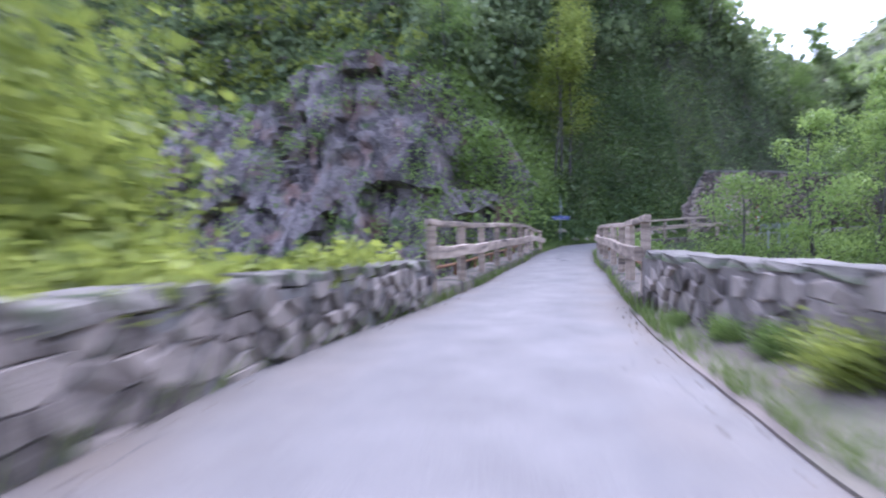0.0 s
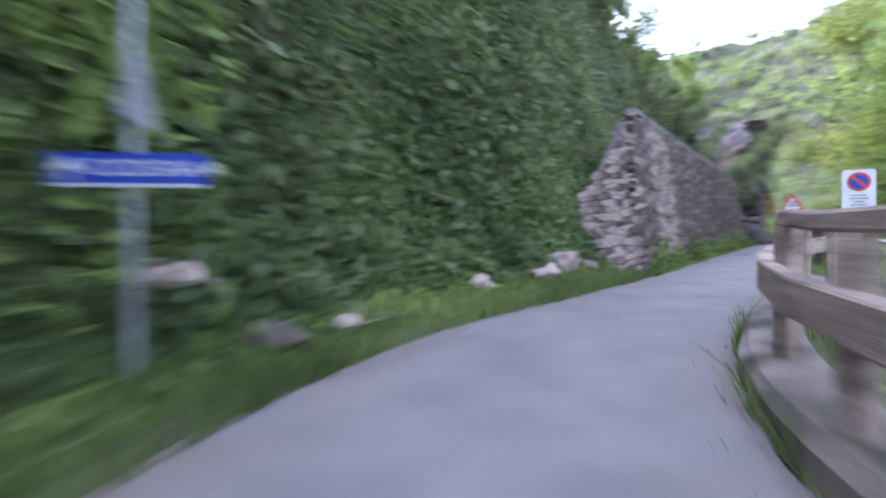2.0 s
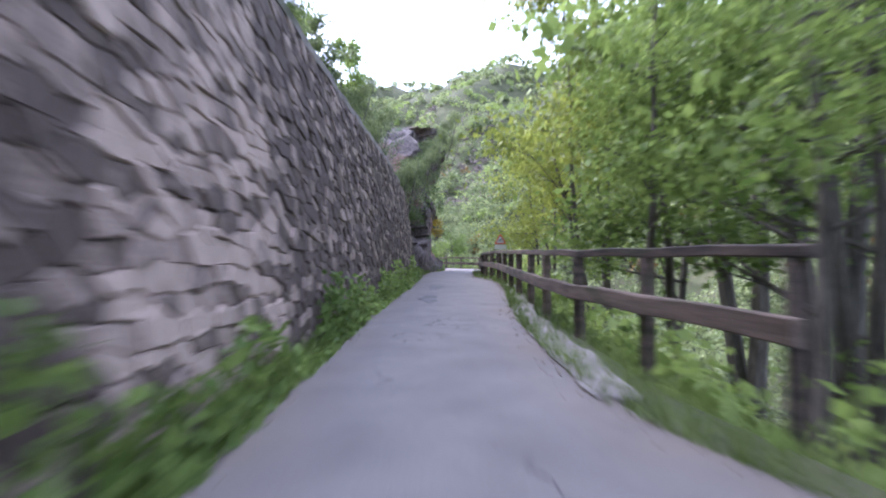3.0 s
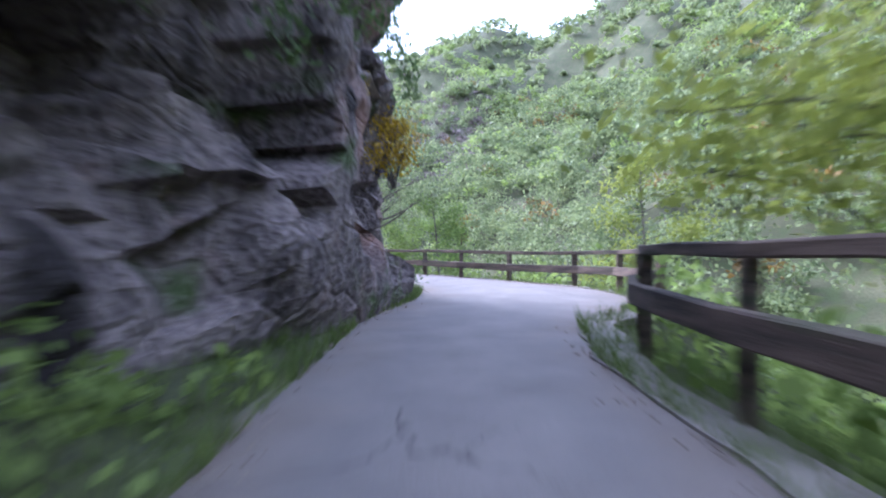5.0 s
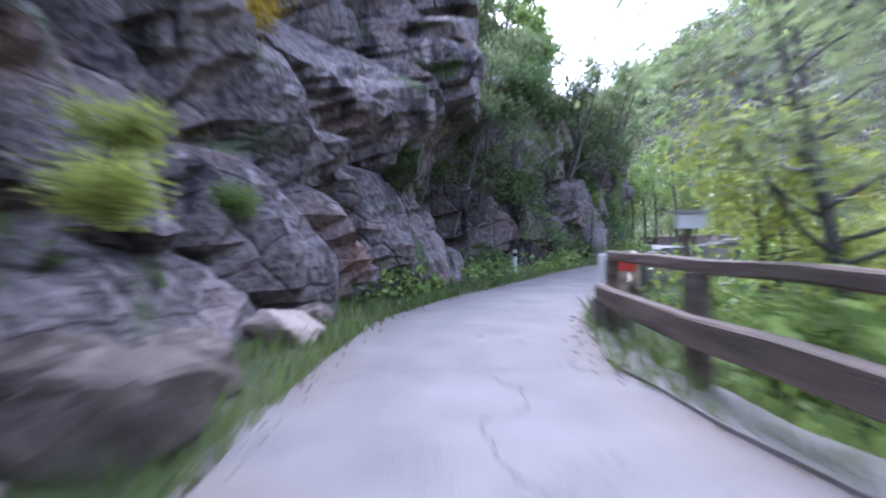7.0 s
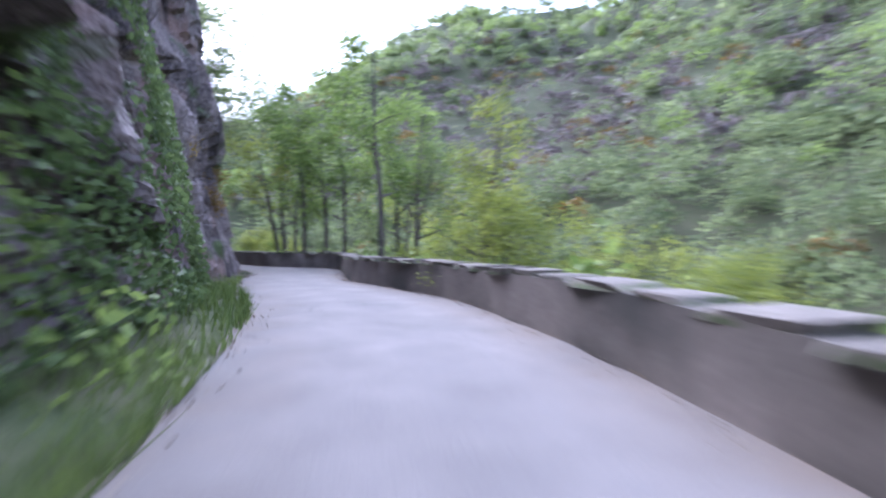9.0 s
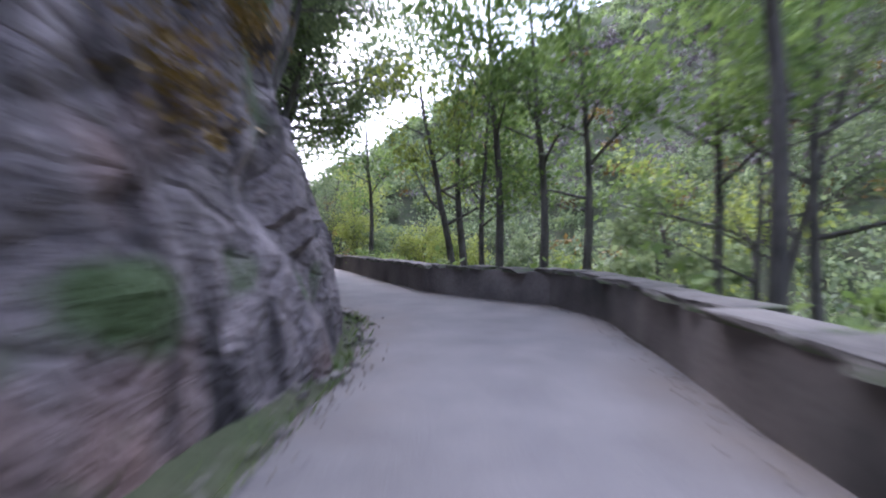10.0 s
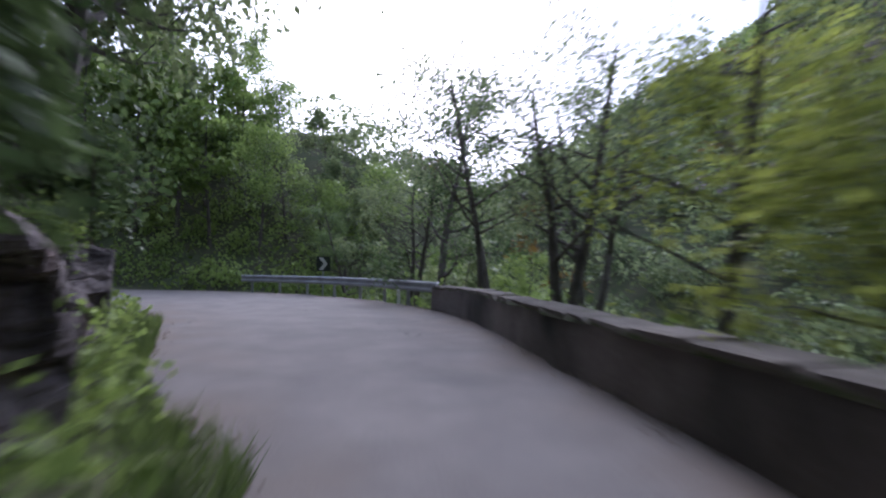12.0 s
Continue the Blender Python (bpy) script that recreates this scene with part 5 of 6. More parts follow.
SCRUB = leafy("dry_scrub", (0.10, 0.085, 0.08), (0.27, 0.22, 0.21), 0.2)
GRASS = leafy("grass_blades", (0.05, 0.085, 0.02), (0.22, 0.28, 0.08), 0.35)


def tree(height, spread, crown_from, n_leaf, leaf, mat, seed, limbs=11, girth=0.15, fork=0, sparse=0.5, lean=0.0, deep=2):
    """A tree on its own origin: a bent tapered trunk with limbs, and a crown of leaves in uneven clumps on the twigs."""
    r = random.Random(seed)
    rng = np.random.default_rng(seed)
    t = new("tree")
    bm = bmesh.new()
    tips = []

    def limb(p, d, length, rad, level):
        pts, radii = [p.copy()], [rad]
        n = 4 if level == 0 else 3
        for k in range(n):
            d = (d + Vector((r.uniform(-0.28, 0.28), r.uniform(-0.28, 0.28), r.uniform(-0.12, 0.22)))).normalized()
            p = p + d * length / n
            pts.append(p.copy())
            radii.append(max(rad * (1 - (k + 1) / n * 0.8), 0.008))
            if level < 2 and k >= 1 and r.random() < (0.85 if level == 0 else 0.55):
                side = (d + Vector((r.uniform(-1, 1), r.uniform(-1, 1), r.uniform(-0.3, 0.6)))).normalized()
                limb(p.copy(), side, length * r.uniform(0.4, 0.65), radii[-1] * 0.65, level + 1)
            if level >= 1 or k >= 2:
                tips.append((p.copy(), length))
        if level < deep:
            tube(bm, pts, radii, 5 if level == 0 else 3)

    stems = 1 + fork
    for st in range(stems):
        d = Vector((lean + r.uniform(-0.05, 0.05) + 0.16 * st * (1 if st % 2 else -1), r.uniform(-0.08, 0.08), 1)).normalized()
        p = Vector((0.12 * st, 0.08 * st, -0.5))
        pts, radii = [p.copy()], [girth * 1.25]
        n = 9
        hh = height * (1 - 0.12 * st)
        for k in range(n):
            d = (d + Vector((r.uniform(-0.09, 0.09), r.uniform(-0.09, 0.09), 0.06))).normalized()
            p = p + d * (hh + 0.5) / n
            pts.append(p.copy())
            radii.append(girth * (1 - 0.85 * (k + 1) / n) + 0.012)
        tube(bm, pts, radii, 7)
        for k in range(limbs):
            u = crown_from + (1 - crown_from) * (k + r.random()) / limbs
            i = min(int(u * n), n - 1)
            q = pts[i].lerp(pts[i + 1], u * n - i)
            ang = r.uniform(0, 2 * math.pi)
            d2 = Vector((math.cos(ang), math.sin(ang), r.uniform(0.1, 0.9))).normalized()
            limb(q, d2, spread * (1.15 - 0.75 * (u - crown_from) / (1 - crown_from + 1e-6)) * r.uniform(0.7, 1.1), radii[i] * 0.5, 0)
    part("trunk", bm, BARK, t)
    tp = np.array([tuple(p) for p, _ in tips])
    weight = rng.random(len(tp)) ** (1 + 2 * sparse) + 0.05
    pick = rng.choice(len(tp), n_leaf, p=weight / weight.sum())
    c = tp[pick] + rng.normal(size=(n_leaf, 3)) * np.array([0.42, 0.42, 0.28]) * (0.55 + 0.12 * spread)
    ob = new("crown", quads_mesh("crown", leaves(c, leaf, rng), mat))
    ob.parent = t
    return t


def bush(radius, height, n_leaf, leaf, mat, seed, name="shrub"):
    """A shrub: thin stems and a loose, lumpy mass of leaves."""
    r = random.Random(seed)
    rng = np.random.default_rng(seed)
    b = new(name)
    bm = bmesh.new()
    tips = []
    for k in range(9):
        ang, out = r.uniform(0, 6.28), r.uniform(0.25, 0.9) * radius
        p = Vector((r.uniform(-0.1, 0.1), r.uniform(-0.1, 0.1), -0.2))
        q = Vector((out * math.cos(ang), out * math.sin(ang), height * r.uniform(0.55, 1.0)))
        m = p.lerp(q, 0.5) + Vector((0, 0, 0.15 * height))
        tube(bm, [p, m, q], [0.018, 0.012, 0.005], 4)
        tips += [m, q, m.lerp(q, 0.5)]
    part("branchwork", bm, BARK, b)
    tp = np.array([tuple(p) for p in tips])
    c = tp[rng.integers(0, len(tp), n_leaf)] + rng.normal(size=(n_leaf, 3)) * np.array([0.3 * radius, 0.3 * radius, 0.2 * height])
    c[:, 2] = np.maximum(c[:, 2], 0.02)
    ob = new("leaves", quads_mesh("leaves", leaves(c, leaf, rng), mat))
    ob.parent = b
    return b


def put(proto, placed, x, y, z, turn, scale, tilt=0.0):
    """Stand a plant, or a copy of it, at a place."""
    m = pose(x, y, z, tilt, 0, turn) @ Matrix.Diagonal((scale, scale, scale * random.uniform(0.92, 1.1), 1))
    if not placed:
        proto.matrix_world = m
        placed.append(proto)
        return proto
    return copy_thing(proto, m)


PLANTS = {}


def grow(kind, x, y, turn=None, scale=1.0, dz=0.0, z=None, tilt=0.0):
    proto, placed = PLANTS[kind]
    z = float(floor_z(x, y)[0]) + dz if z is None else z
    return put(proto, placed, x, y, z, random.uniform(0, 360) if turn is None else turn, scale, tilt)


def kind(key, ob, label, category, group):
    PLANTS[key] = (tagged(ob, label, category, group), [])


# kinds of trees and shrubs
kind("alder", tree(13, 2.4, 0.38, 4300, 0.105, LEAF_SPRING, 11, limbs=13, girth=0.15), "tall slender riverside tree with airy green crown", "tree", "riverside trees")
kind("alder_b", tree(11.5, 2.9, 0.3, 5000, 0.112, LEAF_SPRING, 12, limbs=12, girth=0.17, fork=1), "forked riverside tree with bright spring leaves", "tree", "riverside trees")
kind("maple", tree(9, 3.2, 0.25, 5400, 0.115, LEAF_SPRING, 13, limbs=12, girth=0.13), "broad young tree with bright green spring leaves", "tree", "riverside trees")
kind("oak", tree(9.5, 3.2, 0.28, 2000, 0.26, LEAF_MID, 14, limbs=12, girth=0.17), "dense dark-stemmed woodland tree in full leaf", "tree", "woodland trees")
kind("beech", tree(9, 3.0, 0.25, 1900, 0.26, LEAF_SPRING, 18, limbs=11, girth=0.14), "light green woodland tree on the slope", "tree", "woodland trees")
kind("hanger", tree(7.5, 2.6, 0.2, 4200, 0.12, LEAF_MID, 17, limbs=12, girth=0.11, lean=0.25), "leaning leafy tree growing from the rock top", "tree", "woodland trees")
kind("rock_tree", tree(6.0, 2.4, 0.15, 9000, 0.07, LEAF_MID, 19, limbs=13, girth=0.09, lean=0.2), "dense small-leaved tree rooted on the rock", "tree", "woodland trees")
kind("overhang", tree(6.5, 3.0, 0.2, 4200, 0.1, LEAF_MID, 46, limbs=13, girth=0.09, lean=0.4, sparse=0.9, deep=3), "airy leafy tree leaning out from the rock over the road", "tree", "woodland trees")
kind("gnarled", tree(9.5, 3.3, 0.38, 4200, 0.085, LEAF_MID, 15, limbs=13, girth=0.13, fork=1, sparse=1.0, deep=3), "gnarled forked tree with few young leaves", "tree", "gnarled trees")
kind("sapling", tree(6.5, 1.6, 0.4, 4200, 0.075, LEAF_YELLOW, 16, limbs=9, girth=0.055), "thin sapling with yellow-green young leaves", "tree", "saplings")
kind("young", tree(8.5, 1.9, 0.42, 2600, 0.1, LEAF_SPRING, 41, limbs=10, girth=0.13, sparse=0.8), "slender dark-stemmed tree with light green spring crown", "tree", "riverside trees")
kind("young_b", tree(8.0, 2.3, 0.4, 2800, 0.1, LEAF_YELLOW, 42, limbs=9, girth=0.15, fork=1, sparse=0.8, deep=3), "forked dark-stemmed tree with yellow-green young leaves", "tree", "riverside trees")
kind("hazel", tree(6.5, 2.8, 0.12, 5200, 0.11, LEAF_YELLOW, 43, limbs=13, girth=0.08, fork=2), "spreading many-stemmed tree with bright yellow-green leaves", "tree", "riverside trees")
kind("old_tree", tree(11, 3.6, 0.36, 4200, 0.09, LEAF_MID, 44, limbs=12, girth=0.22, fork=1, sparse=1.2, lean=0.06, deep=3), "old spreading tree with dark trunk and thin young leaves", "tree", "gnarled trees")
kind("ivy_tree", tree(9.5, 2.6, 0.15, 6500, 0.085, LEAF_DARK, 45, limbs=15, girth=0.2, sparse=0.3), "old tree wrapped in dark ivy", "tree", "gnarled trees")
kind("shrub", bush(0.9, 1.2, 2200, 0.075, LEAF_SPRING, 21), "leafy bright green roadside shrub", "shrub", "roadside shrubs")
kind("shrub_big", bush(1.9, 2.3, 4200, 0.1, LEAF_SPRING, 26), "large leafy bright green shrub on the bank", "shrub", "roadside shrubs")
kind("tall_bush", bush(2.0, 4.2, 6500, 0.12, LEAF_YELLOW, 28), "tall yellow-green young hazel bush behind the wall", "shrub", "yellow-green shrubs")
kind("shrub_dark", bush(1.2, 1.5, 2800, 0.085, LEAF_DARK, 22), "dense dark green shrub on the bank", "shrub", "dark shrubs")
kind("shrub_yellow", bush(0.8, 1.1, 1800, 0.075, LEAF_YELLOW, 23), "leafy yellow-green shrub by the road", "shrub", "yellow-green shrubs")
kind("creeper_bush", bush(1.7, 2.0, 4600, 0.09, LEAF_YELLOW, 27), "large yellow-green leafy shrub behind the wall", "shrub", "yellow-green shrubs")
kind("broom", bush(0.55, 0.7, 900, 0.05, BROOM, 24), "broom bush in yellow flower on the rock", "shrub", "broom bushes")
kind("russet", bush(0.8, 0.9, 1200, 0.065, RUSSET, 25), "russet dry-leaved shrub hanging from the rock", "shrub", "russet shrubs")

random.seed(5)
# three thin stems behind the direction sign, and the bright tree over them
for x, y, sc in ((-2.3, 32.7, 1.15), (-1.9, 33.4, 1.3), (-1.4, 33.8, 1.2)):
    grow("sapling", x, y, scale=sc)
# riverside trees beyond the fence and the parapet
for s, d, k, sc in ((27.5, 7.0, "maple", 0.75), (31, 9, "alder", 0.8), (34.5, 6.5, "shrub_big", 0.8), (37, 9.5, "alder", 1.0), (40, 8.5, "young", 1.3), (43, 7.0, "alder", 1.05), (45.5, 9.0, "maple", 1.15),
                    (47, 5.4, "alder", 1.05), (49.5, 8.0, "alder_b", 1.3), (52, 5.0, "alder", 1.0), (53.5, 6.2, "alder", 1.15), (56, 7.5, "maple", 1.5), (58, 5.0, "sapling", 1.5), (61, 6.8, "young_b", 1.2), (64, 5.2, "sapling", 1.3), (66, 8.5, "alder", 0.9),
                    (69.5, 5.0, "sapling", 1.2), (72, 6.0, "sapling", 1.35), (74, 7.5, "alder", 0.95)):
    x, y = at_many(s, d)
    grow(k, float(x), float(y), scale=sc)
for x, y, k, sc in ((44.4, 73.0, "old_tree", 0.85), (44.8, 71.2, "gnarled", 1.15), (45.7, 75.5, "gnarled", 0.95), (45.0, 78.2, "gnarled", 0.8), (46.6, 69.0, "maple", 0.9), (48.3, 73.0, "maple", 1.05), (45.3, 66.3, "shrub_big", 0.75), (47.5, 62.1, "creeper_bush", 0.9), (45.5, 58.3, "sapling", 0.9)):
    grow(k, x, y, scale=sc)
rng_t = random.Random(31)
for s in np.arange(98, 116, 2.3):
    d = re(s) + rng_t.uniform(2.6, 5.5)
    x, y = at_many(s, d)
    grow(rng_t.choice(["shrub_big", "creeper_bush", "hazel", "hazel"]), float(x), float(y), scale=rng_t.uniform(0.6, 0.9), dz=0.2)
    x, y = at_many(s + 1.1, d + rng_t.uniform(3.5, 7))
    grow(rng_t.choice(["maple", "alder_b", "hazel", "beech"]), float(x), float(y), scale=rng_t.uniform(0.65, 0.95))
for s in np.arange(114.5, 153, 1.15):
    x, y = at_many(s + rng_t.uniform(-0.4, 0.4), re(s) + rng_t.uniform(1.2, 4.2))
    if s < 130.5:
        grow(rng_t.choice(["hazel", "young_b", "hazel", "creeper_bush"]), float(x), float(y), scale=rng_t.uniform(0.34, 0.52), dz=-0.2)
    elif s < 140:
        grow(rng_t.choice(["young", "young_b", "young", "gnarled"]), float(x), float(y), scale=rng_t.uniform(0.5, 0.78))
    else:
        grow(rng_t.choice(["hanger", "hazel", "hanger", "shrub_big"]), float(x), float(y), scale=rng_t.uniform(0.5, 0.7), dz=0.2)
for s in np.arange(116, 158, 2.0):
    x, y = at_many(s, re(s) + rng_t.uniform(5.0, 9.5))
    grow(rng_t.choice(["maple", "young_b", "oak", "beech"]), float(x), float(y), scale=rng_t.uniform(0.7, 1.0) * (0.7 if s > 138 else 0.6 if s < 133 else 1.0))
# old trees round the outside of the last bend
for s, d, k, sc in ((149.2, 3.1, "young", 0.72), (155.4, 4.3, "young_b", 0.62), (158.2, 3.6, "old_tree", 0.74), (159.6, 4.6, "gnarled", 0.7), (161.6, 3.5, "gnarled", 0.66), (164.4, 3.6, "ivy_tree", 0.78), (166.4, 4.2, "old_tree", 0.64), (169.3, 4.0, "ivy_tree", 0.55)):
    x, y = at_many(s, d)
    grow(k, float(x), float(y), scale=sc)
for s in np.arange(164, 203, 2.2):
    for d in (6.4, 9.0, 12.5):
        x, y = at_many(s, d + rng_t.uniform(-0.5, 1.5))
        grow(rng_t.choice(["oak", "beech", "oak", "maple"]), float(x), float(y), scale=rng_t.uniform(0.6, 0.8) if s < 172 else rng_t.uniform(0.8, 1.1) * (1.35 if s > 178 else 1.0))
# woodland over the road's left
for s in np.arange(25, 190, 3.4):
    lows = (5.5, 10) if s < 60 or s > 145 else (6.5, 11)
    for d in lows:
        x, y = at_many(s + rng_t.uniform(-1.5, 1.5), le(s) - d - rng_t.uniform(-0.8, 2.0))
        ss, dd = near_road(np.array([x]), np.array([y]))
        if dd[0] > -4.5:
            continue
        grow(rng_t.choice(["hanger", "maple", "hanger"] if s > 138 or s < 60 else ["oak", "oak", "beech"]), float(x), float(y), scale=rng_t.uniform(0.6, 0.95) * (1.45 if s > 138 else 1.15 if s < 60 else 1.0))
# trees and bushes on the banks by the bridge
for x, y, k, sc in ((-8, 28, "maple", 0.9), (-9, 30, "oak", 1.0), (-13, 29, "maple", 0.9), (-5, 33, "oak", 0.9), (-17, 33, "oak", 1.0), (-22, 30, "alder", 0.9), (-8, 36, "oak", 1.0), (-12, 38, "maple", 1.0), (-3.2, 27.5, "shrub_dark", 0.8), (-4.2, 25, "shrub_dark", 0.8),
                    (-6.5, 20.5, "shrub_big", 0.9), (-9, 19, "maple", 0.5), (-12, 20, "shrub_dark", 1.35), (5, 12, "shrub_big", 1.1), (7, 16, "maple", 0.5), (5, 20, "creeper_bush", 0.9), (9, 22, "maple", 0.6), (7, 26, "shrub_big", 1.1), (12, 15, "oak", 0.7), (14, 22, "alder_b", 0.8), (12, 28, "maple", 0.7), (16, 31, "alder", 0.8), (10, 8, "oak", 0.6), (6.5, 5, "shrub_big", 1),
                    (19, 31, "alder", 1.5), (23, 35, "alder", 1.55), (26, 38, "alder_b", 1.75), (21, 27, "alder", 1.4), (30, 36, "alder", 1.8), (34, 41, "alder_b", 1.9), (-7.6, 5.5, "tall_bush", 1.05), (-9.6, 7.4, "tall_bush", 1.1), (-6.2, 3.0, "tall_bush", 1.0), (-10.5, 6.0, "tall_bush", 1.2), (-5.4, 8.6, "creeper_bush", 0.85), (-9.5, 3, "maple", 0.55), (-5.2, 0.5, "shrub_big", 0.85), (-12, 10, "maple", 0.6), (-4.2, 11.5, "creeper_bush", 0.7)):
    grow(k, x, y, scale=sc, dz=0.1)
# trees leaning out from the rock tops
for s, d, h, sc in ((57.5, -3.2, 2.5, 0.9), (60, -3.4, 4, 0.9), (62.5, -3.2, 5, 0.85), (65, -4.5, 7.5, 0.8), (64.5, -2.7, 2.4, 0.9), (66.5, -2.3, 3.2, 0.9), (68.5, -2.0, 4.2, 0.9), (70.5, -1.9, 5.2, 0.85), (72, -1.8, 6.4, 0.8), (74.6, -1.4, 8.4, 0.75), (76.2, -1.3, 8.2, 0.7), (103, -3.4, 2.0, 1.0), (104.6, -3.6, 3.0, 1.05), (107, -3.8, 4.8, 1.0), (109.5, -3.3, 3.0, 1.1), (111.5, -3.4, 3.0, 1.1), (113.5, -3.4, 3.2, 1.05), (112.5, -2.9, 3.4, 1.35), (115, -3.0, 4.0, 1.4), (117.5, -3.2, 4.6, 1.3), (119.5, -3.4, 5.4, 1.1), (109, -2.9, 3.0, 1.3), (116, -3.6, 4.2, 0.9), (119, -4.2, 6.0, 0.8), (99.5, -4.0, 7.5, 0.8), (96, -4.8, 7.5, 0.8),
                   (139.5, -1.6, 5.6, 1.1), (142.4, -1.5, 4.9, 1.15), (145, -1.6, 4.3, 1.3), (147.2, -1.9, 3.9, 1.4), (137, -2.6, 7.2, 0.9), (141, -3.2, 5.4, 1.0), (144, -3.2, 4.4, 1.0), (150, -2.4, 3.6, 1.2), (148.5, -2.7, 3.4, 1.25), (151, -3.1, 3.0, 1.4), (154, -4.2, 2.6, 1.5), (160, -6.2, 2.5, 1.7), (164, -6.8, 2.5, 1.7), (152, -5.2, 3.6, 0.9), (156, -6.0, 4.0, 1.1), (159, -7.4, 4.4, 1.1), (163, -9.0, 4.8, 1.1), (167, -9.6, 5.0, 1.1), (171, -10, 5.0, 1.1), (158, -9.5, 8.0, 1.2), (164, -12, 8.0, 1.2)):
    p = at(s, d, h)
    grow("hanger" if s < 135 else "rock_tree" if s > 151 else "overhang", p.x, p.y, z=p.z - 0.4, turn=heading(s) + random.uniform(-35, 35), scale=sc)
# growth on the rock ledges and bank tops
for s, d, h, k, sc in ((77.0, -2.6, 0.0, "shrub_dark", 0.6), (78.0, -2.75, 0.0, "shrub", 0.5), (75.6, -2.35, 0.0, "shrub", 0.45), (73.8, -1.9, 2.5, "broom", 0.85), (74.6, -2.1, 3.2, "broom", 0.9), (72.6, -2.2, 3.5, "broom", 0.6), (68, -2.6, 3.0, "shrub_dark", 0.8), (66, -2.7, 1.4, "shrub", 0.8), (64, -2.6, 0.6, "shrub_yellow", 0.8), (63, -3.4, 3.2, "shrub_dark", 1.2), (78, -3.6, 6.5, "shrub_dark", 1.2),
                       (84.5, -3.0, 4.4, "shrub_yellow", 0.7), (86, -2.7, 4.2, "shrub_yellow", 0.7), (87.5, -2.4, 3.9, "shrub_yellow", 0.65), (89, -2.3, 3.4, "shrub_yellow", 0.7), (90.2, -2.2, 2.9, "shrub_yellow", 0.6), (91.2, -2.4, 2.6, "shrub", 0.6), (92.5, -2.4, 1.4, "shrub_yellow", 0.5), (96.5, -4.2, 4.6, "broom", 1.2), (97.5, -4.6, 5.2, "broom", 0.9), (92.3, -3.0, 3.0, "shrub_yellow", 0.6), (91.5, -3.1, 3.8, "shrub_yellow", 0.6), (93.2, -2.9, 2.0, "shrub_yellow", 0.55), (95, -3.0, 1.6, "shrub", 0.6), (97, -2.9, 0.4, "shrub", 0.7), (98.5, -3.3, 2.0, "broom", 0.6), (100.5, -3.2, 3.2, "russet", 0.9),
                       (106, -3.0, 5.6, "shrub_dark", 1.1), (109, -3.2, 5.4, "shrub", 1.1), (111.2, -2.7, 2.4, "shrub", 0.9), (113.5, -2.9, 3.4, "shrub_dark", 1.0), (116, -2.7, 3.2, "shrub", 0.9), (118, -3.0, 4.0, "shrub_dark", 1.2), (121, -3.2, 4.4, "shrub_dark", 1.1), (129.5, -1.7, 1.9, "russet", 0.8), (130.2, -1.8, 2.7, "russet", 0.75), (127.5, -2.2, 3.2, "broom", 0.7),
                       (143, -2.9, 3.4, "shrub_dark", 1.3), (145, -2.9, 3.5, "shrub_dark", 1.4), (147, -2.8, 3.3, "shrub_dark", 1.4), (149, -2.8, 3.0, "shrub_dark", 1.4), (151, -3.0, 2.6, "shrub_dark", 1.5), (153, -3.6, 2.2, "shrub_dark", 1.5), (155, -4.4, 2.0, "shrub_dark", 1.5), (157.5, -4.8, 1.2, "shrub", 1.2), (160, -5.0, 1.6, "shrub_dark", 1.6)):
    p = at(s, d, h)
    grow(k, p.x, p.y, z=p.z - 0.15, scale=sc)


# ---- masses of leaves and grass that nobody could count ----
def stuff(name, verts, mat, label, category, corners=4):
    ob = new(name, quads_mesh(name, verts, mat, corners))
    return tagged(ob, label, category, kind="stuff")


def clear(c):
    """Leave out the growth that would hide the village name board."""
    hide = (c[:, 0] > -5.2) & (c[:, 0] < -1.5) & (c[:, 1] > 21) & (c[:, 1] < 31) & (c[:, 2] > 1.25 + 0.09 * (c[:, 1] - 21))
    return c[~hide]


def carpet(name, n, s_range, d_range, size, mat, label, seed, lift=0.25, beyond="left", lump=0.5):
    """Low leafy cover over the ground beside the road: d_range counts outward from the road's edge."""
    rng = np.random.default_rng(seed)
    s = rng.uniform(*s_range, n)
    d = d_range[0] + (d_range[1] - d_range[0]) * rng.random(n) ** 1.3
    edge = np.interp(s, [a for a, _ in LEFT], [b for _, b in LEFT]) - d if beyond == "left" else np.interp(s, [a for a, _ in RIGHT], [b for _, b in RIGHT]) + d
    x, y = at_many(s, edge)
    ok = np.abs(near_road(x, y)[1] - edge) < 0.6
    x, y, d = x[ok], y[ok], d[ok]
    z = floor_z(x, y)
    mass = np.clip(0.55 + lump * ripple(x, y, 1.3, 1.0), 0.05, 1.4)
    z = z + rng.random(len(x)) ** 1.5 * lift * mass * np.clip(d, 0.3, 2.0)
    return stuff(name, leaves(clear(np.stack([x, y, z], 1)), size, rng), mat, label, "foliage")


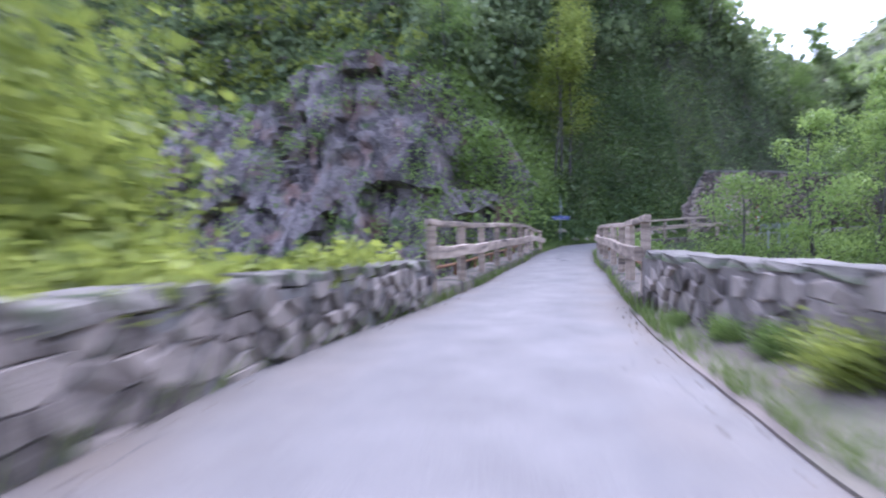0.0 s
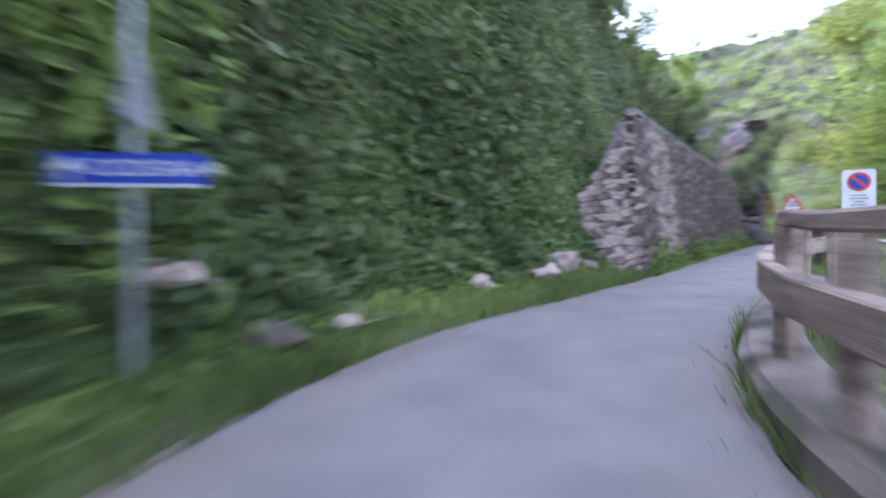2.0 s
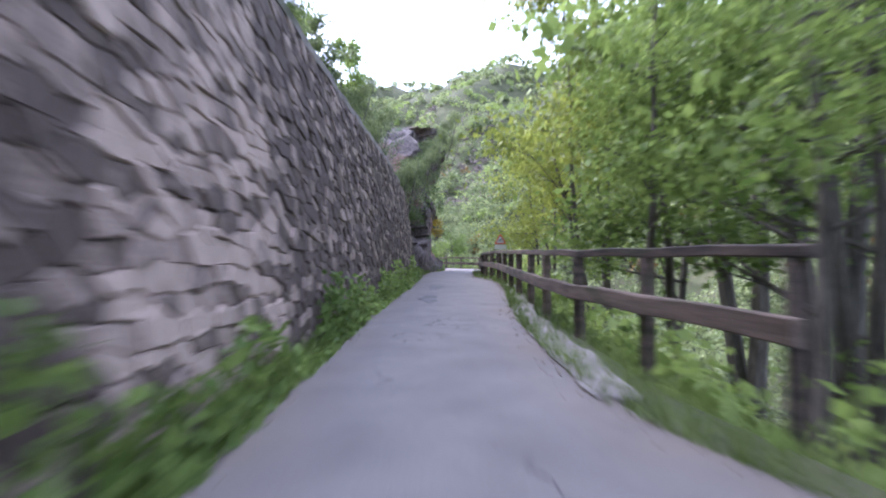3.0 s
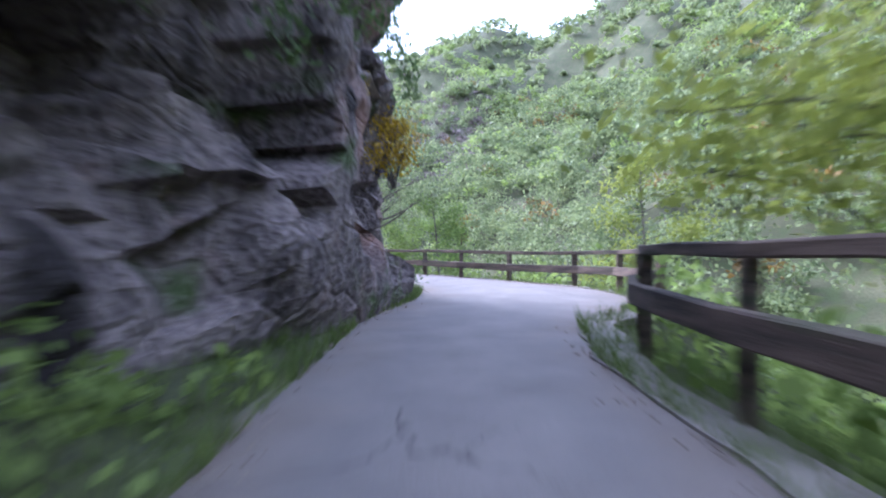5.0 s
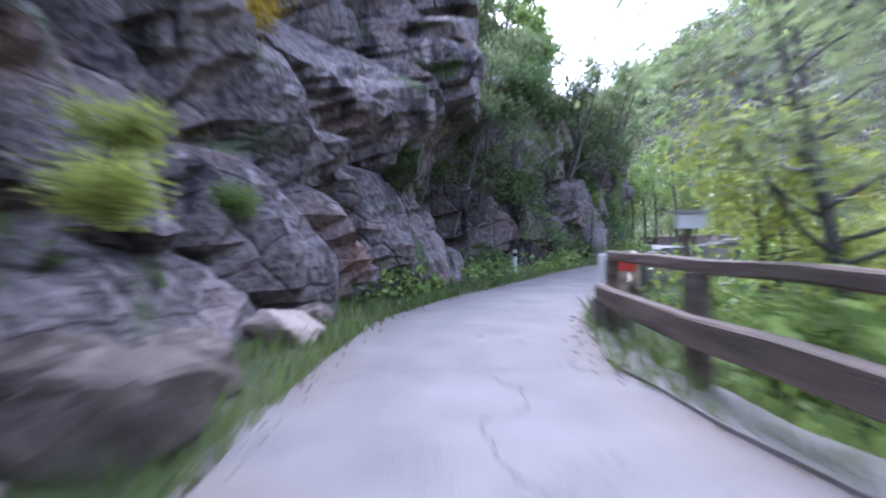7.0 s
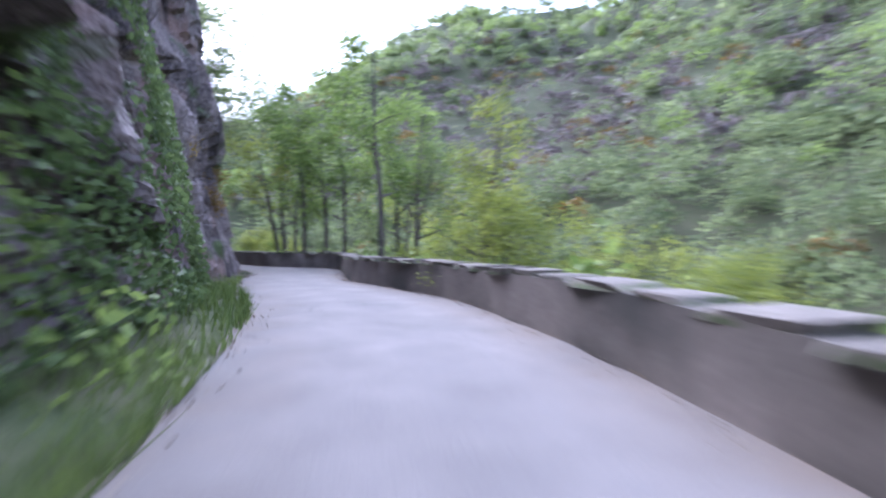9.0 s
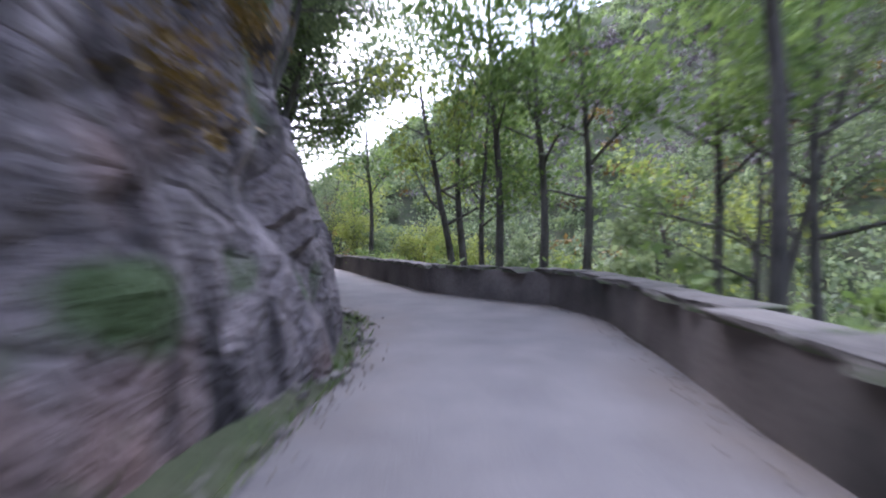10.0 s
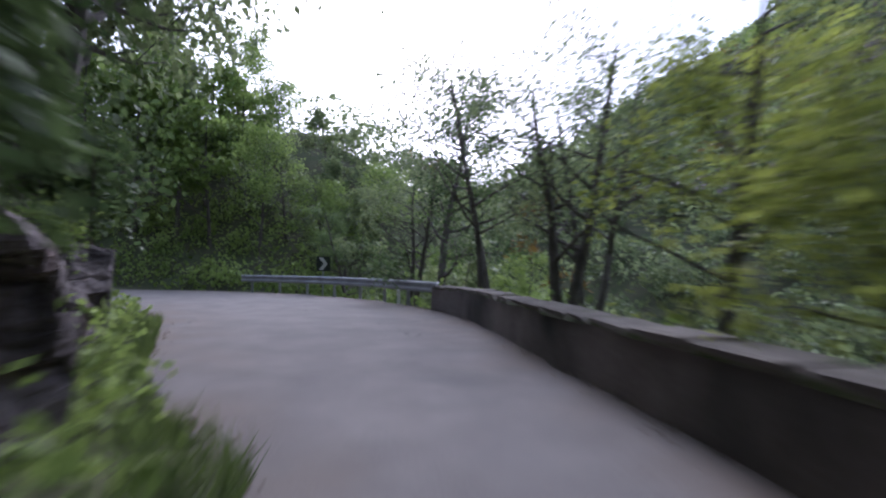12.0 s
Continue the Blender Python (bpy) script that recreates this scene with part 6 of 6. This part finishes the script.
def woods(name, n, in_x, in_y, keep, leaf, per, mat, label, seed, spread=(1.5, 1.5, 1.2)):
    """A far wood: crowns standing on the ground inside the bounds, each an uneven clump of leaves."""
    rng = np.random.default_rng(seed)
    x, y = rng.uniform(*in_x, n), rng.uniform(*in_y, n)
    s, d = near_road(x, y)
    ok = keep(s, d, x, y)
    x, y = x[ok], y[ok]
    z = ground_height(x, y)
    size = rng.uniform(0.6, 1.5, len(x))
    c = np.repeat(np.stack([x, y, z + 1.6 * size], 1), per, 0)
    off = rng.normal(size=(len(c), 3))
    off /= np.linalg.norm(off, axis=1)[:, None]
    off[:, 2] = np.where(off[:, 2] < -0.25, -off[:, 2], off[:, 2])
    off *= np.array(spread) * (0.55 + 0.5 * rng.random((len(c), 1))) * np.repeat(size, per)[:, None]
    return stuff(name, leaves(c + off, leaf, rng), mat, label, "wood")


carpet("ivy_bank", 52000, (25.5, 41), (1.0, 9), 0.13, LEAF_DARK, "dark ivy and bramble bank beside the road", 41, lift=0.55)
carpet("bank_plants", 26000, (25, 46), (0.35, 5), 0.10, LEAF_SPRING, "low bright green plants on the road bank", 42, lift=0.3)
def stony(x, y):
    """Where the far slope is bare rock and dry scrub, 0 to 1."""
    return np.clip(1.25 - np.hypot((x - 108) / 48, (y - 172) / 58) + 0.35 * ripple(x, y, 11, 6.0), 0, 1)


def thicket(name, n, box, keep, size, leaf, per, mat, label, seed, high=1.0):
    """Undergrowth: low bushy clumps of differing size and height over the ground inside box."""
    rng = np.random.default_rng(seed)
    x, y = rng.uniform(box[0], box[1], n), rng.uniform(box[2], box[3], n)
    s, d = near_road(x, y)
    l = np.interp(s, [a for a, _ in LEFT], [b for _, b in LEFT])
    r = np.interp(s, [a for a, _ in RIGHT], [b for _, b in RIGHT])
    ok = keep(s, np.where(d < 0, l - d, d - r), d < 0, x, y)
    x, y = x[ok], y[ok]
    big = rng.uniform(0.5, 1.4, len(x)) * size
    c = np.repeat(np.stack([x, y, floor_z(x, y)], 1), per, 0)
    b3 = np.repeat(big, per)
    off = rng.normal(size=(len(c), 3)) * np.array([0.45, 0.45, 0.0]) * b3[:, None]
    c = c + off
    c[:, 2] = floor_z(c[:, 0], c[:, 1]) + rng.random(len(c)) ** 0.7 * b3 * high * np.clip(1.1 - (off[:, 0] ** 2 + off[:, 1] ** 2) / (b3 ** 2), 0.15, 1)
    s2, d2 = near_road(c[:, 0], c[:, 1])
    c = c[(d2 < np.interp(s2, [a for a, _ in LEFT], [b for _, b in LEFT]) - 0.15) | (d2 > np.interp(s2, [a for a, _ in RIGHT], [b for _, b in RIGHT]) + 0.5)]
    c = clear(c)
    return stuff(name, leaves(c, leaf, rng), mat, label, "undergrowth")


left_near = lambda s, o, left, x, y: left & (s > 25) & (o > 2.2) & (o < 9)
thicket("hillside_foliage", 26000, (-6, 62, 24, 170), left_near, 1.0, 0.17, 34, LEAF_MID, "leafy undergrowth covering the steep hillside", 43)
thicket("hillside_foliage", 9000, (-20, 60, 20, 175), lambda s, o, left, x, y: left & (s > 25) & (o >= 8) & (o < 24), 1.6, 0.25, 46, LEAF_MID, "shrubs and young growth high on the hillside", 44, 1.3)
thicket("riverside_foliage", 9000, (0, 66, 22, 165), lambda s, o, left, x, y: ~left & (s > 25) & (o > 1.0) & (o < 8), 1.0, 0.14, 62, LEAF_SPRING, "lush undergrowth falling to the river", 45, 1.1)
thicket("riverside_foliage", 3600, (0, 80, 16, 170), lambda s, o, left, x, y: ~left & (s > 25) & (o >= 8) & (o < 24), 1.7, 0.3, 36, LEAF_MID, "undergrowth and young shoots below the road", 46, 1.2)
thicket("bank_foliage", 1500, (-26, 16, -8, 46), lambda s, o, left, x, y: (s < 27) & (o > 1.4) & (s > -8) & ((o > 4) | ~left), 1.3, 0.19, 60, LEAF_SPRING, "leafy growth on the river banks by the bridge", 51, 1.1)
thicket("cliff_foliage", 3000, (-34, 0, 20, 52), lambda s, o, left, x, y: left & (s < 32) & (o > 3) & ((y > 28) | (x > -5.5)), 1.5, 0.21, 40, LEAF_MID, "bushes and saplings rooted over the river cliff", 52, 1.4)
thicket("cliff_foliage", 2800, (-42, -3, 26, 38), lambda s, o, left, x, y: left & (s < 33) & (o > 3) & (y > 27) & (x < -11), 1.7, 0.32, 26, LEAF_MID, "bushes hanging on the steep slope above the river cliff", 53, 1.5)
thicket("cliff_foliage", 1500, (-13, -2, 24, 36), lambda s, o, left, x, y: left & (o > 2.2), 1.2, 0.13, 60, LEAF_SPRING, "fresh green bushes beside the river cliff", 54, 1.3)
foot_plants = lambda s, o, left, x, y: left & (((s > 97) & (s < 119)) | (s > 149) | ((s > 62) & (s < 70))) & (o > 0.25) & (o < 3.6)
thicket("bank_plants", 9000, (20, 62, 48, 165), foot_plants, 0.55, 0.085, 48, LEAF_SPRING, "nettles and leafy weeds below the rock faces", 47, 1.0)
woods("far_woods", 4200, (30, 150), (-30, 230), lambda s, d, x, y: (d > 18) & (s > 26) & (d < 50), 0.27, 150, LEAF_MID, "spring woods low on the far side of the gorge", 60, (2.3, 2.3, 1.9))
woods("far_woods", 4600, (30, 230), (-30, 270), lambda s, d, x, y: (d > 46) & (s > 26) & (d < 105) & (stony(x, y) < 0.5), 0.5, 100, LEAF_MID, "spring woods covering the far side of the gorge", 61, (2.7, 2.7, 2.4))
woods("far_woods", 5200, (30, 360), (-60, 360), lambda s, d, x, y: (d >= 100) & (s > 26) & (d < 260), 0.95, 28, LEAF_MID, "hazy woods high on the far ridge", 65, (1.9, 1.9, 1.5))
woods("far_woods", 420, (30, 200), (-10, 260), lambda s, d, x, y: (d > 30) & (s > 26) & (d < 110), 0.4, 60, RUSSET, "brown late-leafing trees scattered over the far slope", 67, (1.8, 1.8, 1.5))
woods("far_scrub", 1500, (55, 165), (105, 240), lambda s, d, x, y: (d > 40) & (stony(x, y) > 0.3), 0.42, 34, SCRUB, "dry leafless scrub on the bare far slope", 68, (1.5, 1.5, 1.0))
woods("far_woods", 500, (55, 165), (105, 240), lambda s, d, x, y: (d > 40) & (stony(x, y) > 0.4), 0.42, 40, LEAF_MID, "scattered green trees on the bare far slope", 69, (1.4, 1.4, 1.2))
woods("far_woods", 2300, (30, 260), (0, 300), lambda s, d, x, y: (d > 45) & (s > 26) & (d < 140) & (stony(x, y) < 0.5), 0.42, 60, LEAF_SPRING, "bright young trees scattered over the far slope", 62, (1.9, 1.9, 1.6))
woods("hill_woods", 2600, (-130, 66), (10, 230), lambda s, d, x, y: (d < -15) & (d > -95), 0.55, 50, LEAF_MID, "dense woods on the hill above the road", 63, (1.8, 1.8, 1.5))
woods("hill_woods", 1300, (-50, 14), (30, 85), lambda s, d, x, y: (d < -7) & (d > -70), 0.42, 60, LEAF_MID, "trees crowding the steep slope above the bridge", 66, (1.7, 1.7, 1.5))
def steep(x, y):
    """Slope of the ground along its fall."""
    return np.hypot(ground_height(x + 0.7, y) - ground_height(x - 0.7, y), ground_height(x, y + 0.7) - ground_height(x, y - 0.7)) / 1.4


woods("hill_woods", 5200, (-60, 26), (26, 84), lambda s, d, x, y: (d < -6) & (s < 58) & (steep(x, y) > 1.1), 0.34, 34, LEAF_MID, "leafy young trees hiding the steepest slopes above the river", 72, (1.3, 1.3, 2.6))
woods("hill_woods", 1500, (-52, -9), (29, 62), lambda s, d, x, y: d < -6, 0.36, 60, LEAF_YELLOW, "olive-green young trees on the dry slope above the river cliff", 70, (1.5, 1.5, 1.3))
woods("hill_scrub", 700, (-52, -9), (28, 60), lambda s, d, x, y: d < -6, 0.3, 46, SCRUB, "dry brown scrub above the river cliff", 71, (1.3, 1.3, 0.9))
woods("bank_woods", 900, (6, 90), (-60, 40), lambda s, d, x, y: (d > 14) & (s < 27), 0.5, 55, LEAF_MID, "woods on the bank behind the bridge", 64, (1.7, 1.7, 1.4))


def grass(name, n, s_range, side, width, height, seed, label):
    rng = np.random.default_rng(seed)
    s = rng.uniform(*s_range, n)
    d0 = rng.random(n) ** 1.6 * width
    t = LEFT if side < 0 else RIGHT
    e = np.interp(s, [a for a, _ in t], [b for _, b in t])
    clump = np.clip(0.4 + 0.6 * ripple(s, d0 * 3, 1.1, 2.0), 0, 1)
    keep = rng.random(n) < 0.25 + 0.75 * clump
    s, d0, e = s[keep], d0[keep], e[keep]
    n = len(s)
    x, y = at_many(s, e + side * (d0 + 0.02))
    z = np.maximum(floor_z(x, y), np.interp(s, RISE_S, RISE) - 0.35 * d0) - 0.02
    h = height * rng.uniform(0.4, 1.2, n)
    ang = rng.uniform(0, 6.28, n)
    base = np.stack([x, y, z], 1)
    w = np.stack([np.cos(ang), np.sin(ang), 0 * ang], 1) * 0.012
    tip = base + np.stack([rng.normal(0, 0.35, n) * h, rng.normal(0, 0.35, n) * h, h], 1)
    return stuff(name, np.stack([base - w, base + w, tip], 1).reshape(-1, 3), GRASS, label, "grass", 3)


grass("grass", 30000, (24.5, 62), -1, 1.3, 0.32, 71, "tufts of grass along the road's foot")
grass("grass", 24000, (62, 128), -1, 1.0, 0.26, 72, "tufts of grass below the rock faces")
grass("grass", 700, (128, 146), -1, 0.35, 0.14, 76, "sparse grass at the foot of the tall rock")
grass("grass", 6000, (146, 162), -1, 0.7, 0.26, 77, "grass below the pale stone wall")
grass("grass", 3500, (9, 24), -1, 0.25, 0.3, 78, "weeds growing on the bridge kerb")
grass("grass", 3500, (9, 24), 1, 0.25, 0.3, 79, "weeds growing on the far bridge kerb")
grass("grass", 26000, (24.5, 104), 1, 1.6, 0.3, 73, "grass along the fence edge")
grass("grass", 5000, (-8, 9), -1, 0.5, 0.3, 74, "weeds at the foot of the stone wall")
grass("grass", 5000, (-8, 9), 1, 0.45, 0.3, 75, "weeds at the foot of the plastered wall")

# creeper over the old wall and weeds in the tall wall's foot
rngc = np.random.default_rng(81)
n = 5600
s = rngc.uniform(-8, 8, n)
e = np.interp(s, [a for a, _ in LEFT], [b for _, b in LEFT])
over = np.clip(rngc.normal(0, 0.35, n), -0.7, 0.35)
x, y = at_many(s, e - 0.4 + over)
topz = np.interp(s, [-12, 0, 4, 8], [0.95, 0.86, 0.8, 0.72])
z = np.interp(s, RISE_S, RISE) + topz + 0.05 + rngc.random(n) ** 1.6 * (0.22 + 0.2 * ripple(s, over, 0.9, 8.0)) - np.where(over > 0.2, rngc.random(n) ** 2 * 0.4, 0)
keep = ripple(s, over * 2, 0.8, 5.0) + rngc.normal(0, 0.2, n) > np.where(over > 0.1, 0.35, -0.15)
x, y, z = x[keep], y[keep], z[keep]
stuff("creeper", leaves(np.stack([x, y, z], 1), 0.085, rngc), LEAF_YELLOW, "yellow-green creeper lying over the wall top", "creeper")
n = 5000
s = rngc.uniform(40, 64, n)
hgt = rngc.random(n) ** 2.2 * 1.0 * np.clip(0.5 + 0.6 * np.sin(s * 1.7) * np.sin(s * 0.63 + 1), 0.1, 1)
x, y = at_many(s, np.array([face_a(a, b) for a, b in zip(s, hgt)]) + 0.1 + rngc.random(n) * 0.25)
z = np.interp(s, RISE_S, RISE) + hgt + 0.02
stuff("wall_weeds", leaves(np.stack([x, y, z], 1), 0.09, rngc), LEAF_SPRING, "leafy weeds growing at the foot of the stone wall", "weeds")
n = 20000
s = rngc.uniform(143.5, 152, n)
low_h = np.interp(s, [143.5, 147, 150, 152], [3.0, 2.8, 2.0, 1.2])
hgt = low_h + rngc.random(n) ** 0.8 * 2.2
x, y = at_many(s, np.interp(s, [a for a, _ in LEFT], [b for _, b in LEFT]) - 0.75 - 0.12 * hgt - rngc.random(n) * 0.5 + 0.35)
z = np.interp(s, RISE_S, RISE) + hgt
stuff("ivy", leaves(np.stack([x, y, z], 1), 0.075, rngc), LEAF_DARK, "dark ivy hanging over the pale stone wall", "ivy")



def hung(name, n, s_range, face_d, h_range, size, mat, label, seed, patch=1.6, cut=-0.2, out=0.22):
    """Leaves lying over a face in patches: face_d(s, h) is the face, h_range(s) its reach."""
    rng = np.random.default_rng(seed)
    s = rng.uniform(*s_range, n)
    lo, hi = np.array([h_range(v) for v in s]).T
    h = lo + (hi - lo) * rng.random(n)
    keep = ripple(s, h, patch, seed * 0.37) + rng.normal(0, 0.3, n) > cut
    s, h = s[keep], h[keep]
    d = np.array([face_d(a, b) for a, b in zip(s, h)]) + rng.random(len(s)) * out
    x, y = at_many(s, d)
    return stuff(name, leaves(np.stack([x, y, np.interp(s, RISE_S, RISE) + h], 1), size, rng), mat, label, "foliage")


over_c = lambda s, h: min(foot_c(s) - lean_c(s) * h + 0.28, foot_c(s) + 0.3)
hung("ivy", 52000, (104.5, 126), over_c, lambda s: (0.2, high_c(s) + 0.6), 0.07, LEAF_DARK, "dark ivy hanging over the rock face of the bend", 101, 1.7, 0.15)
hung("rock_plants", 12000, (104.5, 118), over_c, lambda s: (0.1, high_c(s) * 0.8), 0.065, LEAF_SPRING, "fresh green plants growing from the rock face", 102, 1.2, 0.55)
over_e = lambda s, h: le(s) - float(np.interp(s, [62, 66, 70, 73.5, 77, 79, 82.5], [3.6, 2.1, 0.7, 0.15, 0.3, 0.9, 3.5])) - 0.08 * h + 0.3
hung("rock_plants", 9000, (63, 79), over_e, lambda s: (float(np.interp(s, [63, 70, 79], [1.0, 3.0, 5.0])), float(np.interp(s, [63, 70, 74], [4.6, 7.2, 10.0]))), 0.08, LEAF_DARK, "ivy and dark plants hanging from the overhanging rock", 105, 1.6, 0.2, 0.35)
over_d = lambda s, h: le(s) - 0.2 - 0.14 * h + 0.15
hung("ivy", 3500, (142.5, 147), over_d, lambda s: (float(np.interp(s, [137.5, 141, 147], [5.0, 3.2, 2.6])), float(np.interp(s, [137.5, 141, 147], [8.5, 7.5, 6.0]))), 0.10, LEAF_DARK, "dark ivy hanging from the top of the tall rock", 103, 1.5, -0.3, 0.7)
# loose stones fallen from the tall rock
rngs = np.random.default_rng(104)
sv, sf, count = [], [], 0
for k in range(260):
    s = rngs.uniform(127, 146.5)
    w = 0.015 + 0.06 * rngs.random() ** 3
    m = np.array(place(s, le(s) + 0.06 - abs(rngs.normal(0, 0.22)), w * 0.25) @ pose(0, 0, 0, rngs.uniform(-20, 20), rngs.uniform(-20, 20), rngs.uniform(0, 360)) @ Matrix.Diagonal((w, w * 1.3, w * 0.7, 1)))
    i = int(rngs.integers(0, 12))
    sv.append(STONE_V[i] @ m[:3, :3].T + m[:3, 3])
    sf += [tuple(q + count for q in f) for f in STONE_F[i]]
    count += len(STONE_V[i])
tagged(from_arrays("scree", np.concatenate(sv), sf, CAP_STONE), "loose stones and chips at the foot of the tall rock", "scree", kind="stuff")

# plants hanging on the river cliff
rngk = np.random.default_rng(91)
spots = np.array(cl)[rngk.integers(0, len(cl), 150)]
spots = spots[spots[:, 2] > -3]
c = np.repeat(spots, 70, 0) + rngk.normal(size=(len(spots) * 70, 3)) * np.array([0.55, 0.3, 0.5])
c[:, 1] -= 0.25
near = np.array(cl)
near = near[(near[:, 0] > -9) & (near[:, 2] > -2)]
near = np.repeat(near[rngk.integers(0, len(near), 90)], 80, 0)
c = np.concatenate([c, near + rngk.normal(size=near.shape) * np.array([0.6, 0.35, 0.6]) - np.array([0, 0.25, 0])])
stuff("cliff_plants", leaves(c, 0.13, rngk), LEAF_SPRING, "tufts of leafy plants hanging on the cliff", "foliage")
# fallen leaves and grit gathered along the road's edges
n = 16000
s = rngk.uniform(-8, 165, n)
side = rngk.random(n) < 0.5
e = np.where(side, np.interp(s, [a for a, _ in LEFT], [b for _, b in LEFT]), np.interp(s, [a for a, _ in RIGHT], [b for _, b in RIGHT]))
off = np.abs(rngk.normal(0, 0.16, n)) - 0.12
d = e + np.where(side, off, -off)
x, y = at_many(s, d)
z = np.interp(s, RISE_S, RISE) + 0.012 + 0.01 * rngk.random(n)
keep = (ripple(s, d, 2.0, 7.0) > -0.3) | (rngk.random(n) < 0.3)
stuff("leaf_litter", leaves(np.stack([x, y, z], 1)[keep], 0.022, rngk, droop=0.0), LITTER, "brown fallen leaves and grit along the road edges", "leaf litter")

# plants on the verge before the low wall
for s, o, k, sc in ((5.4, 0.5, "shrub", 0.42), (4.6, 0.62, "shrub", 0.5), (6.3, 0.3, "shrub", 0.3), (3.7, 0.7, "shrub_yellow", 0.5), (2.7, 0.75, "shrub", 0.45)):
    p = at(s, re(s) + o)
    grow(k, p.x, p.y, z=p.z + 0.02, scale=sc)
# boulders by the bank
for k, (s, d, sz) in enumerate(((30.0, -3.5, 0.75), (30.3, -2.75, 0.6), (31.0, -2.6, 0.4), (33.8, -2.85, 0.7), (36.0, -2.5, 0.8), (37.1, -2.6, 0.95), (38.2, -2.5, 0.8), (94.6, -2.2, 0.8), (95.6, -2.4, 0.6), (92.0, -1.9, 1.2), (93.0, -2.2, 1.0), (92.4, -2.5, 1.2))):
    r_b = random.Random(900 + k)
    bm = bmesh.new()
    for n_p in range(26):
        v = Vector((r_b.gauss(0, 1), r_b.gauss(0, 1), r_b.gauss(0, 1))).normalized() * r_b.uniform(0.42, 0.55)
        bm.verts.new((v.x * 1.15, v.y, v.z * 0.62))
    hull = bmesh.ops.convex_hull(bm, input=bm.verts)
    bmesh.ops.delete(bm, geom=[v for v in bm.verts if not v.link_faces], context="VERTS")
    bmesh.ops.bevel(bm, geom=list(bm.edges), offset=0.025, segments=1, affect="EDGES")
    bmesh.ops.triangulate(bm, faces=bm.faces)
    bmesh.ops.subdivide_edges(bm, edges=list(bm.edges), cuts=2, use_grid_fill=True)
    for v in bm.verts:
        v.co *= 1 + 0.16 * noise.noise(v.co * 3.5 + Vector((k, 0, 0))) + 0.07 * noise.noise(v.co * 9)
    bo = make("boulder", bm, STONE)
    p = at(s, d)
    bo.matrix_world = pose(p.x, p.y, float(floor_z(p.x, p.y)[0]) + sz * 0.14, r_b.uniform(-12, 12), r_b.uniform(-12, 12), k * 50) @ Matrix.Diagonal((sz, sz, sz, 1))
    tagged(bo, "large angular pale boulder lying in the grass" if sz > 1 else "small angular pale boulder lying in the grass", "boulder", "boulders")
